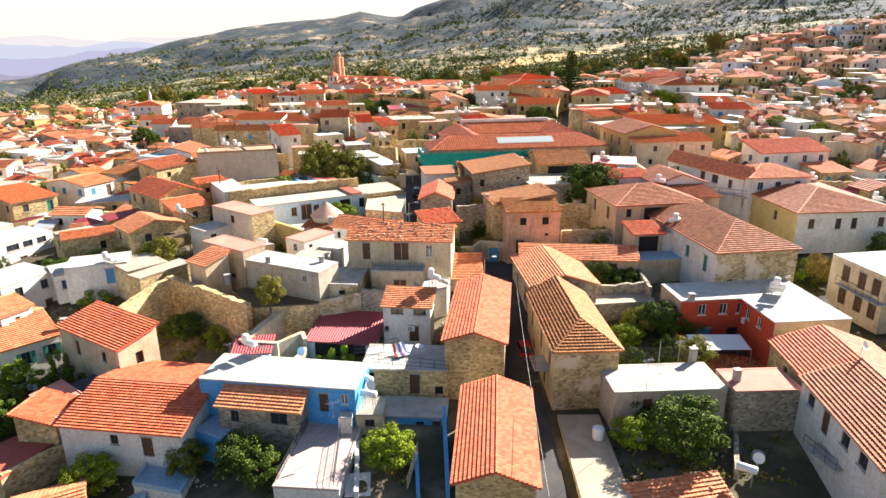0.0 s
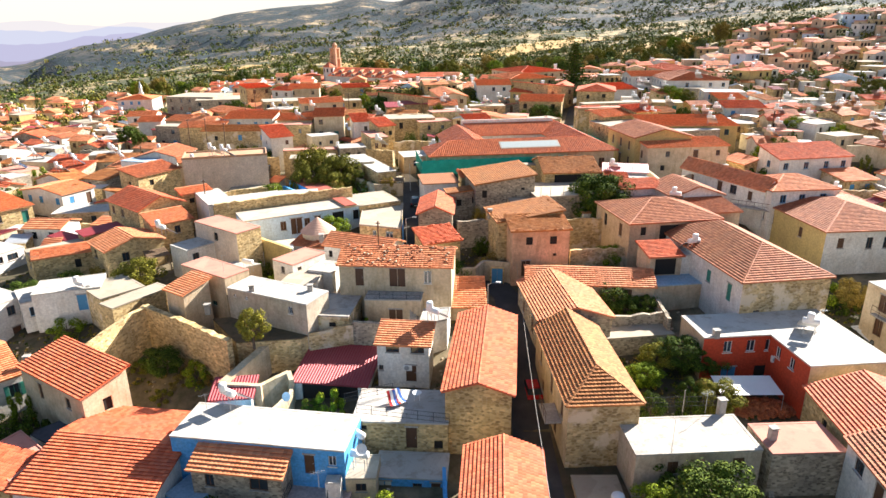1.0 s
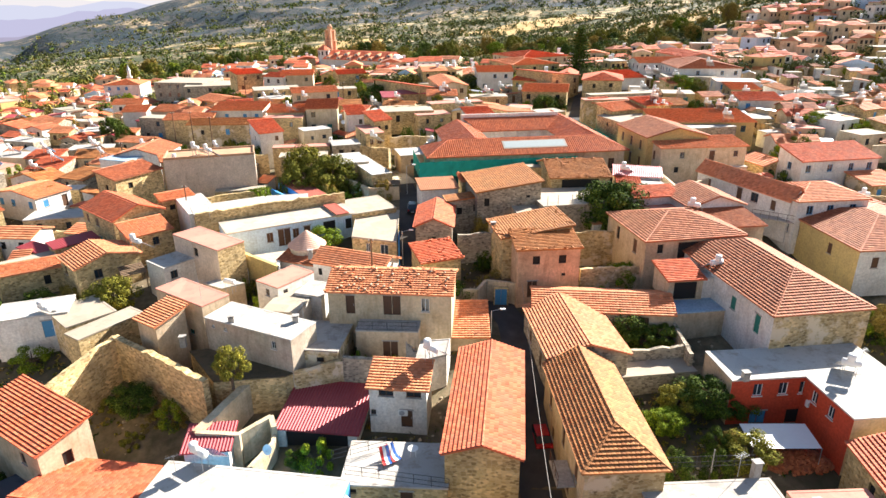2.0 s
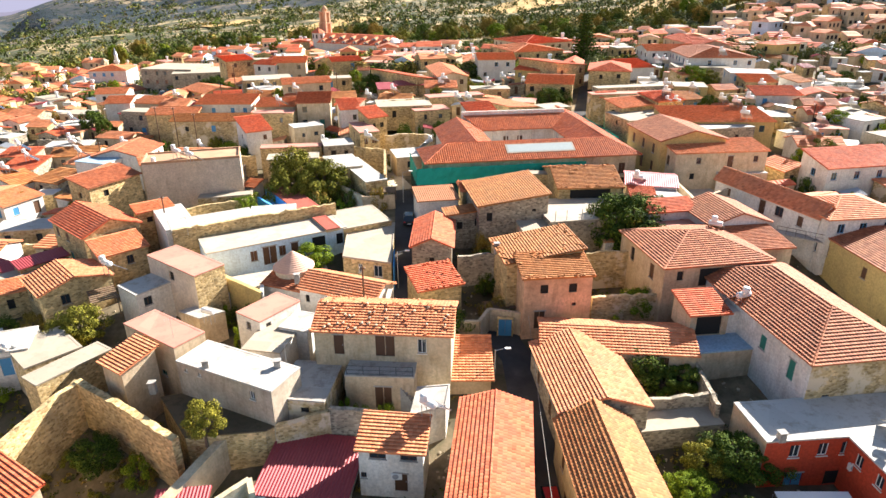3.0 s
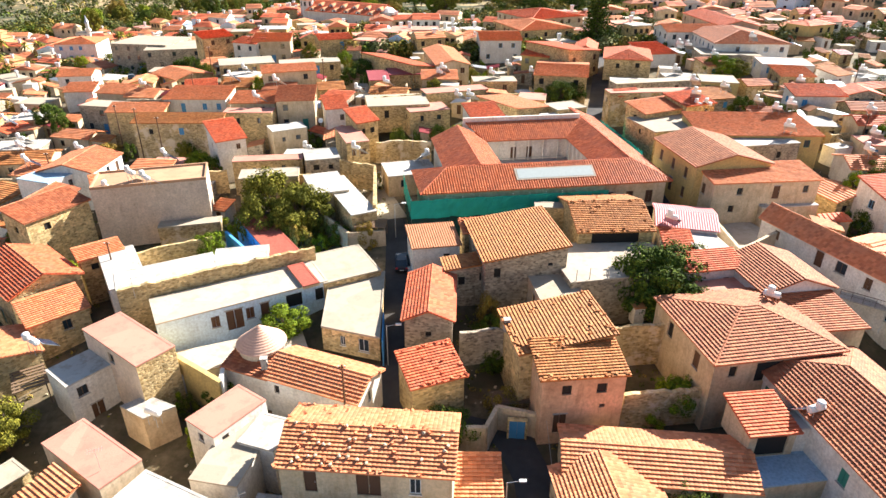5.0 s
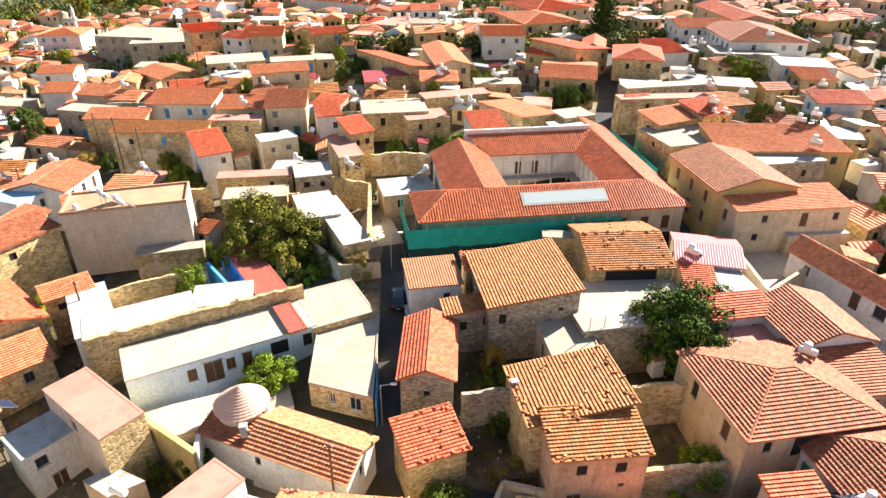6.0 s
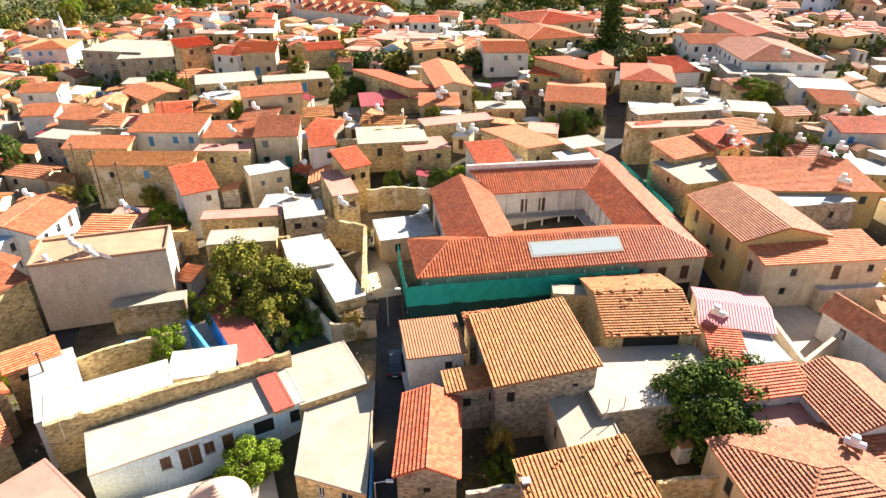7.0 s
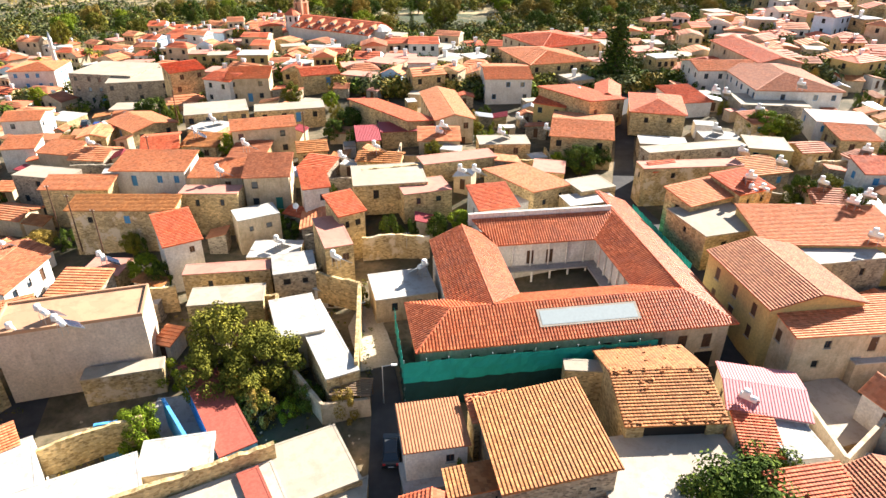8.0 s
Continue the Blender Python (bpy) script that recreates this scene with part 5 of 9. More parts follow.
house("two-storey whitewashed house with a brown tiled lean-to roof", -57.04, 129.03, 6.18, 3.27, 82.2, 4.38, 12.00, "sf", 0.7, "white", "brown", holes="f 0.38 0.75 1.0 1.25 wb; f 0.56 3.65 1.1 2.1 dw; r 0.62 0.75 1.0 1.25 wb; r 0.45 3.65 1.0 1.25 wb; l 0.62 0.75 1.0 1.25 wb; l 0.46 3.65 1.0 1.25 wb")
house("long rubble-stone house with an ochre lean-to roof and blue shutters", -49.25, 159.04, 16.00, 3.71, 0.6, 7.13, 14.90, "sf", 0.7, "stone_patch", "old", holes="f .55 1 .9 1.3 sb; f .88 1 .9 1.3 sb; f .2 1.2 .8 1 k")
house("two-storey honey-coloured stone house with a flat pink-red roof", -37.34, 163.85, 9.34, 3.44, 0.7, 7.77, 15.50, "flat", 1, "stone", "pink")
house("white-sided house with a steep red tiled roof", -37.65, 149.42, 4.82, 7.37, 31.2, 7.25, 15.20, "sf", 1.5, "white", "red")
house("white house with an orange tiled roof and blue shutters", -50.14, 174.07, 12.44, 7.21, -0.4, 9.99, 16.00, "sf", 0.9, "white", "orange", holes="f .3 .9 .9 1.9 db; f .65 .9 .9 1.3 sb; f .88 .9 .9 1.3 sb")
house("two-storey cream plastered house with an orange tiled lean-to roof", -37.94, 171.39, 8.70, 6.36, 0.7, 9.11, 15.80, "sf", 0.8, "cream", "orange", holes="f 0.72 0.75 1.0 1.25 sw; f 0.19 3.65 1.0 1.25 sw; r 0.47 3.65 1.0 1.25 sw; l 0.53 0.75 1.0 1.25 sw; l 0.60 3.65 1.0 1.25 sw")
house("two-storey cream plastered house with a brown tiled lean-to roof", -29.22, 169.45, 7.16, 7.93, 6.5, 8.80, 17.00, "sf", 1, "cream", "brown", holes="f 0.23 0.75 1.0 1.25 ww; f 0.22 3.65 1.0 1.25 ww; f 0.74 3.65 1.1 2.1 dg; r 0.30 0.75 1.0 1.25 ww; r 0.76 0.75 1.0 1.25 ww; r 0.68 3.65 1.0 1.25 ww; l 0.23 0.75 1.0 1.25 ww; l 0.77 0.75 1.0 1.25 ww; l 0.26 3.65 1.0 1.25 ww; l 0.68 3.65 1.0 1.25 ww")
house("two-storey cream plastered house with an orange tiled lean-to roof", -34.92, 189.51, 11.82, 3.76, 18.1, 11.02, 18.00, "sf", 0.8, "cream", "orange", holes="f 0.13 0.75 1.0 1.25 ww; f 0.79 0.75 1.0 1.25 ww; f 0.19 3.65 1.0 1.25 ww; f 0.54 3.65 1.1 2.1 dg; f 0.81 3.65 1.0 1.25 ww; r 0.50 0.75 1.0 1.25 ww; r 0.57 3.65 1.0 1.25 ww; l 0.50 0.75 1.0 1.25 ww; l 0.37 3.65 1.0 1.25 ww")
house("two-storey cream plastered house with a flat white roof", -29.47, 159.79, 6.52, 4.41, 28.0, 7.43, 13.50, "flat", 1, "cream", "white")
house("two-storey whitewashed house with a red tiled lean-to roof", -21.21, 166.37, 4.05, 5.91, 17.1, 8.98, 16.00, "sf", 1.1, "white", "red")
house("two-storey honey-coloured stone house with a red tiled lean-to roof", -14.74, 155.66, 4.07, 5.06, 31.9, 7.86, 16.30, "sf", 1.2, "stone", "red")
house("two-storey honey-coloured stone house with a flat pink-red roof", -15.97, 150.38, 3.90, 9.85, 19.9, 7.29, 15.00, "flat", 1, "stone", "pink")
house("two-storey grey stone house with a flat grey roof", -20.32, 143.95, 5.61, 5.49, 15.4, 6.68, 13.50, "flat", 1, "stone_grey", "grey")
house("two-storey honey-coloured stone house with a flat pink-red roof", -29.05, 143.43, 11.32, 2.73, 7.8, 6.38, 13.00, "flat", 1, "stone", "pink")
house("roofless stone house with a dusty top", -27.41, 137.31, 9.11, 4.14, 8.3, 5.71, 12.60, "flat", 1, "stone", "beige")
house("cream house with a flat white roof round a small court", -17.73, 132.27, 5.31, 8.26, 20.4, 7.15, 13.00, "flat", 1, "cream", "white", holes="f .3 .6 .9 2 k; f .75 .6 .9 2 dw")
house("narrow stone house with a flat white roof", -13.99, 128.64, 3.64, 15.10, 25.3, 8.19, 12.60, "flat", 1, "stone", "white")
house("white house with a flat roof behind the lane", -5.50, 140.43, 8.05, 6.46, 14.5, 8.14, 12.40, "flat", 1, "tan", "white", holes="f .3 .8 .8 1.2 ww; f .7 .8 .8 1.2 ww")
house("stone house with a flat beige roof", -9.16, 168.42, 12.02, 8.93, 9.6, 11.23, 16.50, "flat", 1, "stone", "beige", holes="f .3 .9 .9 1.5 k; f .7 .9 .9 1.5 k")
house("low honey-coloured stone house with a flat pink-red roof", -3.21, 164.85, 7.93, 5.84, 17.0, 10.89, 16.00, "flat", 1, "stone", "pink")
house("low honey-coloured stone house with a flat pink-red roof", 2.49, 175.52, 13.58, 4.39, 18.5, 13.21, 17.00, "flat", 1, "stone", "pink")
house("low honey-coloured stone house with an orange tiled lean-to roof", 13.94, 167.40, 8.49, 11.69, 37.3, 11.31, 16.00, "sr", 0.9, "stone", "orange")
house("two-storey whitewashed house with a red tiled lean-to roof", 7.44, 157.55, 5.89, 6.47, 14.1, 9.80, 16.80, "sf", 1.0, "white", "red")
house("low whitewashed house with a flat white roof", 9.55, 164.18, 5.90, 9.51, 28.5, 10.93, 15.00, "flat", 1, "white", "white")
house("two-storey honey-coloured stone house with an orange tiled gable roof", 27.21, 189.01, 11.24, 15.27, -12.2, 12.57, 18.50, "gx", 1.0, "stone", "orange", holes="f 0.14 0.75 1.0 1.25 k; f 0.80 0.75 1.0 1.25 k; f 0.80 3.65 1.0 1.25 k; r 0.12 0.75 1.0 1.25 k; r 0.41 0.75 1.0 1.25 k; r 0.66 0.75 1.0 1.25 k; r 0.85 0.75 1.0 1.25 k; r 0.11 3.65 1.0 1.25 k; r 0.61 3.65 1.0 1.25 k; r 0.87 3.65 1.0 1.25 k; l 0.14 0.75 1.0 1.25 k; l 0.34 0.75 1.0 1.25 k; l 0.61 0.75 1.0 1.25 k; l 0.89 0.75 1.0 1.25 k; l 0.09 3.65 1.0 1.25 k; l 0.35 3.65 1.0 1.25 k; l 0.60 3.65 1.0 1.25 k")
house("low honey-coloured stone house with a flat white roof", 23.05, 161.35, 8.26, 4.15, 15.4, 10.86, 15.40, "flat", 1, "stone", "white")
house("two-storey honey-coloured stone house with a flat beige roof", 24.00, 165.53, 6.41, 5.33, 21.5, 10.96, 16.20, "flat", 1, "stone", "beige")
house("low honey-coloured stone house with a red tiled lean-to roof", -10.55, 198.64, 7.19, 20.20, 40.9, 12.80, 18.00, "sr", 1.2, "stone", "red")
house("low honey-coloured stone house with a maroon sheet lean-to roof", -14.48, 187.34, 4.12, 7.40, 9.9, 12.74, 17.00, "sf", 0.5, "stone", "maroon_sheet")
house("low honey-coloured stone house with a maroon sheet lean-to roof", -7.07, 191.17, 10.28, 4.57, 8.8, 13.38, 17.20, "sf", 0.4, "stone", "maroon_sheet")
house("two-storey cream plastered house with an orange tiled gable roof", 0.69, 201.21, 7.45, 21.22, 9.6, 13.08, 19.00, "gy", 1.0, "cream", "orange", holes="f 0.80 0.75 1.0 1.25 sw; f 0.72 3.65 1.1 2.1 dw; r 0.07 0.75 1.0 1.25 sw; r 0.24 0.75 1.0 1.25 sw; r 0.56 0.75 1.0 1.25 sw; r 0.90 0.75 1.0 1.25 sw; r 0.09 3.65 1.0 1.25 sw; r 0.27 3.65 1.0 1.25 sw; r 0.42 3.65 1.0 1.25 sw; r 0.76 3.65 1.0 1.25 sw; r 0.90 3.65 1.0 1.25 sw; l 0.10 0.75 1.0 1.25 sw; l 0.26 0.75 1.0 1.25 sw; l 0.41 0.75 1.0 1.25 sw; l 0.58 0.75 1.0 1.25 sw; l 0.73 0.75 1.0 1.25 sw; l 0.93 0.75 1.0 1.25 sw; l 0.08 3.65 1.0 1.25 sw; l 0.23 3.65 1.0 1.25 sw; l 0.42 3.65 1.0 1.25 sw; l 0.56 3.65 1.0 1.25 sw")
house("two-storey whitewashed house with an orange tiled gable roof", 15.87, 229.32, 11.09, 15.68, 1.4, 13.20, 19.50, "gx", 1.1, "white", "orange", holes="f 0.49 0.75 1.0 1.25 wb; f 0.80 0.75 1.0 1.25 wb; f 0.19 3.65 1.0 1.25 wb; f 0.86 3.65 1.0 1.25 wb; r 0.11 0.75 1.0 1.25 wb; r 0.38 0.75 1.0 1.25 wb; r 0.63 0.75 1.0 1.25 wb; r 0.15 3.65 1.0 1.25 wb; r 0.38 3.65 1.0 1.25 wb; r 0.59 3.65 1.0 1.25 wb; r 0.89 3.65 1.0 1.25 wb; l 0.16 0.75 1.0 1.25 wb; l 0.40 0.75 1.0 1.25 wb; l 0.60 0.75 1.0 1.25 wb; l 0.89 0.75 1.0 1.25 wb; l 0.41 3.65 1.0 1.25 wb; l 0.60 3.65 1.0 1.25 wb; l 0.86 3.65 1.0 1.25 wb")
house("two-storey ochre yellow house with a red tiled lean-to roof", 23.72, 202.83, 6.85, 5.17, -28.4, 12.91, 19.20, "sf", 0.9, "yellow", "red", holes="f 0.21 0.75 1.0 1.25 wg; f 0.73 0.75 1.0 1.25 wg; f 0.23 3.65 1.0 1.25 wg; f 0.68 3.65 1.1 2.1 dw; r 0.47 0.75 1.0 1.25 wg; r 0.47 3.65 1.0 1.25 wg; l 0.43 0.75 1.0 1.25 wg; l 0.55 3.65 1.0 1.25 wg")
house("two-storey honey-coloured stone house with a red tiled lean-to roof", 29.52, 203.26, 10.92, 14.23, 37.5, 13.35, 20.50, "sr", 1.2, "stone", "red", holes="f 0.18 0.75 1.0 1.25 sw; f 0.84 0.75 1.0 1.25 sw; f 0.19 3.65 1.0 1.25 sw; f 0.47 3.65 1.1 2.1 dw; f 0.87 3.65 1.0 1.25 sw; r 0.10 0.75 1.0 1.25 sw; r 0.63 0.75 1.0 1.25 sw; r 0.86 0.75 1.0 1.25 sw; r 0.15 3.65 1.0 1.25 sw; r 0.38 3.65 1.0 1.25 sw; r 0.88 3.65 1.0 1.25 sw; l 0.16 0.75 1.0 1.25 sw; l 0.41 0.75 1.0 1.25 sw; l 0.09 3.65 1.0 1.25 sw; l 0.36 3.65 1.0 1.25 sw; l 0.59 3.65 1.0 1.25 sw; l 0.88 3.65 1.0 1.25 sw")
house("two-storey honey-coloured stone house with an orange tiled hipped roof", 27.47, 244.85, 16.85, 21.34, 17.4, 14.54, 20.50, "hip", 1.4, "stone", "orange", holes="f 0.10 0.75 1.0 1.25 k; f 0.47 0.75 1.0 1.25 k; f 0.69 0.75 1.0 1.25 k; f 0.87 0.75 1.0 1.25 k; f 0.07 3.65 1.0 1.25 k; f 0.32 3.65 1.0 1.25 k; f 0.71 3.65 1.0 1.25 k; f 0.87 3.65 1.0 1.25 k; r 0.09 0.75 1.0 1.25 k; r 0.26 0.75 1.0 1.25 k; r 0.42 0.75 1.0 1.25 k; r 0.56 0.75 1.0 1.25 k; r 0.07 3.65 1.0 1.25 k; r 0.26 3.65 1.0 1.25 k; r 0.40 3.65 1.0 1.25 k; r 0.57 3.65 1.0 1.25 k; r 0.93 3.65 1.0 1.25 k; l 0.06 0.75 1.0 1.25 k; l 0.43 0.75 1.0 1.25 k; l 0.57 0.75 1.0 1.25 k; l 0.75 0.75 1.0 1.25 k; l 0.90 0.75 1.0 1.25 k; l 0.43 3.65 1.0 1.25 k; l 0.60 3.65 1.0 1.25 k; l 0.73 3.65 1.0 1.25 k; l 0.93 3.65 1.0 1.25 k")
house("two-storey cream plastered house with a red tiled hipped roof", 31.91, 262.09, 19.50, 20.66, 26.3, 14.94, 21.50, "hip", 1.6, "cream", "red", holes="f 0.09 0.75 1.0 1.25 sw; f 0.24 0.75 1.0 1.25 sw; f 0.42 0.75 1.0 1.25 sw; f 0.59 0.75 1.0 1.25 sw; f 0.73 0.75 1.0 1.25 sw; f 0.93 0.75 1.0 1.25 sw; f 0.09 3.65 1.0 1.25 sw; f 0.26 3.65 1.0 1.25 sw; f 0.42 3.65 1.0 1.25 sw; f 0.59 3.65 1.1 2.1 dw; f 0.74 3.65 1.0 1.25 sw; f 0.90 3.65 1.0 1.25 sw; r 0.26 0.75 1.0 1.25 sw; r 0.43 0.75 1.0 1.25 sw; r 0.75 0.75 1.0 1.25 sw; r 0.93 0.75 1.0 1.25 sw; r 0.09 3.65 1.0 1.25 sw; r 0.26 3.65 1.0 1.25 sw; r 0.39 3.65 1.0 1.25 sw; r 0.90 3.65 1.0 1.25 sw; l 0.08 0.75 1.0 1.25 sw; l 0.23 0.75 1.0 1.25 sw; l 0.44 0.75 1.0 1.25 sw; l 0.58 0.75 1.0 1.25 sw; l 0.77 0.75 1.0 1.25 sw; l 0.07 3.65 1.0 1.25 sw; l 0.26 3.65 1.0 1.25 sw; l 0.42 3.65 1.0 1.25 sw; l 0.57 3.65 1.0 1.25 sw")
house("two-storey honey-coloured stone house with a flat beige roof", -49.09, 205.22, 13.07, 9.13, 19.4, 11.11, 17.00, "flat", 1, "stone", "beige", holes="f 0.10 0.75 1.0 1.25 ww; f 0.36 0.75 1.0 1.25 ww; f 0.62 0.75 1.0 1.25 ww; f 0.91 0.75 1.0 1.25 ww; f 0.12 3.65 1.0 1.25 ww; f 0.39 3.65 1.0 1.25 ww; f 0.61 3.65 1.1 2.1 dg; f 0.86 3.65 1.0 1.25 ww; r 0.30 0.75 1.0 1.25 ww; r 0.24 3.65 1.0 1.25 ww; r 0.71 3.65 1.0 1.25 ww; l 0.26 0.75 1.0 1.25 ww; l 0.77 0.75 1.0 1.25 ww; l 0.28 3.65 1.0 1.25 ww; l 0.77 3.65 1.0 1.25 ww")
house("low honey-coloured stone house with a flat beige roof", -33.88, 208.48, 15.09, 5.64, 14.4, 11.29, 16.40, "flat", 1, "stone", "beige", holes="f 0.14 0.75 1.0 1.25 k; f 0.41 0.75 1.0 1.25 k; f 0.61 0.75 1.1 2.1 db; f 0.85 0.75 1.0 1.25 k; r 0.37 0.75 1.0 1.25 k; l 0.37 0.75 1.0 1.25 k")
house("low honey-coloured stone house with a red tiled gable roof", -31.61, 233.03, 9.17, 9.07, 20.3, 13.61, 18.50, "gx", 0.9, "stone", "red", holes="f 0.69 0.75 1.1 2.1 db; r 0.23 0.75 1.0 1.25 sw; r 0.81 0.75 1.0 1.25 sw; l 0.21 0.75 1.0 1.25 sw; l 0.72 0.75 1.0 1.25 sw")
house("two-storey cream plastered house with an orange tiled lean-to roof", -47.65, 228.45, 9.96, 8.66, 7.9, 11.42, 18.60, "sf", 0.8, "cream", "orange", holes="f 0.14 0.75 1.0 1.25 ww; f 0.79 0.75 1.0 1.25 ww; f 0.16 3.65 1.0 1.25 ww; f 0.52 3.65 1.1 2.1 db; f 0.79 3.65 1.0 1.25 ww; r 0.29 0.75 1.0 1.25 ww; r 0.80 0.75 1.0 1.25 ww; r 0.25 3.65 1.0 1.25 ww; r 0.82 3.65 1.0 1.25 ww; l 0.21 0.75 1.0 1.25 ww; l 0.79 0.75 1.0 1.25 ww; l 0.26 3.65 1.0 1.25 ww; l 0.75 3.65 1.0 1.25 ww")
house("two-storey whitewashed house with a red tiled gable roof", -52.86, 228.07, 7.40, 9.39, -20.6, 10.60, 18.20, "gx", 0.8, "white", "red", holes="f 0.24 0.75 1.0 1.25 ww; f 0.74 0.75 1.0 1.25 ww; f 0.21 3.65 1.0 1.25 ww; r 0.19 0.75 1.0 1.25 ww; r 0.70 0.75 1.0 1.25 ww; r 0.32 3.65 1.0 1.25 ww; l 0.69 0.75 1.0 1.25 ww; l 0.32 3.65 1.0 1.25 ww; l 0.77 3.65 1.0 1.25 ww")
house("two-storey honey-coloured stone house with a red tiled lean-to roof", -66.64, 235.57, 8.73, 7.18, 35.8, 7.70, 18.30, "sf", 0.9, "stone", "red", holes="f 0.32 0.75 1.0 1.25 sw; f 0.82 0.75 1.0 1.25 sw; f 0.20 3.65 1.0 1.25 sw; f 0.32 6.55 1.0 1.25 sw; r 0.18 0.75 1.0 1.25 sw; r 0.81 0.75 1.0 1.25 sw; r 0.22 3.65 1.0 1.25 sw; r 0.68 3.65 1.0 1.25 sw; r 0.73 6.55 1.0 1.25 sw; l 0.28 0.75 1.0 1.25 sw; l 0.70 0.75 1.0 1.25 sw; l 0.32 6.55 1.0 1.25 sw")
house("two-storey grey stone house with a flat beige roof", -93.13, 254.15, 18.55, 16.15, -8.6, 4.27, 14.00, "flat", 1, "stone_grey", "beige", holes="f 0.10 0.75 1.0 1.25 ww; f 0.32 0.75 1.0 1.25 ww; f 0.49 0.75 1.0 1.25 ww; f 0.71 0.75 1.0 1.25 ww; f 0.91 0.75 1.0 1.25 ww; f 0.11 3.65 1.0 1.25 ww; f 0.30 3.65 1.0 1.25 ww; f 0.48 3.65 1.0 1.25 ww; f 0.91 3.65 1.0 1.25 ww; f 0.10 6.55 1.0 1.25 ww; f 0.32 6.55 1.0 1.25 ww; f 0.49 6.55 1.1 2.1 db; f 0.69 6.55 1.0 1.25 ww; f 0.89 6.55 1.0 1.25 ww; r 0.10 0.75 1.0 1.25 ww; r 0.29 0.75 1.0 1.25 ww; r 0.52 0.75 1.0 1.25 ww; r 0.69 0.75 1.0 1.25 ww; r 0.90 0.75 1.0 1.25 ww; r 0.10 3.65 1.0 1.25 ww; r 0.30 3.65 1.0 1.25 ww; r 0.49 3.65 1.0 1.25 ww; r 0.72 3.65 1.0 1.25 ww; r 0.12 6.55 1.0 1.25 ww; r 0.28 6.55 1.0 1.25 ww; r 0.53 6.55 1.0 1.25 ww; r 0.68 6.55 1.0 1.25 ww; r 0.89 6.55 1.0 1.25 ww; l 0.08 0.75 1.0 1.25 ww; l 0.32 0.75 1.0 1.25 ww; l 0.52 0.75 1.0 1.25 ww; l 0.71 0.75 1.0 1.25 ww; l 0.87 0.75 1.0 1.25 ww; l 0.12 3.65 1.0 1.25 ww; l 0.53 3.65 1.0 1.25 ww; l 0.70 3.65 1.0 1.25 ww; l 0.89 3.65 1.0 1.25 ww; l 0.11 6.55 1.0 1.25 ww; l 0.51 6.55 1.0 1.25 ww; l 0.91 6.55 1.0 1.25 ww")
house("two-storey grey stone house with a flat beige roof", -83.71, 248.69, 16.23, 15.73, 14.5, 4.60, 13.40, "flat", 1, "stone_grey", "beige", holes="f 0.09 0.75 1.0 1.25 ww; f 0.52 0.75 1.0 1.25 ww; f 0.91 0.75 1.0 1.25 ww; f 0.28 3.65 1.0 1.25 ww; f 0.52 3.65 1.0 1.25 ww; f 0.91 3.65 1.0 1.25 ww; f 0.11 6.55 1.0 1.25 ww; f 0.32 6.55 1.0 1.25 ww; f 0.48 6.55 1.1 2.1 dw; f 0.72 6.55 1.0 1.25 ww; f 0.92 6.55 1.0 1.25 ww; r 0.11 0.75 1.0 1.25 ww; r 0.59 0.75 1.0 1.25 ww; r 0.84 0.75 1.0 1.25 ww; r 0.14 3.65 1.0 1.25 ww; r 0.34 3.65 1.0 1.25 ww; r 0.60 3.65 1.0 1.25 ww; r 0.85 3.65 1.0 1.25 ww; r 0.10 6.55 1.0 1.25 ww; r 0.35 6.55 1.0 1.25 ww; r 0.63 6.55 1.0 1.25 ww; l 0.35 0.75 1.0 1.25 ww; l 0.65 0.75 1.0 1.25 ww; l 0.91 0.75 1.0 1.25 ww; l 0.09 3.65 1.0 1.25 ww; l 0.09 6.55 1.0 1.25 ww; l 0.36 6.55 1.0 1.25 ww; l 0.61 6.55 1.0 1.25 ww; l 0.85 6.55 1.0 1.25 ww")
house("white house with an orange hipped roof and blue doors", -121.52, 265.14, 12.82, 13.46, 7.9, 2.37, 12.00, "hip", 1.3, "white", "orange", holes="f 0.15 0.75 1.0 1.25 sb; f 0.40 0.75 1.0 1.25 sb; f 0.62 0.75 1.0 1.25 sb; f 0.36 3.65 1.0 1.25 sb; f 0.64 3.65 1.0 1.25 sb; f 0.87 3.65 1.0 1.25 sb; f 0.13 6.55 1.0 1.25 sb; f 0.35 6.55 1.0 1.25 sb; f 0.65 6.55 1.1 2.1 dw; r 0.37 0.75 1.0 1.25 sb; r 0.60 0.75 1.0 1.25 sb; r 0.14 3.65 1.0 1.25 sb; r 0.40 3.65 1.0 1.25 sb; r 0.62 3.65 1.0 1.25 sb; r 0.84 3.65 1.0 1.25 sb; r 0.16 6.55 1.0 1.25 sb; r 0.34 6.55 1.0 1.25 sb; r 0.62 6.55 1.0 1.25 sb; r 0.90 6.55 1.0 1.25 sb; l 0.41 0.75 1.0 1.25 sb; l 0.14 3.65 1.0 1.25 sb; l 0.41 3.65 1.0 1.25 sb; l 0.61 3.65 1.0 1.25 sb; l 0.11 6.55 1.0 1.25 sb; l 0.36 6.55 1.0 1.25 sb; l 0.61 6.55 1.0 1.25 sb")
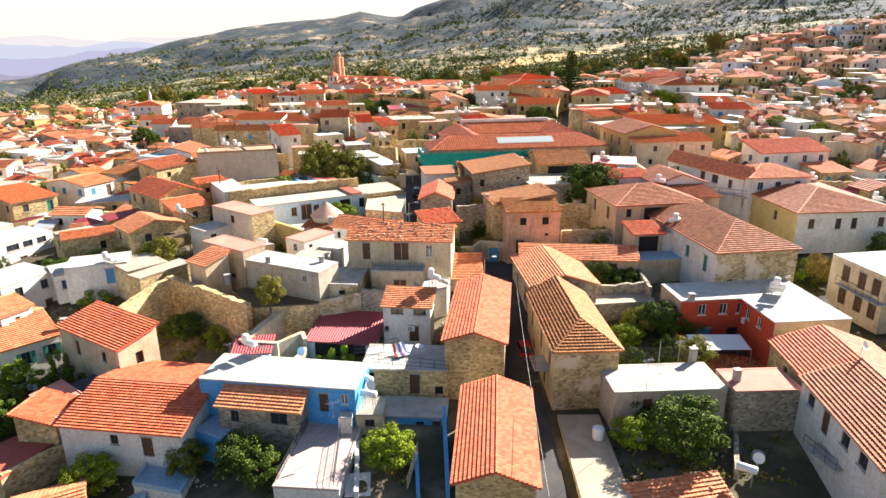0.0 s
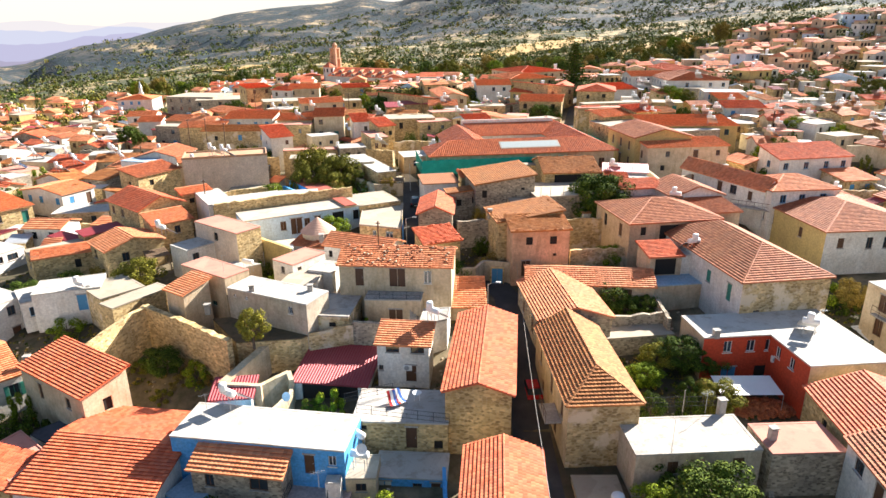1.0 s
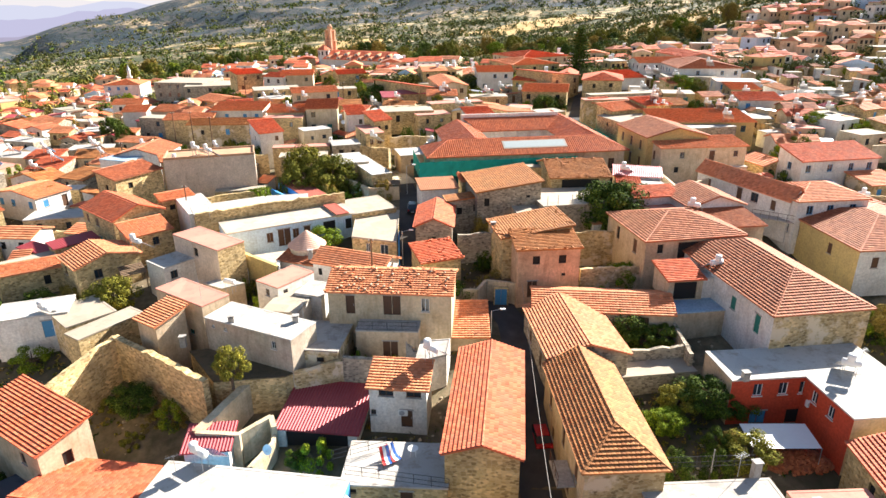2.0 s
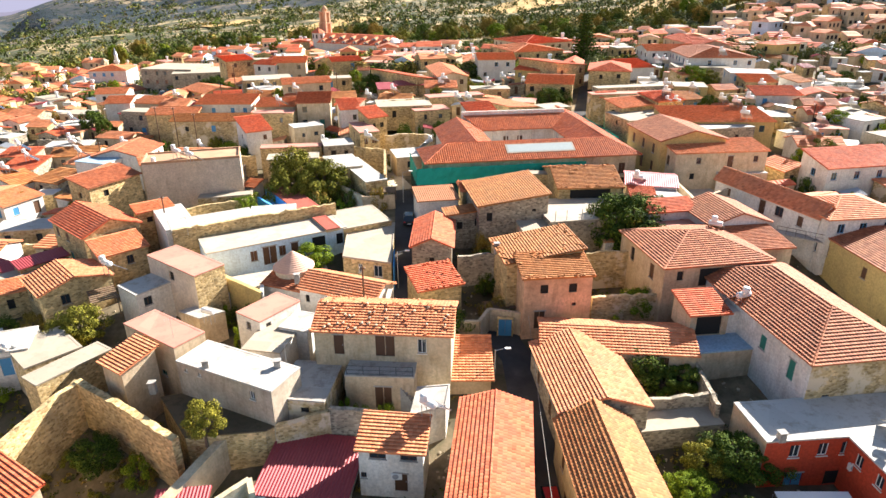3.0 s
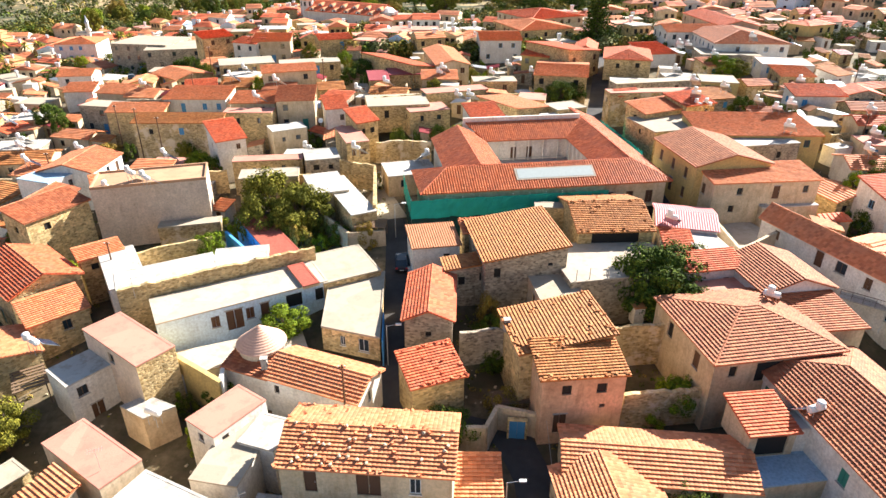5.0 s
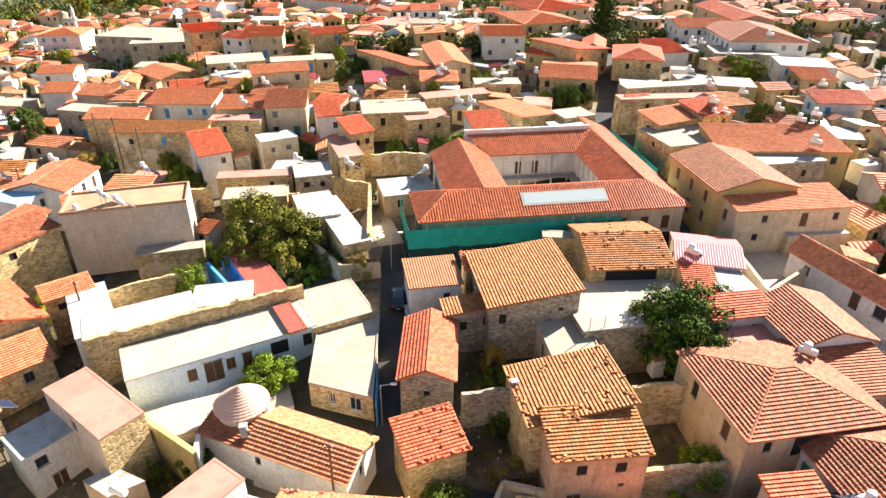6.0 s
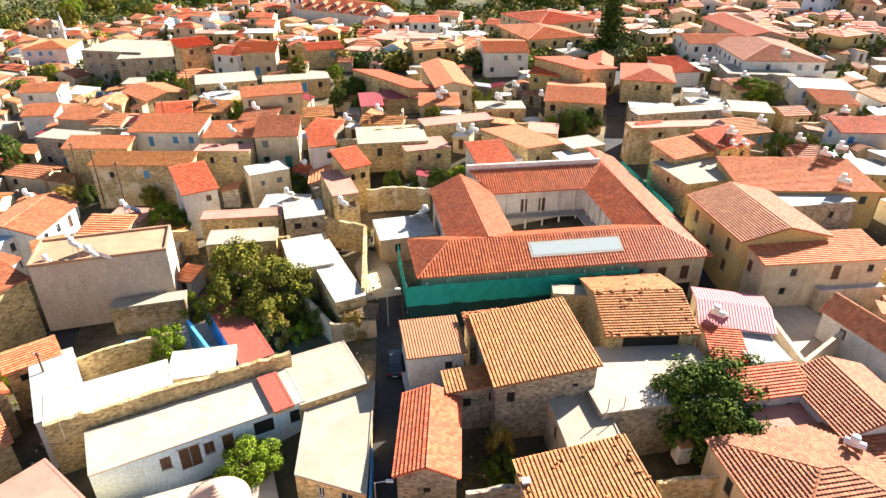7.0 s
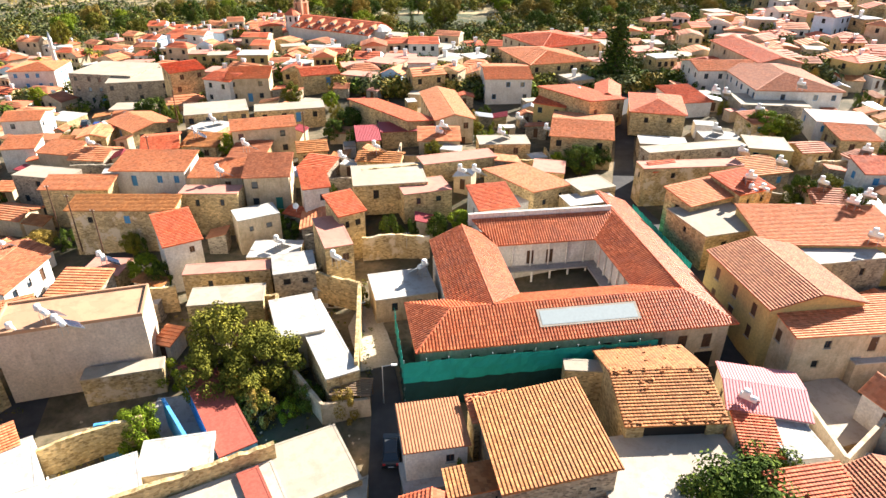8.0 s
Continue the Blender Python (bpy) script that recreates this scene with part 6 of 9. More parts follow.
house("two-storey whitewashed house with an orange tiled gable roof", -97.69, 216.10, 8.33, 8.15, 10.0, 4.95, 11.60, "gx", 1, "white", "orange", holes="f 0.27 0.75 1.0 1.25 ww; f 0.31 3.65 1.0 1.25 ww; f 0.71 3.65 1.1 2.1 dw; r 0.18 0.75 1.0 1.25 ww; r 0.20 3.65 1.0 1.25 ww; r 0.81 3.65 1.0 1.25 ww; l 0.23 0.75 1.0 1.25 ww; l 0.76 0.75 1.0 1.25 ww; l 0.26 3.65 1.0 1.25 ww")
house("low whitewashed house with an orange tiled lean-to roof", -84.79, 192.43, 6.15, 5.22, 10.1, 7.80, 12.80, "sf", 0.9, "white", "orange", holes="r 0.57 0.75 1.0 1.25 sb; l 0.56 0.75 1.0 1.25 sb")
house("low tan plastered house with an orange tiled lean-to roof", -73.80, 187.26, 7.35, 4.75, -11.3, 9.14, 13.60, "sf", 0.9, "tan", "orange", holes="r 0.53 0.75 1.0 1.25 sw; l 0.56 0.75 1.0 1.25 sw")
house("low honey-coloured stone house with an orange tiled gable roof", -64.92, 203.39, 11.48, 9.62, -41.0, 10.42, 14.20, "gx", 1, "stone", "orange", holes="f 0.21 0.75 1.0 1.25 ww; f 0.48 0.75 1.1 2.1 db; f 0.86 0.75 1.0 1.25 ww; r 0.18 0.75 1.0 1.25 ww; r 0.79 0.75 1.0 1.25 ww; l 0.79 0.75 1.0 1.25 ww")
house("low honey-coloured stone house with a red tiled gable roof", -54.75, 188.21, 6.45, 9.45, 17.7, 11.36, 15.00, "gx", 1.1, "stone", "red", holes="f 0.79 0.75 1.1 2.1 dw; r 0.18 0.75 1.0 1.25 sw; r 0.78 0.75 1.0 1.25 sw; l 0.20 0.75 1.0 1.25 sw; l 0.74 0.75 1.0 1.25 sw")
house("two-storey honey-coloured stone house with an orange tiled lean-to roof", -60.58, 167.58, 10.99, 3.66, 0.7, 7.58, 14.60, "sf", 0.8, "stone", "orange")
house("two-storey grey stone house with a flat beige roof", -70.20, 175.09, 10.07, 4.85, -11.1, 7.86, 13.80, "flat", 1, "stone_grey", "beige", holes="f 0.49 0.75 1.0 1.25 ww; f 0.18 3.65 1.0 1.25 ww; f 0.52 3.65 1.1 2.1 db; f 0.79 3.65 1.0 1.25 ww; r 0.43 0.75 1.0 1.25 ww; r 0.41 3.65 1.0 1.25 ww; l 0.49 0.75 1.0 1.25 ww; l 0.50 3.65 1.0 1.25 ww")
house("two-storey tan plastered house with an orange tiled lean-to roof", -52.10, 134.19, 3.53, 1.57, 31.1, 5.36, 12.40, "sf", 0.7, "tan", "orange")
yard_wall("tall broken honey-stone wall of a ruin", [(-23.2, 68.2, 6.2), (-29.0, 72.0, 6.5), (-35.5, 75.9, 6.9)], 7, 0.7, "stone")
yard_wall("tall broken honey-stone wall of a ruin", [(-35.5, 75.9, 6.9), (-38.6, 66.7, 5.9)], 7, 0.7, "stone")
yard_wall("sloping rendered wall of a roofless house", [(-19.91, 70.42, 4.60), (-22.91, 63.87, 3.60)], 4, 0.9, "cream")
yard_wall("sloping rendered wall of a roofless house", [(-22.91, 63.87, 3.60), (-18.87, 63.80, 3.40)], 4, 0.5, "tan")
yard_wall("cream plastered yard wall", [(-18.99, 64.21, 3.20), (-16.75, 66.50, 3.40), (-16.11, 65.03, 3.20)], 3.5, 0.5, "cream")
yard_wall("long stone parapet wall beside a white roof", [(-35.98, 102.63, 11.90), (-16.05, 112.90, 12.00)], 3.5, 0.5, "stone")
yard_wall("high yard wall with a doorway", [(0.79, 86.53, 7.20), (3.78, 86.41, 7.20), (5.06, 89.26, 7.20), (9.26, 88.06, 7.20)], 3.6, 0.4, "tan")
yard_wall("arched stone yard wall", [(16.86, 89.24, 8.60), (24.88, 90.18, 8.60)], 5, 0.45, "stone_patch")
yard_wall("grey stone yard wall", [(25.36, 79.07, 6.40), (24.95, 72.32, 6.40)], 3, 0.4, "stone_grey")
yard_wall("grey stone yard wall", [(18.78, 73.53, 6.20), (25.55, 74.25, 6.20)], 3, 0.4, "stone_grey")
yard_wall("patched rubble stone yard wall", [(17.75, 97.47, 10.50), (23.30, 98.17, 10.50)], 4, 0.4, "stone_patch")
yard_wall("grey stone yard wall", [(1.62, 96.15, 10.80), (4.61, 96.81, 10.80), (6.82, 96.62, 10.80)], 3.2, 0.4, "stone_grey")
yard_wall("honey-coloured stone yard wall", [(-31.98, 135.45, 12.20), (-21.39, 138.10, 12.20), (-19.12, 128.55, 12.20)], 3.4, 0.4, "stone")
yard_wall("patched rubble stone yard wall", [(-12.08, 152.63, 12.80), (-7.13, 153.58, 12.80), (-2.07, 153.08, 12.80)], 3, 0.4, "stone_patch")
yard_wall("honey-coloured stone yard wall", [(-16.88, 141.82, 13.20), (-10.92, 139.30, 13.20), (-9.52, 123.26, 13.20)], 3.5, 0.4, "stone")
yard_wall("honey-coloured stone yard wall", [(-42.74, 138.29, 12.00), (-35.22, 140.38, 12.00)], 3, 0.4, "stone")
yard_wall("broken stone wall of a roofless yard", [(-38.79, 112.44, 11.20), (-34.16, 115.33, 11.20), (-30.32, 117.26, 11.20)], 2.5, 0.35, "stone")
yard_wall("blue painted yard wall", [(-35.64, 117.57, 9.60), (-31.77, 118.54, 9.60)], 5, 0.35, "blue")
yard_wall("blue painted yard wall", [(-29.63, 120.61, 10.40), (-23.77, 113.22, 10.40)], 5, 0.35, "blue")
yard_wall("tan plastered yard wall", [(-27.05, 131.23, 11.00), (-21.58, 124.49, 11.00)], 3, 0.35, "tan")
yard_wall("tan plastered yard wall", [(-19.91, 129.32, 10.80), (-12.70, 119.36, 10.80), (-7.84, 120.22, 10.80)], 2.5, 0.35, "tan")
yard_wall("rendered yard wall with a gateway", [(35.93, 122.01, 13.20), (35.68, 109.98, 13.20)], 5, 0.4, "tan")
yard_wall("tan plastered yard wall", [(35.59, 109.89, 13.30), (42.10, 114.81, 13.30)], 4, 0.4, "tan")
yard_wall("grey stone yard wall", [(28.75, 55.82, 1.20), (24.02, 44.35, 1.20)], 4, 0.4, "stone_grey")
yard_wall("honey-coloured stone yard wall", [(22.89, 45.30, 0.20), (25.51, 48.02, 0.20)], 2, 0.35, "stone")
yard_wall("honey-coloured stone yard wall", [(-38.87, 46.00, -0.30), (-35.47, 51.34, -0.30)], 2.2, 0.4, "stone")
yard_wall("whitewashed yard wall", [(-7.40, 42.26, 0.80), (-8.22, 49.10, 0.80)], 2.5, 0.35, "white")
yard_wall("sky-blue yard wall", [(-2.39, 41.98, 1.00), (-2.75, 47.12, 1.00)], 2.6, 0.3, "blue")
yard_wall("honey-coloured stone yard wall", [(-24.12, 64.74, 1.20), (-23.62, 69.19, 1.20)], 2, 0.4, "stone")
yard_wall("cream plastered yard wall", [(-17.22, 60.40, 2.40), (-15.98, 63.89, 2.40), (-16.51, 67.29, 2.40)], 2.6, 0.4, "cream")
yard_wall("honey-coloured stone yard wall", [(-13.74, 170.08, 16.60), (-2.31, 172.87, 16.60)], 2.2, 0.35, "stone")
yard_wall("tan plastered yard wall", [(38.58, 112.26, 11.50), (47.86, 120.02, 11.50)], 3, 0.35, "tan")
house("roof terrace with a faded pink floor beside a blue house", -11.10, 47.19, 5.45, 9.40, -4.7, -1.60, 0.90, "flat", 1, "white", "terrace", top=0.12)
house("pale blue paved yard between blue walls", -1.17, 46.92, 3.00, 8.76, -0.3, -2.90, -1.40, "flat", 1, "pale_blue", "blue")
house("low sky-blue annexe with a flat blue roof", -21.26, 51.73, 3.23, 3.77, -24.8, -2.41, 1.00, "flat", 1, "blue", "blue")
house("low house with a red-painted flat roof and blue walls", -23.94, 119.87, 3.62, 15.62, 33.2, 4.82, 10.60, "flat", 1, "blue", "red")
house("sunken yard with a pale floor", -29.08, 121.21, 5.85, 8.07, 7.6, 4.10, 6.60, "flat", 1, "blue", "grey")
house("white-walled terrace with a pale floor before a long house", -22.23, 98.03, 14.49, 4.41, 21.4, 4.30, 7.00, "flat", 1, "white", "cream", name='yard_terrace', category='terrace', top=0.03)
yard_wall("ochre rendered wall beside a terrace", [(-34.67, 99.34, 9.90), (-21.64, 91.37, 8.40)], 4, 0.5, "yellow")
yard_wall("white terrace wall", [(-21.64, 91.37, 8.40), (-22.28, 94.24, 8.20)], 3, 0.4, "white")
house("low chapel wing with a dark red tiled roof", -18.9, 94.4, 5.6, 3.2, -22.0, 3.78, 8.20, "sf", 0.7, "white", "brown", name='chapel_wing', category='chapel')
house("walled yard with a pale concrete floor", 39.85, 119.06, 10.17, 8.64, 16.2, 7.70, 10.20, "flat", 1, "tan", "cream", name='yard_terrace', category='terrace', top=0.03)


poly_house("low house with a flat red-painted roof beside a tiled one", [(-41.8, 55.4), (-36.7, 51.3), (-36.0, 55.3), (-40.3, 58.5)], -3.2, 1.8, "cream", "pink", top=0.1)
poly_house("lean-to under dark grey felt between white walls", [(-40.7, 59.9), (-37.6, 58.1), (-35.1, 61.3), (-37.5, 63.5)], -3.0, 0.5, "white", "felt", top=0.04)
poly_house("stone store with a dark red sheet top at the yard's edge", [(-43.5, 48.5), (-38.6, 45.6), (-37.0, 51.1), (-40.7, 52.9)], -3.6, -0.5, "stone", "red", top=0.05)
house("low stone house with a bright orange tiled roof", -33.2, 43.2, 5.2, 4.6, 28, -3.8, -1.3, "gx", 0.9, "stone", "orange")
poly_house("whitewashed stepped terrace with a blue-grey floor", [(-27.6, 46.2), (-22.9, 45.0), (-22.9, 48.4), (-27.6, 49.4)], -3.4, -1.6, "white", "blue", top=0.35, name="yard_terrace", category="terrace")
stairs("blue-grey outdoor stairs up to a white terrace", -28.6, 45.6, -3.4, -80, 8, 1.3, FLAT["blue"])
poly_house("small tan store under a flat stony top carrying a water tank", [(-8.5, 50.9), (-6.0, 50.9), (-5.9, 54.0), (-8.3, 54.0)], -2.0, 2.3, "cream", "beige", holes="0 .5 .5 .9 .8 ww", top=0.06)
poly_house("white cupboard on a roof terrace", [(-10.0, 50.0), (-8.8, 50.0), (-8.8, 51.0), (-10.0, 51.0)], 0.9, 2.6, "white", "white", top=0.03, name="cupboard", category="cupboard")
yard_wall("tall sky-blue wall beside a stone house", [(-0.35, 52.2, 2.4), (0.0, 41.5, 2.2)], 5, 0.3, "blue")
yard_wall("grey rubble wall above a carport", [(-10.6, 72.2, 6.4), (-7.1, 71.9, 6.3)], 4.5, 0.5, "stone_grey")
yard_wall("patched rubble wall behind a carport", [(-15.4, 71.0, 5.4), (-10.6, 72.2, 6.0)], 4.5, 0.5, "stone_patch")
poly_house("low building with a flat whitish roof strewn with rubble", [(-3.2, 70.8), (0.0, 72.2), (0.4, 75.4), (-2.7, 75.0)], 2.0, 6.5, "white", "grey", top=0.1)
poly_house("tan base of an old house with a shaded landing", [(-9.6, 75.4), (-3.0, 75.0), (-2.8, 77.8), (-9.4, 78.2)], 3.2, 7.6, "tan", "grey", holes="0 .55 1.2 1.6 2.4 dw", top=0.05, name="landing", category="terrace")
stairs("worn plaster stairs beside an old house", -1.4, 74.2, 3.4, 62, 16, 1.2, M_CONC, 0.25, 0.26)
yard_wall("blue painted base of a house wall along the lane", [(-6.45, 97.2, 9.0), (-6.75, 102.6, 9.0)], 3, 0.14, "blue")
poly_house("raised earthen yard between stone walls", [(-27.5, 75.4), (-23.0, 69.6), (-16.2, 70.4), (-15.2, 71.4), (-24.6, 76.2)], 1.0, 5.2, "stone", "earth", top=0.03, name="yard_terrace", category="terrace")
poly_house("broken rubble base wall below a tall rendered house", [(-41.34, 125.67), (-32.96, 127.88), (-33.36, 130.08), (-41.74, 127.87)], 3.6, 8.4, "stone_patch", "beige", top=0.05)


# ---------------------------------------------------------------- courtyard building under repair
M_SKYLIGHT = plain_mat("roof_light_glass", (0.44, 0.48, 0.46), 0.2)
# near-black copy of the net material: shade put into the colour
M_NET_SHADE = plain_mat("net_shade", (0.006, 0.035, 0.032), 0.9, 0, 0.3, 0.8)


def sheared(geo, e0, e1, r0, r1, pitch=0.36, course=0.5, high=0.10):
    """Tiles on any four-sided slope: rolls run straight up it, cut at the slanting ends."""
    e0, e1, r0, r1 = map(Vector, (e0, e1, r0, r1))
    U = (e1 - e0).normalized()
    W = (e1 - e0).length
    up = r0 - e0
    up = up - U * up.dot(U)
    L, V = up.length, up.normalized()
    N = U.cross(V)
    N = N if N.z > 0 else -N
    a0, a1 = (r0 - e0).dot(U), (r1 - e0).dot(U)
    lo, hi = min(0, a0), max(W, a1)
    n = round((hi - lo) / pitch)
    for k in range(n):
        u = lo + (k + 0.5) * pitch
        v0, v1 = 0.0, L
        if u < 0:
            v0 = L * u / a0
        elif a0 > 0:
            v1 = min(v1, L * u / a0)
        if u > W:
            v0 = max(v0, L * (u - W) / (a1 - W))
        elif a1 < W:
            v1 = min(v1, L * (W - u) / (W - a1))
        rows = round((v1 - v0) / course)
        for j in range(rows):
            c = (v1 - v0) / rows
            b = len(geo.v)
            for v, lift in ((v0 + j * c - 0.03, 0.05), (v0 + (j + 1) * c, 0.012)):
                for q, h in ((0.06, -0.05), (0.28, high), (0.70, high), (0.92, -0.05)):
                    geo.v.append(tuple(e0 + U * (u + (q - 0.5) * pitch) + V * v + N * (h + lift)))
            geo.f += [(b + i, b + i + 1, b + 5 + i, b + 4 + i) for i in range(3)]


def courtyard_building():
    """Four tiled wings round a court, the front and sides hung with green safety net."""
    m = thing("courtyard_building", pose(-3.1, 122.2, 8.4, 0, 0, 8.5), "two-storey courtyard house with red tiled wings and green safety netting", "house")
    FOOT.append((12.5, 141.0, 20.0, 17.5, radians(8.5)))
    H, t = 6.75, 8.8
    bars = ((0.6, 0.6, 35.7, 9.0), (5.2, 9.0, 13.0, 24.0), (28.2, 9.0, 36.2, 33.0), (13.0, 22.2, 28.2, 26.4))
    for x0, y0, x1, y1 in bars:
        g = Geo()
        w, d = x1 - x0, y1 - y0
        up = H + (2.2 if y0 == 22.2 else 0.0)
        # front ground-floor openings are added: their dark row imitates shade below the net
        front = [(2.2 + 3.0 * k, 3.4, 1.1, 1.9) for k in range(11)] + [(1.6 + 3.0 * k, 0.1, 2.3, 2.7) for k in range(11)] if y0 < 1 else [(5.2 + 2.8 * k, 3.3, 1.0, 2.1) for k in range(2)] if y0 > 20 else []
        wall_face(g, (x0, y0, 0), (1, 0, 0), w, H, front)
        wall_face(g, (x1, y0, 0), (0, 1, 0), d, H, [(2.0 + 3.4 * k, 3.4, 1.0, 1.7) for k in range(int(d // 3.6))])
        wall_face(g, (x1, y1, 0), (-1, 0, 0), w, up, [])
        wall_face(g, (x0, y1, 0), (0, -1, 0), d, H, [])
        part("wall", g, WALL["cream"] if y0 < 1 else WALL["white"], m)
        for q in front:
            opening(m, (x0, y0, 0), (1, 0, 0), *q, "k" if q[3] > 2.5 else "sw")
    slopes = [
        ((0, 0, H), (36.4, 0, H), (4.4, 4.7, t), (31.7, 4.7, t)),
        ((27.7, 9.5, H), (13.6, 9.5, H), (31.7, 4.7, t), (9.3, 4.7, t)),
        ((-0.2, 9.5, H), (0, 0, H), (4.4, 4.7, t), (4.4, 4.7, t)),
        ((4.7, 9.5, H), (-0.2, 9.5, H), (9.3, 4.7, t), (4.4, 4.7, t)),
        ((4.8, 24.6, H), (4.7, 9.0, H), (9.3, 24.6, t + 0.1), (9.3, 4.7, t + 0.1)),
        ((13.6, 9.5, H), (13.6, 24.6, H), (9.3, 4.7, t + 0.1), (9.3, 24.6, t + 0.1)),
        ((27.7, 21.7, H), (27.7, 9.5, H), (31.9, 26.2, t), (31.7, 4.7, t)),
        ((36.4, 0, H), (37.0, 33.4, H), (31.7, 4.7, t), (32.0, 33.4, t)),
        ((13.6, 21.7, H), (27.7, 21.7, H), (11.0, 26.2, t), (31.9, 26.2, t)),
    ]
    for s in slopes:
        g = Geo()
        slab(g, [s[0], s[1], s[3], s[2]] if s[2] != s[3] else list(s[:3]))
        r = part("roof", g, TILE["maroon"], m)
        g = Geo()
        sheared(g, *s)
        part("tiles", g, TILE["maroon"], r, "rows of new red tiles", False, "stuff", False)
    g = Geo()
    for a, b in ((slopes[0][2], slopes[0][3]), ((9.3, 4.7, t + 0.1), (9.3, 24.6, t + 0.1)), ((31.7, 4.7, t), (32.0, 33.4, t)), ((0, 0, H), (4.4, 4.7, t)), ((36.4, 0, H), (31.7, 4.7, t)), ((-0.2, 9.5, H), (4.4, 4.7, t))):
        caps(g, a, b)
    part("ridge", g, TILE["red"], m, "", False, "stuff", False)
    part("parapet", Geo().box(10.6, 26.3, H + 1.0, 31.6, 26.7, t + 0.75), WALL["white"], m, "pale wall behind the rear wing")
    # long roof light lying in the front slope
    sl = Matrix.Translation((19.6, 2.6, H + 2.6 * (t - H) / 4.7)) @ Matrix.Rotation(math.atan2(t - H, 4.7), 4, "X")
    fr = part("skylight", Geo().box(-5.8, -1.15, 0.02, 5.8, 1.15, 0.17, sl), FLAT["cream"], m, "long white roof light")
    part("pane", Geo().box(-5.5, -0.9, 0.174, 5.5, 0.9, 0.19, sl), M_SKYLIGHT, fr)
    # gallery in the court
    part("court_floor", Geo().box(13.0, 9.0, 0.0, 28.2, 22.2, 0.06), M_CONC, m)
    part("gallery", Geo().box(13.0, 20.6, 2.9, 28.2, 22.19, 3.1), M_CONC, m)
    part("gallery", Geo().box(26.6, 9.0, 2.9, 28.19, 20.6, 3.1), M_CONC, m)
    for k in range(6):
        x = 13.5 + k * 2.6
        part("column", Geo().tube((x, 20.8, 0), (x, 20.8, 2.9), 0.16, 0.14, 10), WALL["white"], m)
        part("column", Geo().tube((x, 21.95, 3.1), (x, 21.95, H), 0.12, 0.12, 10), WALL["white"], m)
        part("column", Geo().tube((27.95, 9.6 + k * 2.1, 3.1), (27.95, 9.6 + k * 2.1, H), 0.12, 0.12, 10), WALL["white"], m)
    part("railing", Geo().box(13.0, 20.7, 3.9, 26.7, 20.76, 3.98), M_STEEL, m)

    def net(x0, y0, x1, y1, z0, z1, cloth=M_NET):
        g = Geo()
        rng = random.Random(5)
        n = 40
        for j in range(5):
            for i in range(n + 1):
                k = i / n
                sag = rng.uniform(-0.10, 0.10)
                dx, dy = (y1 - y0), -(x1 - x0)
                L = math.hypot(dx, dy)
                g.v.append((x0 + (x1 - x0) * k + dx / L * sag, y0 + (y1 - y0) * k + dy / L * sag, z0 + (z1 - z0) * j / 4 + rng.uniform(-0.05, 0.05)))
        for j in range(4):
            g.f += [(j * (n + 1) + i, j * (n + 1) + i + 1, (j + 1) * (n + 1) + i + 1, (j + 1) * (n + 1) + i) for i in range(n)]
        part("net_and_shade", g, cloth, m, "green scaffold netting, near-black where shade is painted in")
    net(-1.4, -0.9, 26.5, -0.9, 3.6, 6.3)
    net(-1.4, 9.5, -1.4, -0.9, 3.6, 6.3)
    # added lower sheets: deep shade under the netting painted near-black
    net(-1.35, -0.8, 26.5, -0.8, 0.0, 3.7, M_NET_SHADE)
    net(-1.35, 9.5, -1.35, -0.8, 0.0, 3.7, M_NET_SHADE)
    net(38.2, 14, 38.4, 33, 3.0, 6.4)
    for k in range(12):
        x = -1.3 + k * 2.34
        part("scaffold_pole", Geo().tube((x, -0.7, 0), (x, -0.7, 6.5), 0.05), M_STEEL, m)


courtyard_building()


# ---------------------------------------------------------------- chapel apse
PALE_TILE = tile_mat("tile_pale", (0.62, 0.36, 0.26), (0.72, 0.46, 0.34), (0.5, 0.32, 0.24))


def cone_roof(x, y, z, r, h):
    c = thing("apse", pose(x, y, z), "round white apse with a ringed tiled cone", "chapel")
    part("drum", Geo().rev([(r, -3.5), (r, 0.0), (r + 0.12, 0.0), (r + 0.12, 0.12)], 28), WALL["white"], c, "", True)
    prof = []
    n = 11
    for k in range(n):
        a, b = 1 - k / n, 1 - (k + 1) / n
        prof += [((r + 0.2) * a + 0.07, 0.12 + h * k / n), ((r + 0.2) * a + 0.05, 0.22 + h * k / n), ((r + 0.2) * b + 0.06, 0.15 + h * (k + 1) / n)]
    part("cone", Geo().rev(prof + [(0.0, 0.15 + h)], 28), PALE_TILE, c, "pale clay tiles in rings")


cone_roof(-18.8, 96.4, 9.3, 2.3, 2.0)


# ---------------------------------------------------------------- trees
def leaves(geo, c, r, n, size, rng, flat=0.85):
    """Leaf blades scattered through a clump of radius r."""
    for _ in range(n):
        d = Vector((rng.gauss(0, 1), rng.gauss(0, 1), rng.gauss(0, 1))).normalized()
        p = Vector(c) + Vector((d.x, d.y, d.z * flat)) * r * rng.uniform(0.55, 1.0)
        up = (d + Vector((rng.uniform(-0.7, 0.7), rng.uniform(-0.7, 0.7), rng.uniform(-0.2, 0.9)))).normalized()
        u = up.orthogonal().normalized()
        w = up.cross(u)
        a = rng.uniform(0, 6.28)
        u, w = u * math.cos(a) + w * math.sin(a), w * math.cos(a) - u * math.sin(a)
        s = size * rng.uniform(0.6, 1.3)
        geo.quad(p - u * s, p - w * s * 0.5 + up * s * 0.15, p + u * s, p + w * s * 0.5 + up * s * 0.15)


TREES = {}


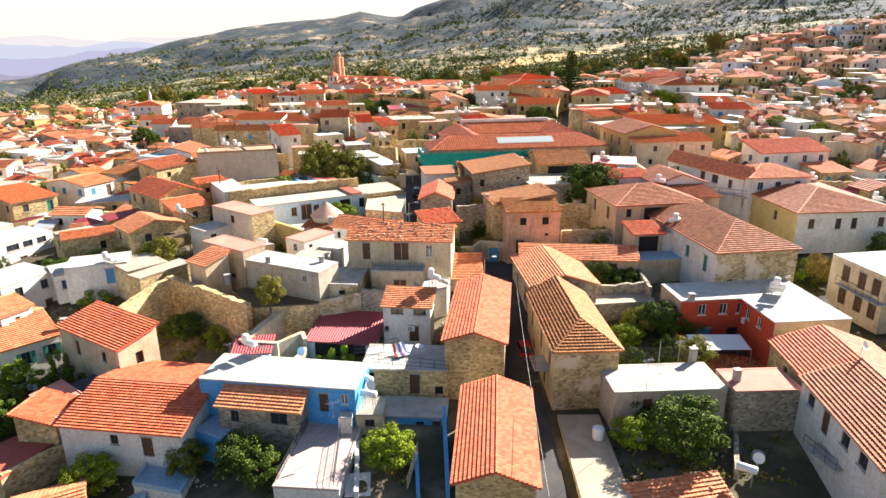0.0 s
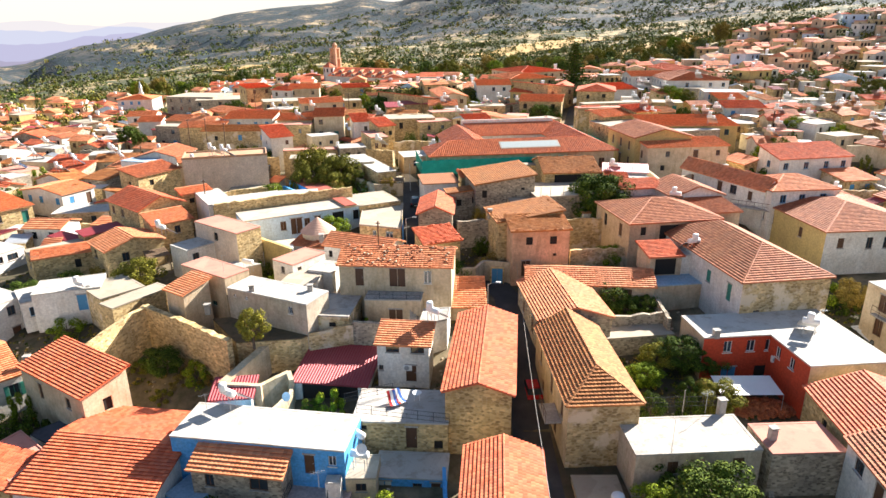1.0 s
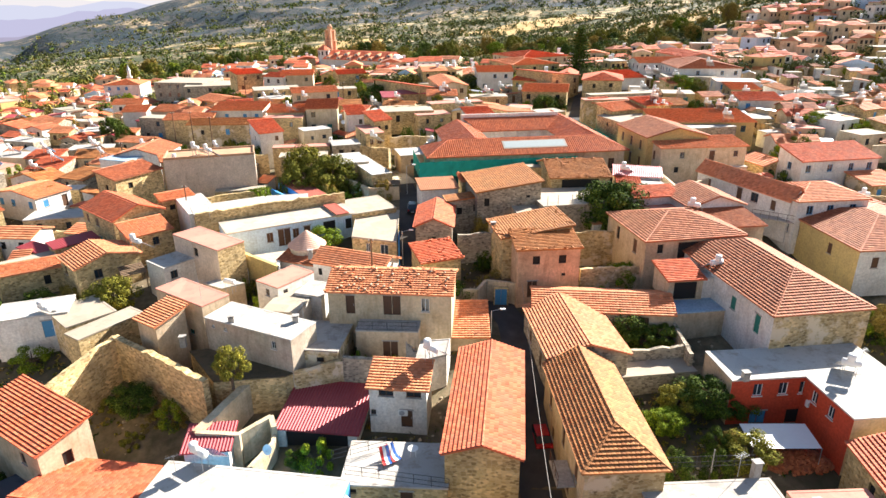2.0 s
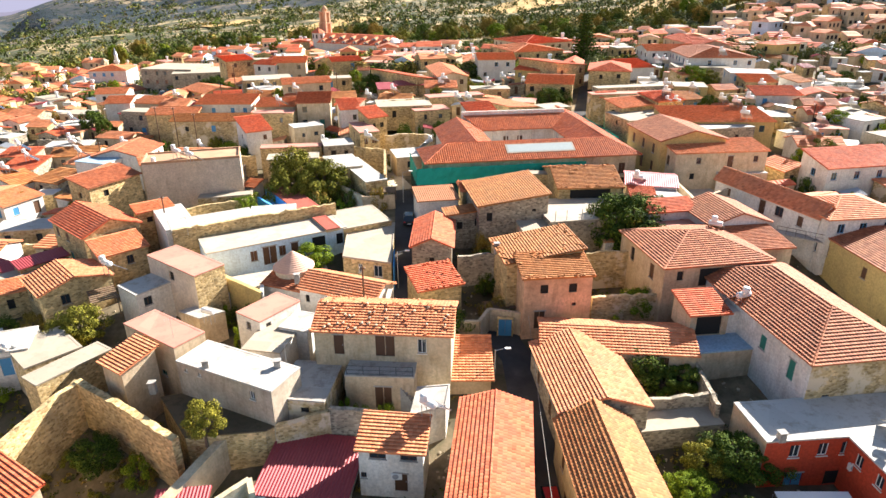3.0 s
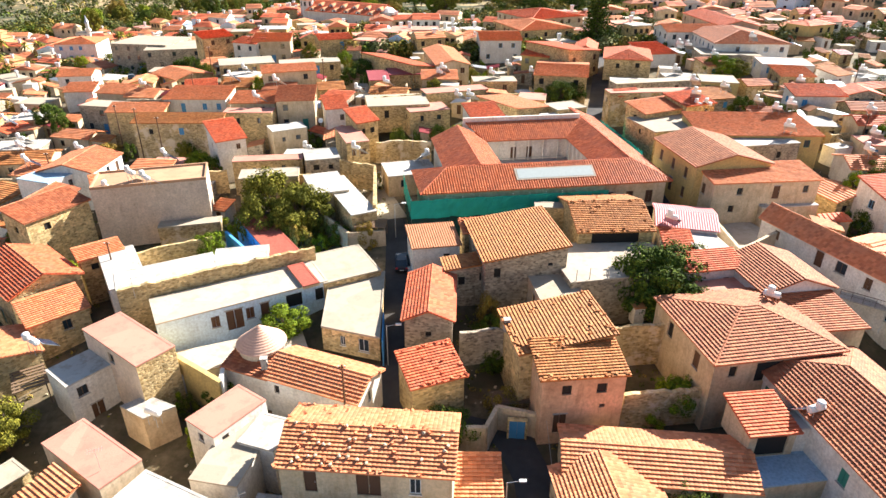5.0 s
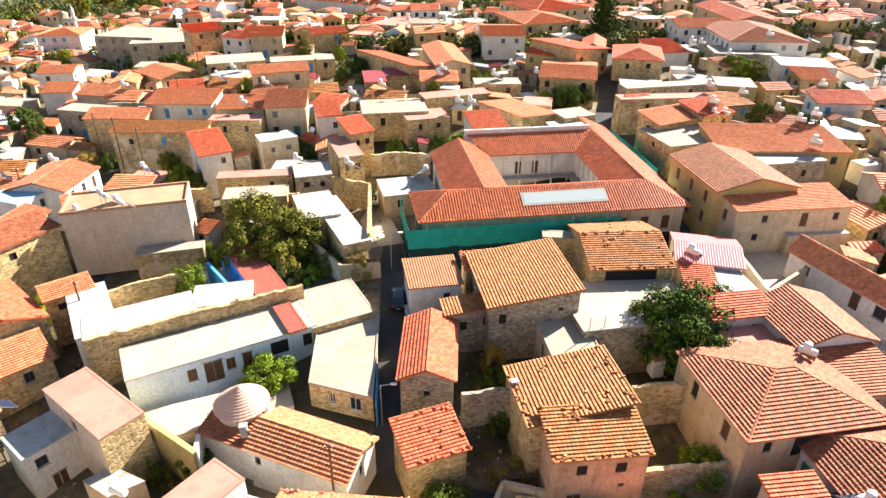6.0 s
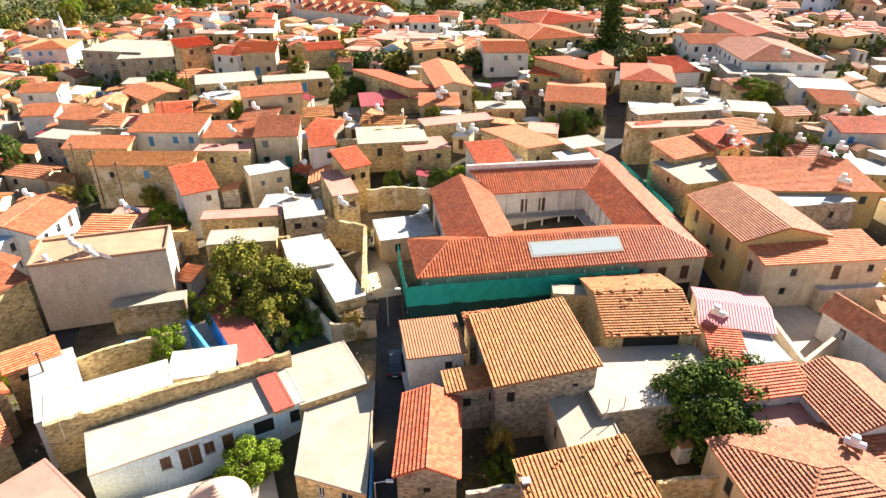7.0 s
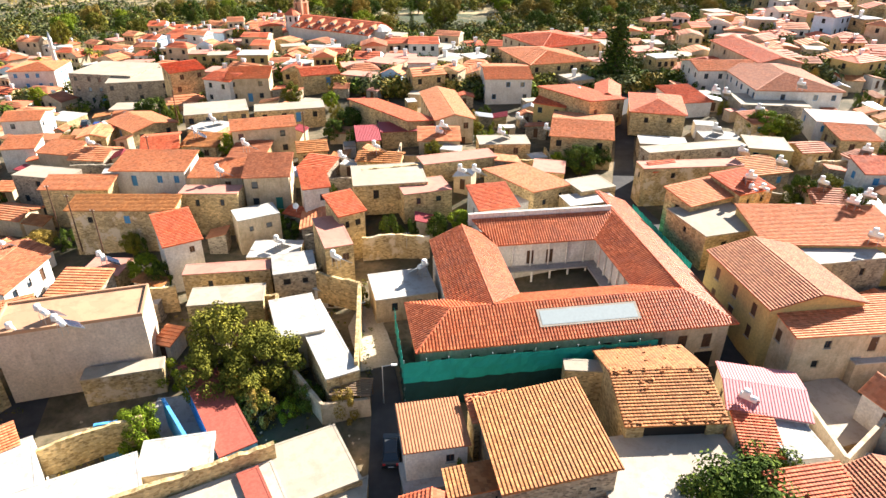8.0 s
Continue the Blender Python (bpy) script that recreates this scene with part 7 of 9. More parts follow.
def tree_model(kind, form, k):
    """Trunk, limbs and crown of about unit radius, crown centre at height 1.2; shared by trees of this kind."""
    key = (kind, form, k)
    if key in TREES:
        return TREES[key]
    rng = random.Random(k * 7 + len(kind))
    t, c = Geo(), Geo()
    if form == "pine":
        t.tube((0, 0, 0), (0, 0, 2.6), 0.07, 0.01, 8)
        for j in range(17):
            z = 0.35 + j * 0.135
            L = 0.62 * (1 - (z - 0.3) / 2.45) + 0.05
            for i in range(9):
                a = i * 0.698 + j * 0.5 + rng.uniform(-0.15, 0.15)
                e = Vector((math.cos(a) * L, math.sin(a) * L, z + 0.04))
                t.tube((0, 0, z), e, 0.012, 0.004, 4, False)
                for q in range(5):
                    leaves(c, Vector((0, 0, z)).lerp(e, 0.3 + 0.17 * q), 0.085, 9, 0.05, rng, 0.5)
    else:
        low = 0.35 if form == "bush" else 1.15
        hgt = 0.3 if form == "bush" else 0.75
        t.tube((0, 0, -0.2), (0.03, 0.02, hgt), 0.085, 0.06, 8)
        n = 15 if form == "bush" else 26
        for j in range(n):
            a = j * 2.399 + rng.uniform(-0.3, 0.3)
            q = (j + 0.5) / n
            r = 0.72 * math.sqrt(max(0, 1 - (2 * q - 1) ** 2)) * rng.uniform(0.6, 1.25) + 0.05
            p = Vector((math.cos(a) * r, math.sin(a) * r, low + (2 * q - 1) * 0.66 * rng.uniform(0.85, 1.1)))
            t.tube((0.03, 0.02, hgt * rng.uniform(0.7, 1.0)), p, 0.03, 0.008, 5, False)
            leaves(c, p, rng.uniform(0.18, 0.40), 330, 0.044, rng)
    mt, mc = bpy.data.meshes.new("trunk"), bpy.data.meshes.new("crown")
    mt.from_pydata(t.v, [], t.f)
    mc.from_pydata(c.v, [], c.f)
    mt.materials.append(M_BARK)
    mc.materials.append(LEAF[kind])
    TREES[key] = (mt, mc)
    return TREES[key]


TREE_WORDS = {"dark": "leafy dark green tree in a walled yard", "citrus": "bright green citrus tree in a yard", "olive": "dusty olive-green tree beside stone walls", "dry": "yellowed dry shrub by a wall"}


def tree(x, y, z, top, r, kind="dark", form="round"):
    """A tree of crown radius r, its top `top` metres over its foot at z."""
    rng = random.Random(round(x * 31 + y * 57))
    mt, mc = tree_model(kind, form, rng.randrange(3))
    name = "shrub" if form == "bush" else "tree"
    label = "low green shrub growing in a yard" if form == "bush" and kind != "dry" else "tall dark tiered pine among the roofs" if form == "pine" else TREE_WORDS[kind]
    unit = {"round": 1.95, "bush": 1.1, "pine": 2.65}[form]
    sz = max(r * 0.8, top / unit) if form != "pine" else top / unit
    ob = thing(name, Matrix.LocRotScale((x, y, z), Euler((0, 0, rng.uniform(0, 6.28))), (r, r, sz)), label, name)
    for n, me in (("trunk", mt), ("crown", mc)):
        o = new(n, me)
        o.parent = ob
    return ob


# ---------------------------------------------------------------- roof-top water heaters
HEATERS = {}


def water_heater(x, y, z, yaw=0, solar=1):
    """White tanks on a steel stand with a sloping solar panel."""
    yaw += 138  # the panels face the sun
    if solar in HEATERS:
        return copy_thing(HEATERS[solar], pose(x, y, z, 0, 0, yaw))
    h = thing("water_heater", pose(x, y, z, 0, 0, yaw), "white rooftop water tank on a steel stand with solar panel" if solar else "white round water tank on a low steel stand", "water tank", "rooftop water heaters")
    for sx, sy in ((-0.5, 0.1), (0.5, 0.1), (-0.5, 0.7), (0.5, 0.7)):
        part("leg", Geo().tube((sx, sy, 0), (sx, sy, 1.2), 0.03), M_STEEL, h)
    t = Geo()
    prof = [(-0.8, 0.05), (-0.8, 0.24), (-0.74, 0.33), (0.74, 0.33), (0.8, 0.24), (0.8, 0.05)]
    n = 18
    for px, r in prof:
        t.v += [(px, 0.4 + r * math.cos(2 * math.pi * i / n), 1.5 + r * math.sin(2 * math.pi * i / n)) for i in range(n)]
    for j in range(len(prof) - 1):
        t.f += [(j * n + i, j * n + (i + 1) % n, (j + 1) * n + (i + 1) % n, (j + 1) * n + i) for i in range(n)]
    t.f += [tuple(range(n)), tuple(reversed(range(5 * n, 6 * n)))]
    part("tank", t, M_WHITE, h, "", True)
    if solar:
        a = pose(0, -0.75, 0.62, 38)
        fr = part("panel_frame", Geo().box(-0.95, -0.9, 0, 0.95, 0.9, 0.07, a), M_STEEL, h)
        part("panel_glass", Geo().box(-0.9, -0.85, 0.074, 0.9, 0.85, 0.085, a), M_SOLAR, fr)
        part("cold_tank", Geo().rev([(0.0, 1.85), (0.34, 1.85), (0.36, 1.9), (0.36, 2.45), (0.33, 2.52), (0.0, 2.55)], 16, (0.15, 0.75, 0)), M_WHITE, h, "", True)
        part("pipe", Geo().tube((0.7, -0.1, 0.2), (0.7, 0.4, 1.4), 0.025), M_STEEL, h)
    HEATERS[solar] = h
    return h


# ---------------------------------------------------------------- small things
PAINTS = {"red": plain_mat("car_red", (0.42, 0.02, 0.02), 0.25), "white": plain_mat("car_white", (0.75, 0.75, 0.74), 0.25, 0, 0.05), "dark": plain_mat("car_dark", (0.05, 0.055, 0.06), 0.25), "blue": plain_mat("car_blue", (0.03, 0.06, 0.2), 0.25), "grey": plain_mat("grey_plastic", (0.35, 0.36, 0.37), 0.6)}
M_CLOTH_R, M_CLOTH_B = plain_mat("red_cloth", (0.6, 0.04, 0.04), 0.9), plain_mat("blue_cloth", (0.06, 0.16, 0.5), 0.9)
M_ROCK = plain_mat("loose_stone", (0.55, 0.44, 0.30), 0.9, 0, 0.25)


def car(x, y, z, yaw, paint, label):
    """A small car: shaped body with wheel arches, glazed cabin, four wheels, lamps."""
    c = thing("car", pose(x, y, z, 0, 0, yaw), label, "car", "parked cars")
    side = [(-2.0, 0.35), (-2.02, 0.75), (-1.9, 0.92), (-1.2, 0.98), (1.2, 0.98), (1.95, 0.88), (2.03, 0.65), (2.0, 0.32), (1.65, 0.25), (-1.65, 0.25)]
    top = [(-1.75, 0.96), (-1.25, 1.42), (0.55, 1.44), (1.25, 0.97)]

    def loft(prof, w0, w1):
        g = Geo()
        n = len(prof)
        mid = sum(q for _, q in prof) / n
        for s in (-1, 1):
            g.v += [(s * (w1 if q > mid else w0), p, q) for p, q in prof]
        g.f += [(k, (k + 1) % n, n + (k + 1) % n, n + k) for k in range(n)]
        g.f += [tuple(reversed(range(n))), tuple(range(n, 2 * n))]
        return g
    part("body", loft(side, 0.84, 0.80), PAINTS[paint], c)
    part("glazing", loft(top, 0.76, 0.60), M_GLASS, c)
    part("roof", Geo().box(-0.61, -1.22, 1.425, 0.61, 0.52, 1.47), PAINTS[paint], c)
    for sx in (-1, 1):
        for sy in (-1.25, 1.25):
            w = part("wheel", Geo().tube((sx * 0.66, sy, 0.31), (sx * 0.86, sy, 0.31), 0.31, 0.31, 16), M_RUBBER, c)
            part("rim", Geo().tube((sx * 0.80, sy, 0.31), (sx * 0.872, sy, 0.31), 0.18, 0.18, 12), M_STEEL, w)
        part("headlight", Geo().box(sx * 0.65 - 0.16, 1.93, 0.62, sx * 0.65 + 0.16, 2.04, 0.78), M_WHITE, c)
        part("tail_light", Geo().box(sx * 0.66 - 0.13, -2.05, 0.62, sx * 0.66 + 0.13, -1.95, 0.82), M_CLOTH_R, c)
    part("bumper", Geo().box(-0.82, -2.08, 0.33, 0.82, -1.98, 0.52), M_RUBBER, c)
    part("number_plate", Geo().box(-0.26, -2.10, 0.40, 0.26, -2.083, 0.51), M_WHITE, c)


def utility_pole(x, y, z, h):
    p = thing("utility_pole", pose(x, y, z), "dark wooden utility pole with a short crossarm", "pole", "utility poles")
    part("pole", Geo().tube((0, 0, -0.5), (0.05, 0, h), 0.13, 0.09, 8), M_WOOD, p)
    part("crossarm", Geo().box(-0.32, -0.04, h - 0.3, 0.36, 0.04, h - 0.2), M_WOOD, p)
    for k in (-0.26, 0.3):
        part("insulator", Geo().tube((k, 0, h - 0.2), (k, 0, h - 0.05), 0.05, 0.04, 8), M_WHITE, p)


def street_lamp(x, y, z, yaw):
    p = thing("street_lamp", pose(x, y, z, 0, 0, yaw), "grey steel street lamp with a short arm", "lamp", "street lamps in the lanes")
    part("pole", Geo().tube((0, 0, 0), (0, 0, 5.0), 0.06, 0.045, 8), M_STEEL, p)
    part("arm", Geo().tube((0, 0, 4.95), (1.1, 0, 5.2), 0.03, 0.03, 6), M_STEEL, p)
    part("lamp_head", Geo().box(0.95, -0.12, 5.14, 1.55, 0.12, 5.27), M_WHITE, p)


def cable(a, b):
    a, b = Vector(a), Vector(b)
    g = Geo()
    n = 14
    pts = [a.lerp(b, k / n) - Vector((0, 0, 1.2 * math.sin(math.pi * k / n))) for k in range(n + 1)]
    for p, q in zip(pts, pts[1:]):
        g.tube(p, q, 0.022, 0.022, 6, False)
    tagged(part("overhead_cable", g, M_CONC, None, "pale overhead cable strung along the lane"), "", "cable")


def railing(a, b, h):
    """An iron railing from a to b: posts, rails and bars."""
    a, b = Vector(a), Vector(b)
    r = thing("railing", Matrix.Translation(a), "thin black iron railing at a terrace edge", "railing")
    d = b - a
    n = max(2, round(d.length / 1.5))
    for k in range(n + 1):
        p = d * (k / n)
        part("post", Geo().tube(p, p + Vector((0, 0, h)), 0.025, 0.025, 6), M_IRON, r)
    for z in (0.12, 0.55, h):
        part("rail", Geo().tube(Vector((0, 0, z)), d + Vector((0, 0, z)), 0.02, 0.02, 6), M_IRON, r)
    g = Geo()
    m = round(d.length / 0.16)
    for k in range(1, m):
        p = d * (k / m)
        g.tube(p + Vector((0, 0, 0.12)), p + Vector((0, 0, h)), 0.008, 0.008, 4, False)
    part("bar_infill", g, M_IRON, r, "", False, "stuff")


def round_table(x, y, z):
    t = thing("garden_table", pose(x, y, z), "round white plastic garden table on a terrace", "table")
    part("tabletop", Geo().rev([(0.0, 0.70), (0.44, 0.70), (0.46, 0.72), (0.44, 0.74), (0.0, 0.74)], 24), M_WHITE, t)
    for k in range(4):
        a = k * math.pi / 2 + 0.78
        part("leg", Geo().tube((0.36 * math.cos(a), 0.36 * math.sin(a), 0), (0.22 * math.cos(a), 0.22 * math.sin(a), 0.7), 0.025), M_WHITE, t)


def deck_chair(x, y, z, yaw):
    c = thing("deck_chair", pose(x, y, z, 0, 0, yaw), "folding deck chair with red, white and blue cloth", "chair", "deck chairs on the terrace")
    strips = ((M_CLOTH_R, 0.0), (M_WHITE, 0.27), (M_CLOTH_B, 0.54))
    for k, (mt, u) in enumerate(strips):
        g = Geo()
        for v in (0, 1):
            w = u + 0.27 * v - 0.4
            g.v += [(w, -0.7, 0.28), (w, -0.2, 0.22), (w, 0.15, 0.34), (w, 0.75, 1.05)]
        g.f = [(0, 1, 5, 4), (1, 2, 6, 5), (2, 3, 7, 6)]
        part("cloth", g, mt, c)
    for s in (-0.42, 0.42):
        part("side_rail", Geo().tube((s, -0.75, 0.0), (s, 0.78, 1.1), 0.02), M_TIMBER, c)
        part("leg", Geo().tube((s, 0.55, 0.0), (s, -0.72, 0.32), 0.02), M_TIMBER, c)


def air_conditioner(x, y, z, yaw):
    a = thing("air_conditioner", pose(x, y, z, 0, 0, yaw), "white outdoor air conditioner unit on a wall", "air conditioner", "air conditioners on walls")
    part("case", Geo().box(-0.45, -0.34, 0, 0.45, 0, 0.65), M_WHITE, a)
    part("fan_grille", Geo().tube((-0.1, -0.345, 0.33), (-0.1, -0.37, 0.33), 0.27, 0.25, 20), PAINTS["grey"], a)
    for s in (-0.35, 0.35):
        part("bracket", Geo().box(s - 0.02, -0.32, -0.05, s + 0.02, 0, -0.004), M_STEEL, a)


def chimney(x, y, z, h):
    c = thing("chimney", pose(x, y, z, 0, 0, 8), "small cement chimney on a flat roof", "chimney", "roof chimneys")
    part("shaft", Geo().box(-0.3, -0.25, -0.3, 0.3, 0.25, h), M_CONC, c)
    part("cap", Geo().box(-0.37, -0.32, h + 0.12, 0.37, 0.32, h + 0.2), M_CONC, c)
    for sx in (-0.24, 0.24):
        part("cap_support", Geo().box(sx - 0.05, -0.2, h, sx + 0.05, 0.2, h + 0.12), M_CONC, c)


def aerial(x, y, z, h):
    a = thing("aerial", pose(x, y, z, 0, 0, 25), "thin metal television aerial on a roof", "aerial", "roof aerials")
    part("mast", Geo().tube((0, 0, 0), (0, 0, h), 0.022, 0.018, 6), M_STEEL, a)
    part("boom", Geo().tube((-0.6, 0, h - 0.1), (0.6, 0, h - 0.1), 0.012, 0.012, 5), M_STEEL, a)
    for k in range(6):
        part("element", Geo().tube((-0.5 + 0.2 * k, -0.3, h - 0.1), (-0.5 + 0.2 * k, 0.3, h - 0.1), 0.007, 0.007, 4), M_STEEL, a)


def dish(x, y, z, yaw):
    d = thing("satellite_dish", pose(x, y, z, 0, 0, yaw), "round pale satellite dish on a short post", "satellite dish", "satellite dishes")
    part("post", Geo().tube((0, 0, 0), (0, 0, 0.9), 0.03), M_STEEL, d)
    g = Geo().rev([(0.0, 0.0), (0.25, 0.03), (0.45, 0.12), (0.47, 0.13)], 20)
    m = pose(0, -0.1, 1.0, 62)
    g.v = [tuple(m @ Vector(p)) for p in g.v]
    part("reflector", g, M_WHITE, d, "", True)
    part("feed_arm", Geo().tube((0, -0.15, 0.85), (0, -0.6, 1.2), 0.015), M_STEEL, d)


def water_tub(x, y, z, paint):
    t = thing("water_tank", pose(x, y, z), "upright round plastic water tank with a lid", "water tank")
    part("tank", Geo().rev([(0.0, 0), (0.52, 0), (0.55, 0.05), (0.55, 0.95), (0.5, 1.05)], 20), PAINTS[paint], t, "", True)
    part("lid", Geo().rev([(0.5, 1.05), (0.2, 1.14), (0.0, 1.16)], 20), PAINTS[paint], t, "", True)


def nest_box(x, y, z):
    n = thing("pump_hut", pose(x, y, z, 0, 0, 10), "little white masonry box with a tiled cap", "hut")
    part("wall", Geo().box(-0.6, -0.6, -0.5, 0.6, 0.6, 1.6), WALL["white"], n)
    part("cap", Geo().box(-0.7, -0.7, 1.603, 0.7, 0.7, 1.72), TILE["old"], n)


def slat_canopy(a, b, depth, n):
    """Timber slats laid across beams."""
    a, b = Vector(a), Vector(b)
    c = thing("slat_canopy", Matrix.Translation(a), "brown timber slats over steps beside a wall", "pergola")
    d = b - a
    u = d.normalized()
    v = Vector((-u.y, u.x, 0))
    w = d.length
    m = Matrix(((u.x, v.x, 0, 0), (u.y, v.y, 0, 0), (0, 0, 1, 0), (0, 0, 0, 1)))
    for k in range(n):
        y = depth * k / n
        part("slat", Geo().box(0, y, 0.0, w, y + depth / n * 0.55, 0.07, m), M_TIMBER, c)
    for x in (0.15, w - 0.25):
        part("beam", Geo().box(x, -0.1, -0.16, x + 0.12, depth, -0.004, m), M_TIMBER, c)
        for y in (0.0, depth - 0.2):
            part("post", Geo().box(x, y, -2.4, x + 0.12, y + 0.12, -0.164, m), M_TIMBER, c)


def gate(a, b, h):
    """A painted double door in a stone surround, its head from a to b."""
    a, b = Vector(a), Vector(b)
    u = (b - a).normalized()
    n = Vector((u.y, -u.x, 0))
    w = (b - a).length
    m = Matrix(((u.x, -n.x, 0, a.x), (u.y, -n.y, 0, a.y), (0, 0, 1, a.z - h), (0, 0, 0, 1)))
    g = thing("gate", m, "blue painted double door in a rendered yard wall", "door")
    part("surround", ring(w, h, Matrix.Identity(4), 0.16, -0.1, 0.3), WALL["stone"], g)
    for k in (0, 1):
        part("leaf", Geo().box(0.17 + k * (w - 0.34) / 2, 0.0, 0.02, 0.15 + (k + 1) * (w - 0.34) / 2, 0.08, h - 0.17), M_BLUE, g)
    return g


def awning(a, b, depth):
    a, b = Vector(a), Vector(b)
    c = thing("awning", Matrix.Translation(a), "white canvas awning stretched on thin posts", "awning")
    d = b - a
    u = d.normalized()
    v = Vector((-u.y, u.x, 0))
    g = Geo()
    for j in range(5):
        for i in range(9):
            s, q = i / 8, j / 4
            g.v.append(tuple(d * s + v * depth * q + Vector((0, 0, 0.35 * q - 0.25 * math.sin(math.pi * s) * math.sin(math.pi * q)))))
    for j in range(4):
        g.f += [(j * 9 + i, j * 9 + i + 1, j * 9 + 10 + i, j * 9 + 9 + i) for i in range(8)]
    part("canvas", g, M_WHITE, c, "", True)
    for p in (Vector((0, 0, 0)), d, v * depth, d + v * depth):
        part("post", Geo().tube(p - Vector((0, 0, 2.6)), p + Vector((0, 0, 0.0)), 0.035), M_STEEL, c)


def fence_post(x, y, z, h):
    tagged(part("fence_post", Geo().tube((x, y, z - 0.5), (x, y, z + h), 0.05, 0.045, 8), M_CONC, None, "thin concrete fence post in a yard"), "", "post", "fence posts in a yard")


def tile_heap(x, y, z, rx, ry, h, material, label):
    """A heap of broken tiles and earth: one mound of many loose pieces."""
    rng = random.Random(round(x * 7 + y))
    g = Geo()
    for _ in range(420):
        a, q = rng.uniform(0, 6.283), math.sqrt(rng.random())
        px, py = rx * q * math.cos(a), ry * q * math.sin(a)
        pz = h * (1 - q * q) * rng.uniform(0.7, 1.0)
        w = rng.uniform(0.12, 0.3)
        g.box(-w, -w * 0.6, -0.25, w, w * 0.6, 0.06, pose(px, py, pz, rng.uniform(-35, 35), rng.uniform(-35, 35), rng.uniform(0, 360)))
    ob = part("tile_heap", g, material, None, label, False, "stuff", False)
    ob.matrix_basis = Matrix.Translation((x, y, z))
    return tagged(ob, "", "rubble")


def balcony(a, b, depth):
    a, b = Vector(a), Vector(b)
    c = thing("balcony", Matrix.Translation(a), "narrow balcony with a dark railing on a house front", "balcony")
    d = b - a
    u = d.normalized()
    v = Vector((-u.y, u.x, 0))
    v = -v if v.y > 0 else v
    m = Matrix(((u.x, v.x, 0, 0), (u.y, v.y, 0, 0), (0, 0, 1, 0), (0, 0, 0, 1)))
    w = d.length
    part("slab", Geo().box(0, -depth, -0.14, w, depth * 0.5, 0, m), M_CONC, c)
    n = max(2, round(w / 1.2))
    for k in range(n + 1):
        p = m @ Vector((w * k / n, depth * 0.45, 0))
        part("post", Geo().tube(p, p + Vector((0, 0, 1.0)), 0.025, 0.025, 6), M_WOOD, c)
    part("rail", Geo().tube(m @ Vector((0, depth * 0.45, 1.0)), m @ Vector((w, depth * 0.45, 1.0)), 0.035, 0.035, 6), M_WOOD, c)
    part("rail", Geo().tube(m @ Vector((0, depth * 0.45, 0.5)), m @ Vector((w, depth * 0.45, 0.5)), 0.02, 0.02, 6), M_WOOD, c)


STONES = []


def roof_stones(x, y, w, d, yaw, ze, rise, n):
    """Loose stones that weigh down the tiles of a roof's front slope."""
    rng = random.Random(8)
    if not STONES:
        for k in range(4):
            bm = bmesh.new()
            bmesh.ops.create_icosphere(bm, subdivisions=1, radius=0.17)
            for v in bm.verts:
                v.co *= rng.uniform(0.7, 1.25)
                v.co.z *= 0.7
            me = bpy.data.meshes.new("stone")
            bm.to_mesh(me)
            me.materials.append(M_ROCK)
            STONES.append(me)
    m = pose(x, y, 0, 0, 0, yaw)
    for k in range(n):
        u, v = rng.uniform(-0.48, 0.48) * w, rng.random() ** 0.8
        p = m @ Vector((u, -d / 2 * (1 - v), ze + rise * v + 0.24))
        o = new("stone", STONES[k % 4])
        o.matrix_basis = pose(*p, 0, 0, rng.uniform(0, 360))
        tagged(o, "loose stone weighing down roof tiles", "stone", "stones on the old roof")


tree(20.75, 47.05, 0.21, 3.97, 3.6, "dark", "round")
tree(18.12, 52.20, 0.35, 2.37, 2.4, "dark", "round")
tree(16.58, 48.36, 0.22, 1.18, 2.0, "citrus", "round")
tree(-18.28, 47.67, -1.77, 3.15, 2.6, "dark", "round")
tree(-16.10, 45.99, -1.49, 2.05, 2.2, "dark", "round")
tree(-23.66, 48.52, -2.57, 3.47, 2.0, "olive", "round")
tree(-32.04, 47.37, -3.48, 3.20, 2.4, "citrus", "round")
tree(-5.07, 46.53, -0.19, 1.61, 2.4, "citrus", "round")
tree(-44.76, 55.82, -2.89, 3.77, 2.6, "dark", "round")
tree(25.04, 67.75, 2.02, 2.52, 2.8, "dark", "round")
tree(20.33, 65.35, 1.59, 1.61, 2.0, "citrus", "round")
tree(27.59, 67.46, 1.89, 1.51, 2.0, "dark", "round")
tree(20.16, 79.63, 3.73, 4.15, 2.6, "dark", "round")
tree(24.06, 77.88, 3.64, 2.76, 2.0, "dark", "round")
tree(21.59, 77.56, 3.55, 2.29, 1.8, "dark", "round")
tree(-20.85, 68.85, 5.2, 4.2, 1.9, "olive", "round")
tree(-41.49, 87.66, 2.89, 5.51, 3.0, "olive", "round")
tree(-43.37, 86.94, 2.80, 4.52, 2.4, "olive", "round")
tree(-83.34, 124.88, 4.70, 4.50, 3.0, "dark", "round")
tree(-71.32, 125.24, 4.66, 5.22, 2.6, "olive", "round")
tree(-75.60, 124.56, 4.64, 4.84, 2.6, "dark", "round")
tree(-7.95, 73.58, 2.45, 3.19, 1.3, "citrus", "bush")
tree(-9.57, 74.33, 2.43, 3.05, 1.1, "citrus", "bush")
tree(-5.74, 74.17, 2.72, 2.56, 1.1, "citrus", "bush")
tree(-17.82, 101.76, 5.44, 4.28, 2.9, "citrus", "round")
tree(24.68, 105.63, 5.89, 9.57, 5.6, "dark", "round")
tree(23.2, 106.2, 5.6, 8.8, 4.2, "dark", "round")
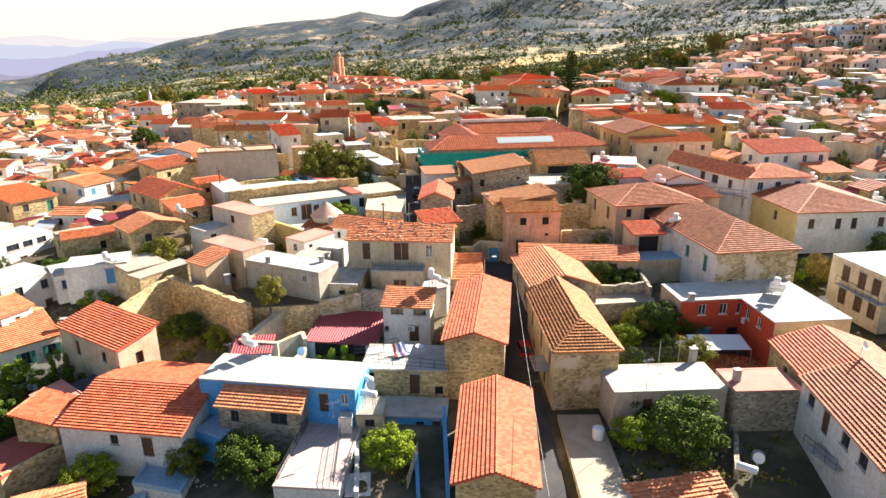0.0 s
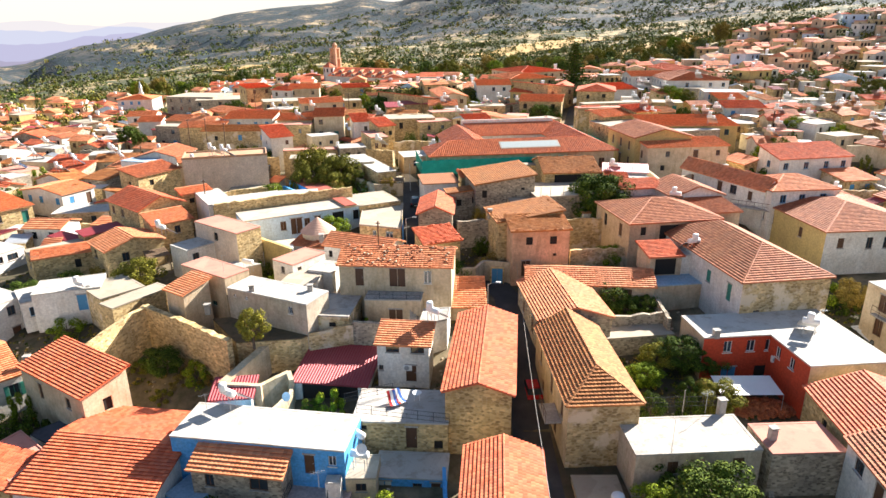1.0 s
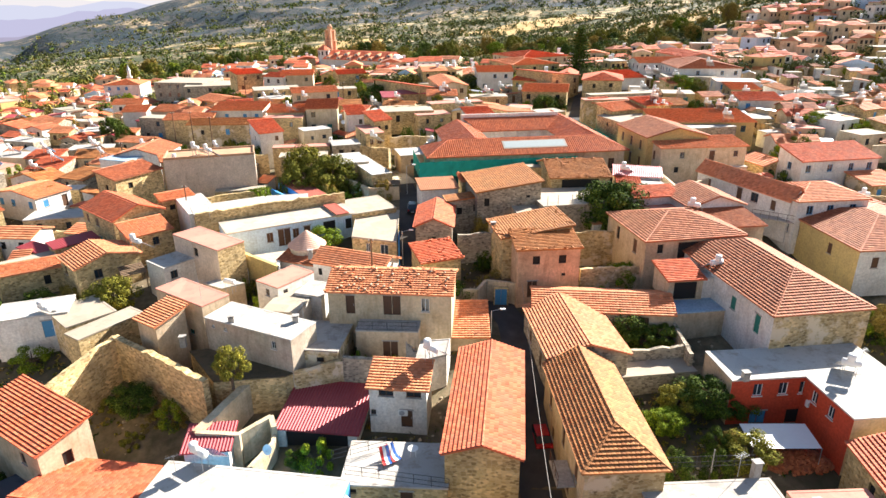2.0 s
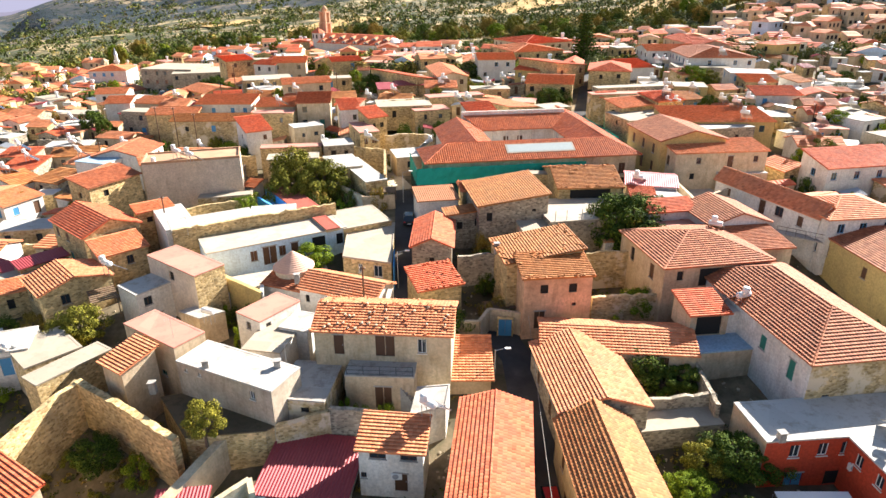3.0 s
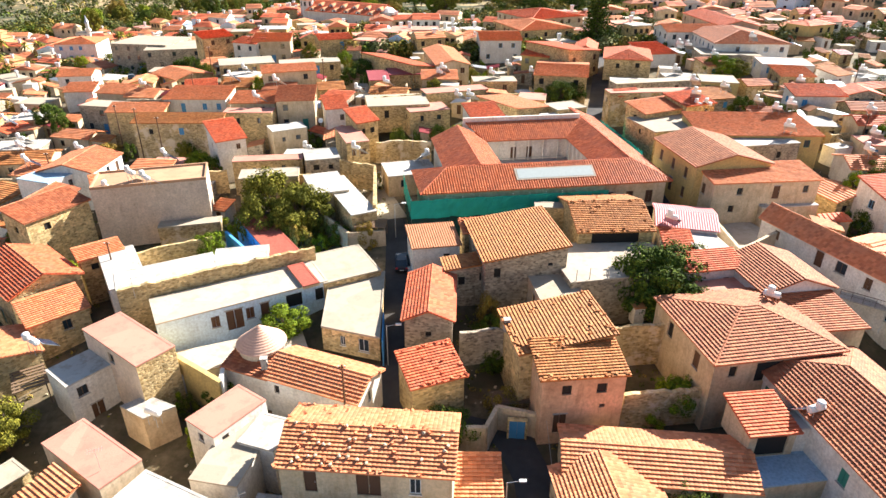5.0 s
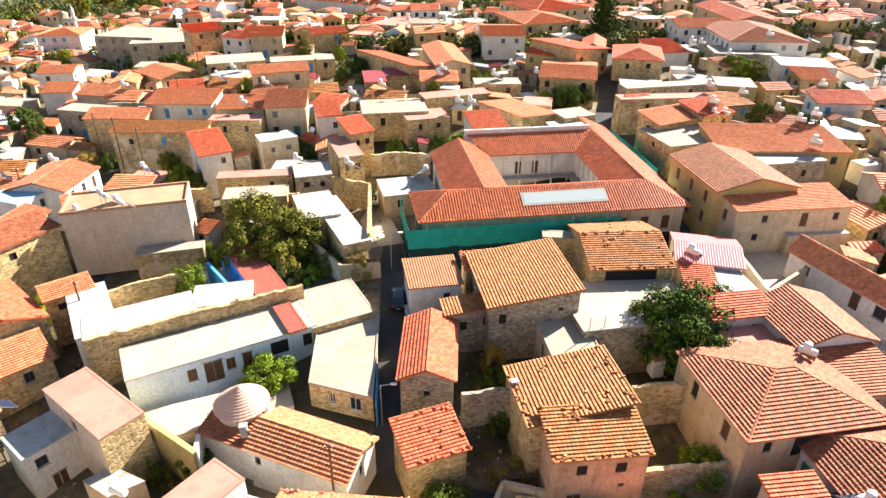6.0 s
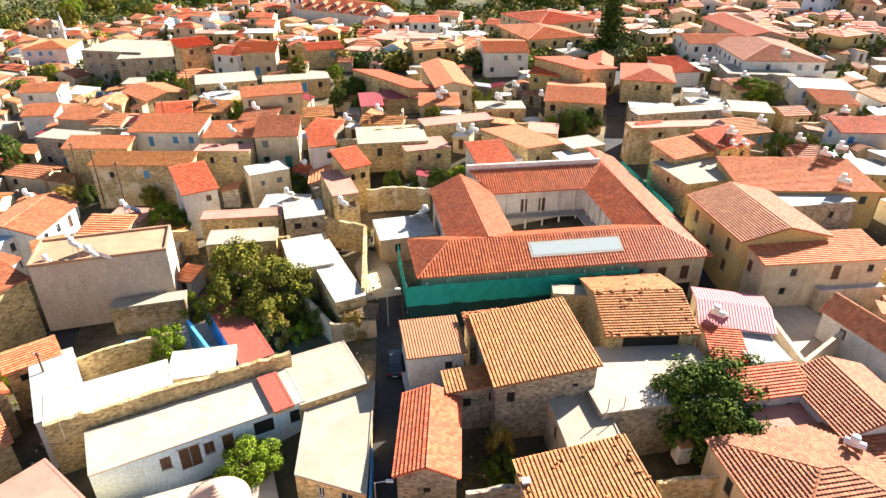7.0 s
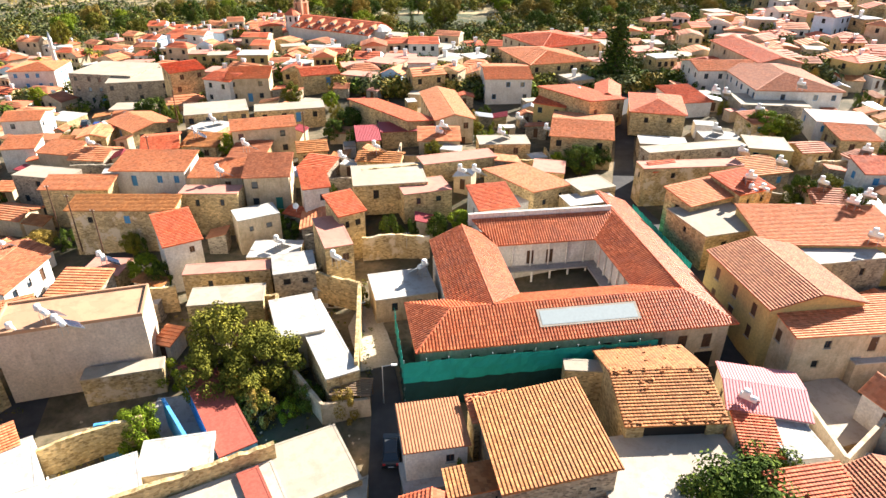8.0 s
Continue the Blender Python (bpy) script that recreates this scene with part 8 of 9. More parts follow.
tree(28.92, 109.00, 6.67, 7.33, 4.0, "dark", "round")
tree(26.4, 103.2, 5.58, 6.9, 3.9, "dark", "round")
tree(5.08, 101.20, 5.67, 3.69, 1.7, "dark", "round")
tree(5.76, 97.46, 4.85, 3.79, 1.8, "dark", "round")
tree(5.04, 96.77, 4.76, 3.16, 1.4, "dark", "round")
tree(0.60, 112.61, 7.64, 4.32, 1.2, "citrus", "bush")
tree(-25.26, 128.25, 5.29, 10.91, 5.0, "olive", "round")
tree(-20.28, 125.95, 6.34, 8.78, 4.4, "olive", "round")
tree(-25.76, 124.00, 4.97, 8.71, 3.6, "olive", "round")
tree(-21.80, 122.74, 5.64, 7.22, 3.2, "olive", "round")
tree(-19.98, 121.09, 6.04, 4.96, 2.0, "dry", "bush")
tree(-17.06, 124.51, 7.35, 3.45, 1.5, "olive", "bush")
tree(-14.44, 121.99, 7.84, 2.52, 1.2, "olive", "bush")
tree(-31.21, 117.52, 4.64, 7.28, 2.4, "citrus", "round")
tree(-41.81, 146.35, 7.92, 5.22, 2.3, "citrus", "round")
tree(-39.04, 145.16, 7.79, 4.75, 1.8, "dark", "round")
tree(-47.36, 139.49, 7.71, 2.21, 1.4, "dark", "bush")
tree(-49.28, 145.85, 7.70, 2.22, 1.4, "dark", "bush")
tree(-8.23, 157.37, 9.00, 5.04, 1.8, "dark", "bush")
tree(-0.82, 157.00, 9.52, 5.22, 1.8, "dark", "round")
tree(-4.74, 157.22, 9.27, 4.13, 1.5, "dark", "bush")
tree(-19.43, 200.69, 12.20, 6.16, 3.2, "dark", "round")
tree(-22.43, 196.41, 11.90, 5.32, 2.4, "dark", "round")
tree(25.29, 178.18, 12.13, 6.03, 3.2, "dark", "round")
tree(29.19, 181.75, 12.38, 5.10, 2.6, "dark", "round")
tree(62.76, 188.76, 15.91, 5.77, 3.6, "citrus", "round")
tree(66.68, 188.63, 15.81, 4.89, 3, "olive", "round")
tree(57.28, 162.69, 12.26, 6.62, 2.6, "dark", "round")
tree(62.47, 163.69, 12.88, 5.60, 2.6, "olive", "round")
tree(63.89, 159.70, 13.03, 5.09, 2.4, "dark", "round")
tree(9.02, 188.31, 13.72, 4.16, 1.6, "citrus", "bush")
tree(11.84, 189.05, 13.56, 4.16, 1.4, "citrus", "bush")
tree(-67.55, 217.47, 9.17, 6.71, 2.6, "dark", "round")
tree(-70.70, 216.79, 8.72, 6.34, 2.2, "dark", "round")
tree(-41.78, 188.73, 11.59, 4.97, 2.2, "citrus", "round")
tree(-35.72, 219.51, 12.38, 6.34, 2.4, "olive", "round")
tree(-112.40, 245.45, 4.36, 6.36, 2.4, "citrus", "round")
tree(-69.39, 297.82, 10.97, 7.23, 3, "olive", "round")
tree(-154.93, 339.17, 1.65, 11.35, 4, "olive", "round")
tree(-83.55, 174.99, 6.65, 7.21, 3.2, "dark", "round")
tree(-78.16, 170.03, 6.33, 6.39, 2.4, "dark", "round")
tree(-49.00, 164.62, 8.08, 5.32, 2, "citrus", "round")
tree(44.75, 234.73, 14.5, 17.75, 8.0, "dark", "pine")
tree(66.03, 132.54, 10.55, 5.81, 3.2, "olive", "round")
tree(61.73, 131.02, 9.52, 5.64, 2.2, "citrus", "round")
tree(75.24, 145.83, 14.08, 1.12, 3, "citrus", "round")
tree(90.43, 160.15, 13.90, 2.82, 2.4, "citrus", "round")
tree(130.58, 204.39, 15.71, 6.29, 4, "olive", "round")
tree(49.46, 79.12, 3.63, 4.43, 2.2, "dry", "round")
tree(49.29, 78.62, 3.55, 2.73, 1.6, "dark", "bush")
water_heater(-19.66, 57.88, 4.95, 10, 1)
water_heater(-7.64, 55.06, 2.50, 0, 0)
water_heater(37.59, 67.31, 7.10, 20, 1)
water_heater(31.23, 84.31, 10.15, 60, 1)
water_heater(-5.27, 80.16, 9.00, 30, 1)
water_heater(-26.6, 88.0, 6.4, 20, 0)
water_heater(-40.83, 95.09, 9.20, 10, 1)
water_heater(-1.22, 69.47, 7.60, 0, 1)
water_heater(29.32, 116.32, 13.30, 0, 1)
water_heater(33.92, 98.69, 12.60, 10, 1)
water_heater(58.03, 151.25, 18.20, 0, 1)
water_heater(-44.55, 128.75, 14.50, 10, 1)
water_heater(50.47, 170.51, 18.80, 0, 1)
water_heater(46.14, 158.03, 19.20, 20, 1)
water_heater(48.48, 157.73, 17.20, 10, 1)
water_heater(46.73, 157.29, 17.20, -10, 1)
water_heater(61.05, 152.52, 18.70, 0, 1)
water_heater(54.61, 165.65, 18.70, 0, 1)
water_heater(3.32, 166.04, 16.80, 0, 1)
water_heater(5.63, 166.07, 16.80, 0, 1)
water_heater(-0.33, 184.62, 17.20, 0, 1)
water_heater(-3.07, 142.47, 12.60, 90, 1)
water_heater(59.99, 202.14, 20.30, 0, 1)
water_heater(58.55, 204.34, 20.30, 10, 1)
water_heater(20.40, 187.22, 17.00, 0, 1)
water_heater(15.64, 193.61, 17.20, 0, 1)
water_heater(-17.10, 173.71, 16.20, 0, 1)
water_heater(-13.98, 142.76, 13.70, 0, 1)
water_heater(-36.30, 167.25, 16.10, 0, 1)
water_heater(-34.52, 176.98, 17.20, 0, 1)
water_heater(-47.85, 128.02, 12.50, 0, 1)
water_heater(-41.53, 126.71, 14.50, 0, 1)
water_heater(-46.03, 82.01, 5.80, 15, 1)
water_heater(30.56, 208.17, 18.60, 0, 1)
water_heater(74.41, 200.55, 22.60, 0, 1)
water_heater(55.50, 141.56, 17.90, 0, 1)
tree(-41.31, 73.08, 0.44, -0.10, 1.3, "olive", "bush")
tree(-37.08, 69.76, -0.56, 0.90, 1.3, "dry", "bush")
tree(-35.04, 71.89, 0.47, -0.13, 1.3, "olive", "bush")
tree(-31.30, 67.68, -1.12, 1.46, 1.3, "olive", "bush")
tree(-29.77, 69.69, -0.07, 0.41, 1.3, "dry", "bush")
tree(-28.76, 71.83, 0.89, -0.55, 1.3, "dry", "bush")
tree(-38.64, 75.40, 1.30, -0.96, 1.3, "olive", "bush")
tree(-32.87, 74.15, 1.41, -1.07, 1.3, "dark", "bush")
tree(-27.03, 69.66, 0.16, 0.18, 1.3, "dry", "bush")
# cars
car(8.93, 66.30, 0.55, 4, 'red', 'small red car parked in the shaded lane')
car(-5.38, 115.19, 8.05, 3, 'dark', 'dark car parked in the narrow lane')
car(-29.45, 63.81, -2.30, -35, 'white', 'white hatchback parked beside a ruin')
car(-53.01, 144.40, 8.50, 75, 'white', 'white van parked in the street below a house')
car(-80.24, 208.60, 11.40, 20, 'dark', 'dark car parked among the houses')
car(-76.71, 207.03, 11.40, 15, 'blue', 'dark blue car parked among the houses')
car(49.33, 74.31, 2.60, 10, 'white', 'white car parked by the apartment house')
# poles, lamps and cables
utility_pole(-40.11, 110.12, 7.00, 7)
utility_pole(-50.18, 151.80, 9.50, 8)
utility_pole(-62.15, 161.62, 9.50, 7.5)
utility_pole(-65.35, 142.66, 8.00, 6)
utility_pole(-9.03, 87.32, 5.00, 8.5)
utility_pole(-55.74, 155.76, 9.00, 9)
utility_pole(-58.89, 207.63, 13.00, 7)
utility_pole(-53.54, 179.80, 12.00, 7)
utility_pole(9.48, 87.49, 3.90, 7.5)
utility_pole(70.61, 145.90, 11.00, 9)
utility_pole(14.24, 129.43, 10.00, 3.2)
utility_pole(-27.55, 191.87, 14.00, 6)
utility_pole(90.81, 183.29, 13.00, 8)
street_lamp(-5.91, 96.99, 6.00, 0)
street_lamp(-6.55, 121.36, 9.10, 0)
street_lamp(5.05, 79.44, 2.80, 0)
# terrace and roof details
railing((-8.28, 57.25, 4.30), (0.11, 55.62, 4.30), 1.0)
railing((-9.62, 59.01, 4.30), (-5.26, 60.81, 4.30), 1.0)
railing((17.16, 57.84, 4.30), (25.02, 58.12, 4.30), 1.1)
railing((-3.16, 40.26, 2.40), (-2.50, 45.18, 2.40), 1.0)
round_table(-2.90, 59.81, 4.15)
deck_chair(-4.55, 59.41, 4.15, 35)
deck_chair(-5.12, 59.01, 4.15, 20)
air_conditioner(34.10, 66.38, 4.30, 0)
air_conditioner(34.99, 62.76, 4.30, 90)
air_conditioner(-4.15, 66.34, 3.60, 0)
air_conditioner(-47.43, 61.71, -1.20, 10)
air_conditioner(-46.00, 61.94, -1.20, 10)
chimney(-22.34, 74.80, 9.00, 0.6)
chimney(-15.66, 74.79, 9.00, 0.6)
chimney(26.97, 52.48, 4.90, 0.9)
chimney(27.90, 66.96, 7.00, 0.5)
chimney(24.34, 56.41, 4.70, 1.3)
chimney(52.27, 154.14, 17.00, 0.6)
chimney(56.95, 153.80, 17.00, 0.5)
chimney(-45.10, 67.98, 3.40, 1.0)
chimney(-27.72, 74.67, 6.50, 0.8)
chimney(-17.68, 92.96, 9.00, 0.8)
chimney(6.34, 95.80, 11.50, 1.0)
aerial(18.02, 50.72, 4.80, 3.2)
aerial(22.87, 56.24, 4.80, 2.2)
aerial(-9.89, 47.51, 4.20, 1.6)
aerial(-14.87, 74.98, 9.00, 2.5)
aerial(39.17, 68.14, 7.10, 2.2)
aerial(-26.85, 78.84, 9.80, 2.2)
aerial(-5.27, 149.56, 12.60, 2.5)
aerial(-9.94, 132.54, 12.60, 2)
aerial(-21.55, 56.55, 4.90, 2.0)
aerial(-33.29, 101.15, 11.70, 2.6)
dish(-6.97, 50.02, 4.90, 30)
dish(-15.71, 61.66, 2.40, -20)
dish(16.69, 47.65, 1.10, 20)
dish(-22.74, 158.76, 14.00, 0)
water_tub(13.56, 49.14, 0.95, 'white')
water_tub(27.07, 46.95, -0.20, 'grey')
water_tub(-0.33, 103.50, 9.30, 'white')
nest_box(21.59, 102.18, 8.60)
slat_canopy((-12.10, 120.20, 11.20), (-7.80, 120.04, 11.20), 3.0, 8)
slat_canopy((4.68, 89.90, 6.60), (9.45, 90.45, 6.60), 2.2, 9)
awning((26.66, 61.32, 3.45), (32.65, 61.26, 3.45), 3.04)
fence_post(14.81, 103.95, 12.30, 1.5)
fence_post(16.39, 104.37, 12.30, 1.5)
fence_post(18.49, 104.64, 12.30, 1.5)
fence_post(20.19, 105.16, 12.30, 1.5)
fence_post(21.53, 57.80, 4.40, 1.8)
balcony((9.06, 59.39, 3.90), (9.19, 56.27, 3.90), 1.0)
balcony((44.31, 103.17, 11.00), (48.80, 99.70, 11.00), 1.1)
balcony((48.61, 73.44, 6.40), (49.20, 66.31, 6.40), 1.2)
cable((9.32, 86.78, 7.60), (6.40, 33.25, 7.60))
railing((-13.93, 43.37, 1.05), (-13.11, 51.26, 1.05), 0.9)
railing((-9.27, 42.64, 1.05), (-9.86, 50.51, 1.05), 0.9)
railing((-9.4, 75.5, 7.65), (-3.1, 75.1, 7.65), 1.0)
dish(37.2, 51.3, 7.95, 40)
dish(26.2, 45.3, 0.6, -30)
water_heater(24.4, 43.6, 0.6, 10, 0)
water_heater(-7.3, 52.4, 2.4, 30, 0)
balcony((30.3, 45.6, 2.7), (31.0, 42.2, 2.7), 1.1)
awning((-8.5, 43.0, -0.4), (-6.4, 43.2, -0.4), 2.6)
slat_canopy((-41.74, 90.79, 7.20), (-39.21, 92.53, 7.20), 4.0, 7)
tree(-27.3, 92.6, 3.0, 3.2, 1.2, "citrus", "bush")
tree(-25.6, 92.2, 3.0, 2.8, 1.1, "olive", "bush")
tree(-23.6, 88.0, 3.0, 3.0, 1.1, "citrus", "bush")
tile_heap(31.03, 62.27, 1.2, 3.6, 1.7, 0.9, TILE["brown"], "heap of broken red tiles and earth in a yard")
roof_stones(-5.9, 81.0, 13.4, 6.5, -5, 10.9, 1.2, 30)
gate((5.96, 87.97, 6.70), (7.79, 87.84, 6.70), 2.7)


# ---------------------------------------------------------------- church, minaret, cypresses
def church():
    FOOT.append((-34, 303, 18, 9, radians(-30)))
    c = thing("church", pose(-45.5, 309, 11.5, 0, 0, -30), "white church with red domed roofs and a tall stone bell tower", "church")
    part("nave", Geo().box(-5, -6, -2, 28, 8, 5.5), WALL["white"], c)
    for sgn in (-1, 1):
        y0 = 1 + sgn * 7.5
        e = ((-5.5, y0, 5.6), (28.5, y0, 5.6)) if sgn < 0 else ((28.5, y0, 5.6), (-5.5, y0, 5.6))
        t = ((-5.5, 1, 9), (28.5, 1, 9)) if sgn < 0 else ((28.5, 1, 9), (-5.5, 1, 9))
        g = Geo()
        slab(g, [e[0], e[1], t[1], t[0]])
        rf = part("roof", g, TILE["red"], c)
        g = Geo()
        tiled(g, *e, *t, 1.2, 0.8)
        part("tiles", g, TILE["red"], rf, "", False, "stuff", False)
    # two rows of small vaulted dormers with arched white fronts
    for row, (y, z) in enumerate(((-6.0, 5.4), (-3.0, 6.7))):
        for k in range(6):
            x = -2.6 + 5.6 * k + 2.0 * row
            v, f = Geo(), Geo()
            arc = [(1.35 * math.cos(math.pi * q / 8), 1.2 * math.sin(math.pi * q / 8)) for q in range(9)]
            for a, b in zip(arc, arc[1:]):
                v.quad((x + a[0], y - 0.3, z + a[1] + 0.3), (x + b[0], y - 0.3, z + b[1] + 0.3), (x + b[0] * 0.8, y + 4.2, z + b[1] + 0.8), (x + a[0] * 0.8, y + 4.2, z + a[1] + 0.8))
            f.quad(*[(x + 0.92 * a, y - 0.12, z + 0.92 * b + 0.25) for a, b in arc])
            d = part("dormer", v, TILE["orange"], c, "small vaulted roof")
            part("front", f, WALL["white"], d)
            part("pane", Geo().box(x - 0.3, y - 0.17, z + 0.4, x + 0.3, y - 0.13, z + 1.0), M_DARK, d)
    part("apse", Geo().rev([(3.6, -2), (3.6, 6.4), (3.9, 6.4), (2.0, 7.8), (0, 8.3)], 16, (28, 1, 0)), WALL["white"], c)
    g = Geo().rev([(2.6, -2), (2.6, 9.3)], 8, (-7.2, -3.2, 0))
    part("drum", g, WALL["white"], c, "white eight-sided lantern")
    part("drum_roof", Geo().rev([(3.1, 9.2), (1.2, 10.6), (0.0, 11.6)], 8, (-7.2, -3.2, 0)), TILE["red"], c)
    for k in range(8):
        a = math.pi * (k + 0.5) / 4
        part("lantern_window", Geo().box(-0.35, -2.45, 7.0, 0.35, -2.36, 8.6, Matrix.Translation((-7.2, -3.2, 0)) @ Matrix.Rotation(a, 4, "Z")), M_DARK, c)
    part("tower_base", Geo().box(-9.2, -0.2, -2, -5.2, 3.8, 8.5), WALL["pale"], c)
    for z0, z1, s in ((8.5, 12.6, 1.5), (13.0, 17.0, 1.25)):
        g = Geo()
        for sx in (-1, 1):
            for sy in (-1, 1):
                g.box(-7.2 + sx * s - 0.4, 1.8 + sy * s - 0.4, z0, -7.2 + sx * s + 0.4, 1.8 + sy * s + 0.4, z1)
        g.box(-7.2 - s - 0.5, 1.8 - s - 0.5, z1, -7.2 + s + 0.5, 1.8 + s + 0.5, z1 + 0.4).box(-7.2 - s + 0.4, 1.8 - s + 0.4, z0, -7.2 + s - 0.4, 1.8 + s - 0.4, z1)
        part("belfry", g, WALL["pink"], c)
    part("tower_dome", Geo().rev([(1.1, 17.4), (1.1, 18.2), (1.2, 18.2), (1.0, 19.0), (0.5, 19.6), (0.0, 19.9)], 16, (-7.2, 1.8, 0)), WALL["pink"], c, "", True)
    part("cross", Geo().box(-7.26, 1.74, 19.8, -7.14, 1.86, 21.0).box(-7.6, 1.75, 20.4, -6.8, 1.85, 20.52), M_IRON, c)


church()


def minaret(x, y, z):
    m = thing("minaret", pose(x, y, z), "slim white minaret with a balcony and pointed cap", "minaret")
    part("shaft", Geo().rev([(1.0, 0), (0.85, 4), (0.75, 4.2), (0.65, 9), (0.65, 12)], 14), WALL["white"], m, "", True)
    part("balcony", Geo().rev([(0.65, 8.6), (1.15, 9.1), (1.15, 9.9), (1.05, 9.9), (1.05, 9.2), (0.6, 9.2)], 14), WALL["white"], m)
    part("cap", Geo().rev([(0.75, 12), (0.0, 15)], 14), M_STEEL, m, "", True)


minaret(-137, 300, 1.0)


# ---------------------------------------------------------------- the rest of the village
def free(x, y, r):
    """Whether a circle stands clear of every footprint so far."""
    for a, b, hw, hd, t in FOOT:
        dx, dy = x - a, y - b
        u, v = dx * math.cos(t) + dy * math.sin(t), dy * math.cos(t) - dx * math.sin(t)
        if math.hypot(max(0, abs(u) - hw), max(0, abs(v) - hd)) < r:
            return False
    return True


def built_up(x, y):
    """The outline of the village."""
    edge = 292 - 0.0011 * (x + 10) ** 2 + (min(75.0, 1.5 * (-20 - x)) if x < -20 else 0) + (max(0.0, x - 55) * 0.9 if x > 55 else 0)
    return y < edge and abs(x) < y * 0.74 + 16


def near_fill():
    """The remaining houses of the nearer quarters, each on its own plot."""
    rng = random.Random(11)
    walls = ["stone", "stone_grey", "cream", "white", "tan", "stone_patch"]
    covers = ["red", "orange", "orange", "brown", "old"]
    words = {"stone": "honey stone", "stone_grey": "grey stone", "cream": "cream", "white": "whitewashed", "tan": "tan", "stone_patch": "patched stone"}
    cw = {"red": "red", "orange": "orange", "brown": "brown", "old": "weathered ochre"}
    n = 0
    for y0 in range(100, 226, 6):
        for x0 in range(-150, 150, 6):
            x, y = x0 + rng.uniform(-2, 2), y0 + rng.uniform(-2, 2)
            if not built_up(x, y) or (y < 135 and -48 < x < 48) or abs(x - street_x(y)) < 4 and y > 125:
                continue
            w, d = rng.uniform(5, 9.5), rng.uniform(4.5, 7)
            if not free(x, y, max(w, d) * 0.46) or n > 135:
                continue
            z = land_z(x, y)
            wall = rng.choice(walls)
            kind = rng.choices(["flat", "gx", "gy", "sf"], [0.42, 0.25, 0.15, 0.18])[0]
            cover = rng.choice(covers) if kind != "flat" else rng.choice(["white", "beige", "grey", "pink", "white"])
            H = rng.uniform(2.6, 3.8)
            ks = rng.choice(["ww", "sw", "sb", "k"])
            holes = [f"f {u:.2f} 0.7 0.9 1.2 {ks}" for u in (0.25, 0.72) if rng.random() < 0.7]
            rise = {"flat": 1, "gx": d * 0.16, "gy": w * 0.14, "sf": 0.8}[kind]
            lab = f"low {words[wall]} house with a " + (f"flat {cover} roof" if kind == "flat" else f"{cw[cover]} tiled roof")
            house(lab, x, y, w, d, rng.choice([-14, -6, 2, 9, 17]) + 0.10 * x, z - 0.6, z + H, kind, rise, wall, cover, 0.3, "; ".join(holes), 0)
            n += 1
            if rng.random() < 0.6:
                sx = rng.choice([-1, 1])
                ax, ay, bx, by, cx, cy = x + sx * (w / 2 + 3.5), y + d / 2 - 1, x + sx * (w / 2 + 3.8), y - d / 2 - 2.5, x - sx * w / 4, y - d / 2 - 3.2
                zt = max(land_z(ax, ay), land_z(bx, by), land_z(cx, cy)) + rng.uniform(1.5, 2.4)
                yard_wall(words[wall] + " yard wall beside a house", [(ax, ay, zt), (bx, by, zt), (cx, cy, zt)], 2.2, 0.35, wall)
            if rng.random() < 0.45:
                water_heater(x + rng.uniform(-1, 1), y, z + H + (0.05 if kind == "flat" else rise * 0.8), rng.uniform(-30, 30), 1)


near_fill()


def sheds():
    """Small outhouses crowded into the yards between the houses."""
    rng = random.Random(41)
    n = 0
    for _ in range(14000):
        y = rng.uniform(98, 228)
        x = rng.uniform(-0.78, 0.78) * (y + 5)
        if n > 250 or not built_up(x, y) or abs(x - street_x(y)) < 4.0 or y < 128 and -50 < x < 40 or abs(x + 9) < 5 and y < 142 or abs(x + 48) < 6 and y < 175:
            continue
        w, d = rng.uniform(2.2, 4.4), rng.uniform(2.0, 3.6)
        if not free(x, y, max(w, d) * 0.42):
            continue
        n += 1
        z = land_z(x, y)
        kind = rng.choice(["flat", "sf", "sl", "sr", "gy"])
        wall = rng.choice(["stone", "white", "tan", "stone_grey", "cream"])
        cover = rng.choice(["white", "grey", "beige", "pink"]) if kind == "flat" else rng.choice(["red", "orange", "old", "brown", "rust", "maroon_sheet", "steel"])
        house("small outhouse with a " + {"rust": "rusty sheet", "maroon_sheet": "maroon sheet", "steel": "steel sheet", "old": "weathered tiled"}.get(cover, cover) + " roof in a yard", x, y, w, d, rng.uniform(-20, 20), z - 0.5, z + rng.uniform(2.1, 2.9), kind, 0.6, wall, cover, 0.2, "f 0.5 0.3 0.9 1.9 dw" if rng.random() < 0.5 else "", 0, "shed", "shed")


sheds()


def garden_trees():
    """Trees and shrubs in the yards that are left open."""
    rng = random.Random(23)
    n = 0
    while n < 190:
        y = rng.uniform(50, 230)
        x = rng.uniform(-0.75, 0.75) * (y + 10)
        r = rng.uniform(1.0, 2.6)
        if not free(x, y, 0.9) or abs(x - 8) < 3 and y < 88 or abs(x + 6) < 3.5 and 90 < y < 140 or abs(x - street_x(y)) < 3.5 or 13 < x < 24 and 96 < y < 112:
            continue
        n += 1
        tree(x, y, land_z(x, y) - 0.2, rng.uniform(2.0, 4.6), r, rng.choice(["dark", "olive", "citrus", "dark", "dry"]), rng.choice(["round", "bush"]))


garden_trees()


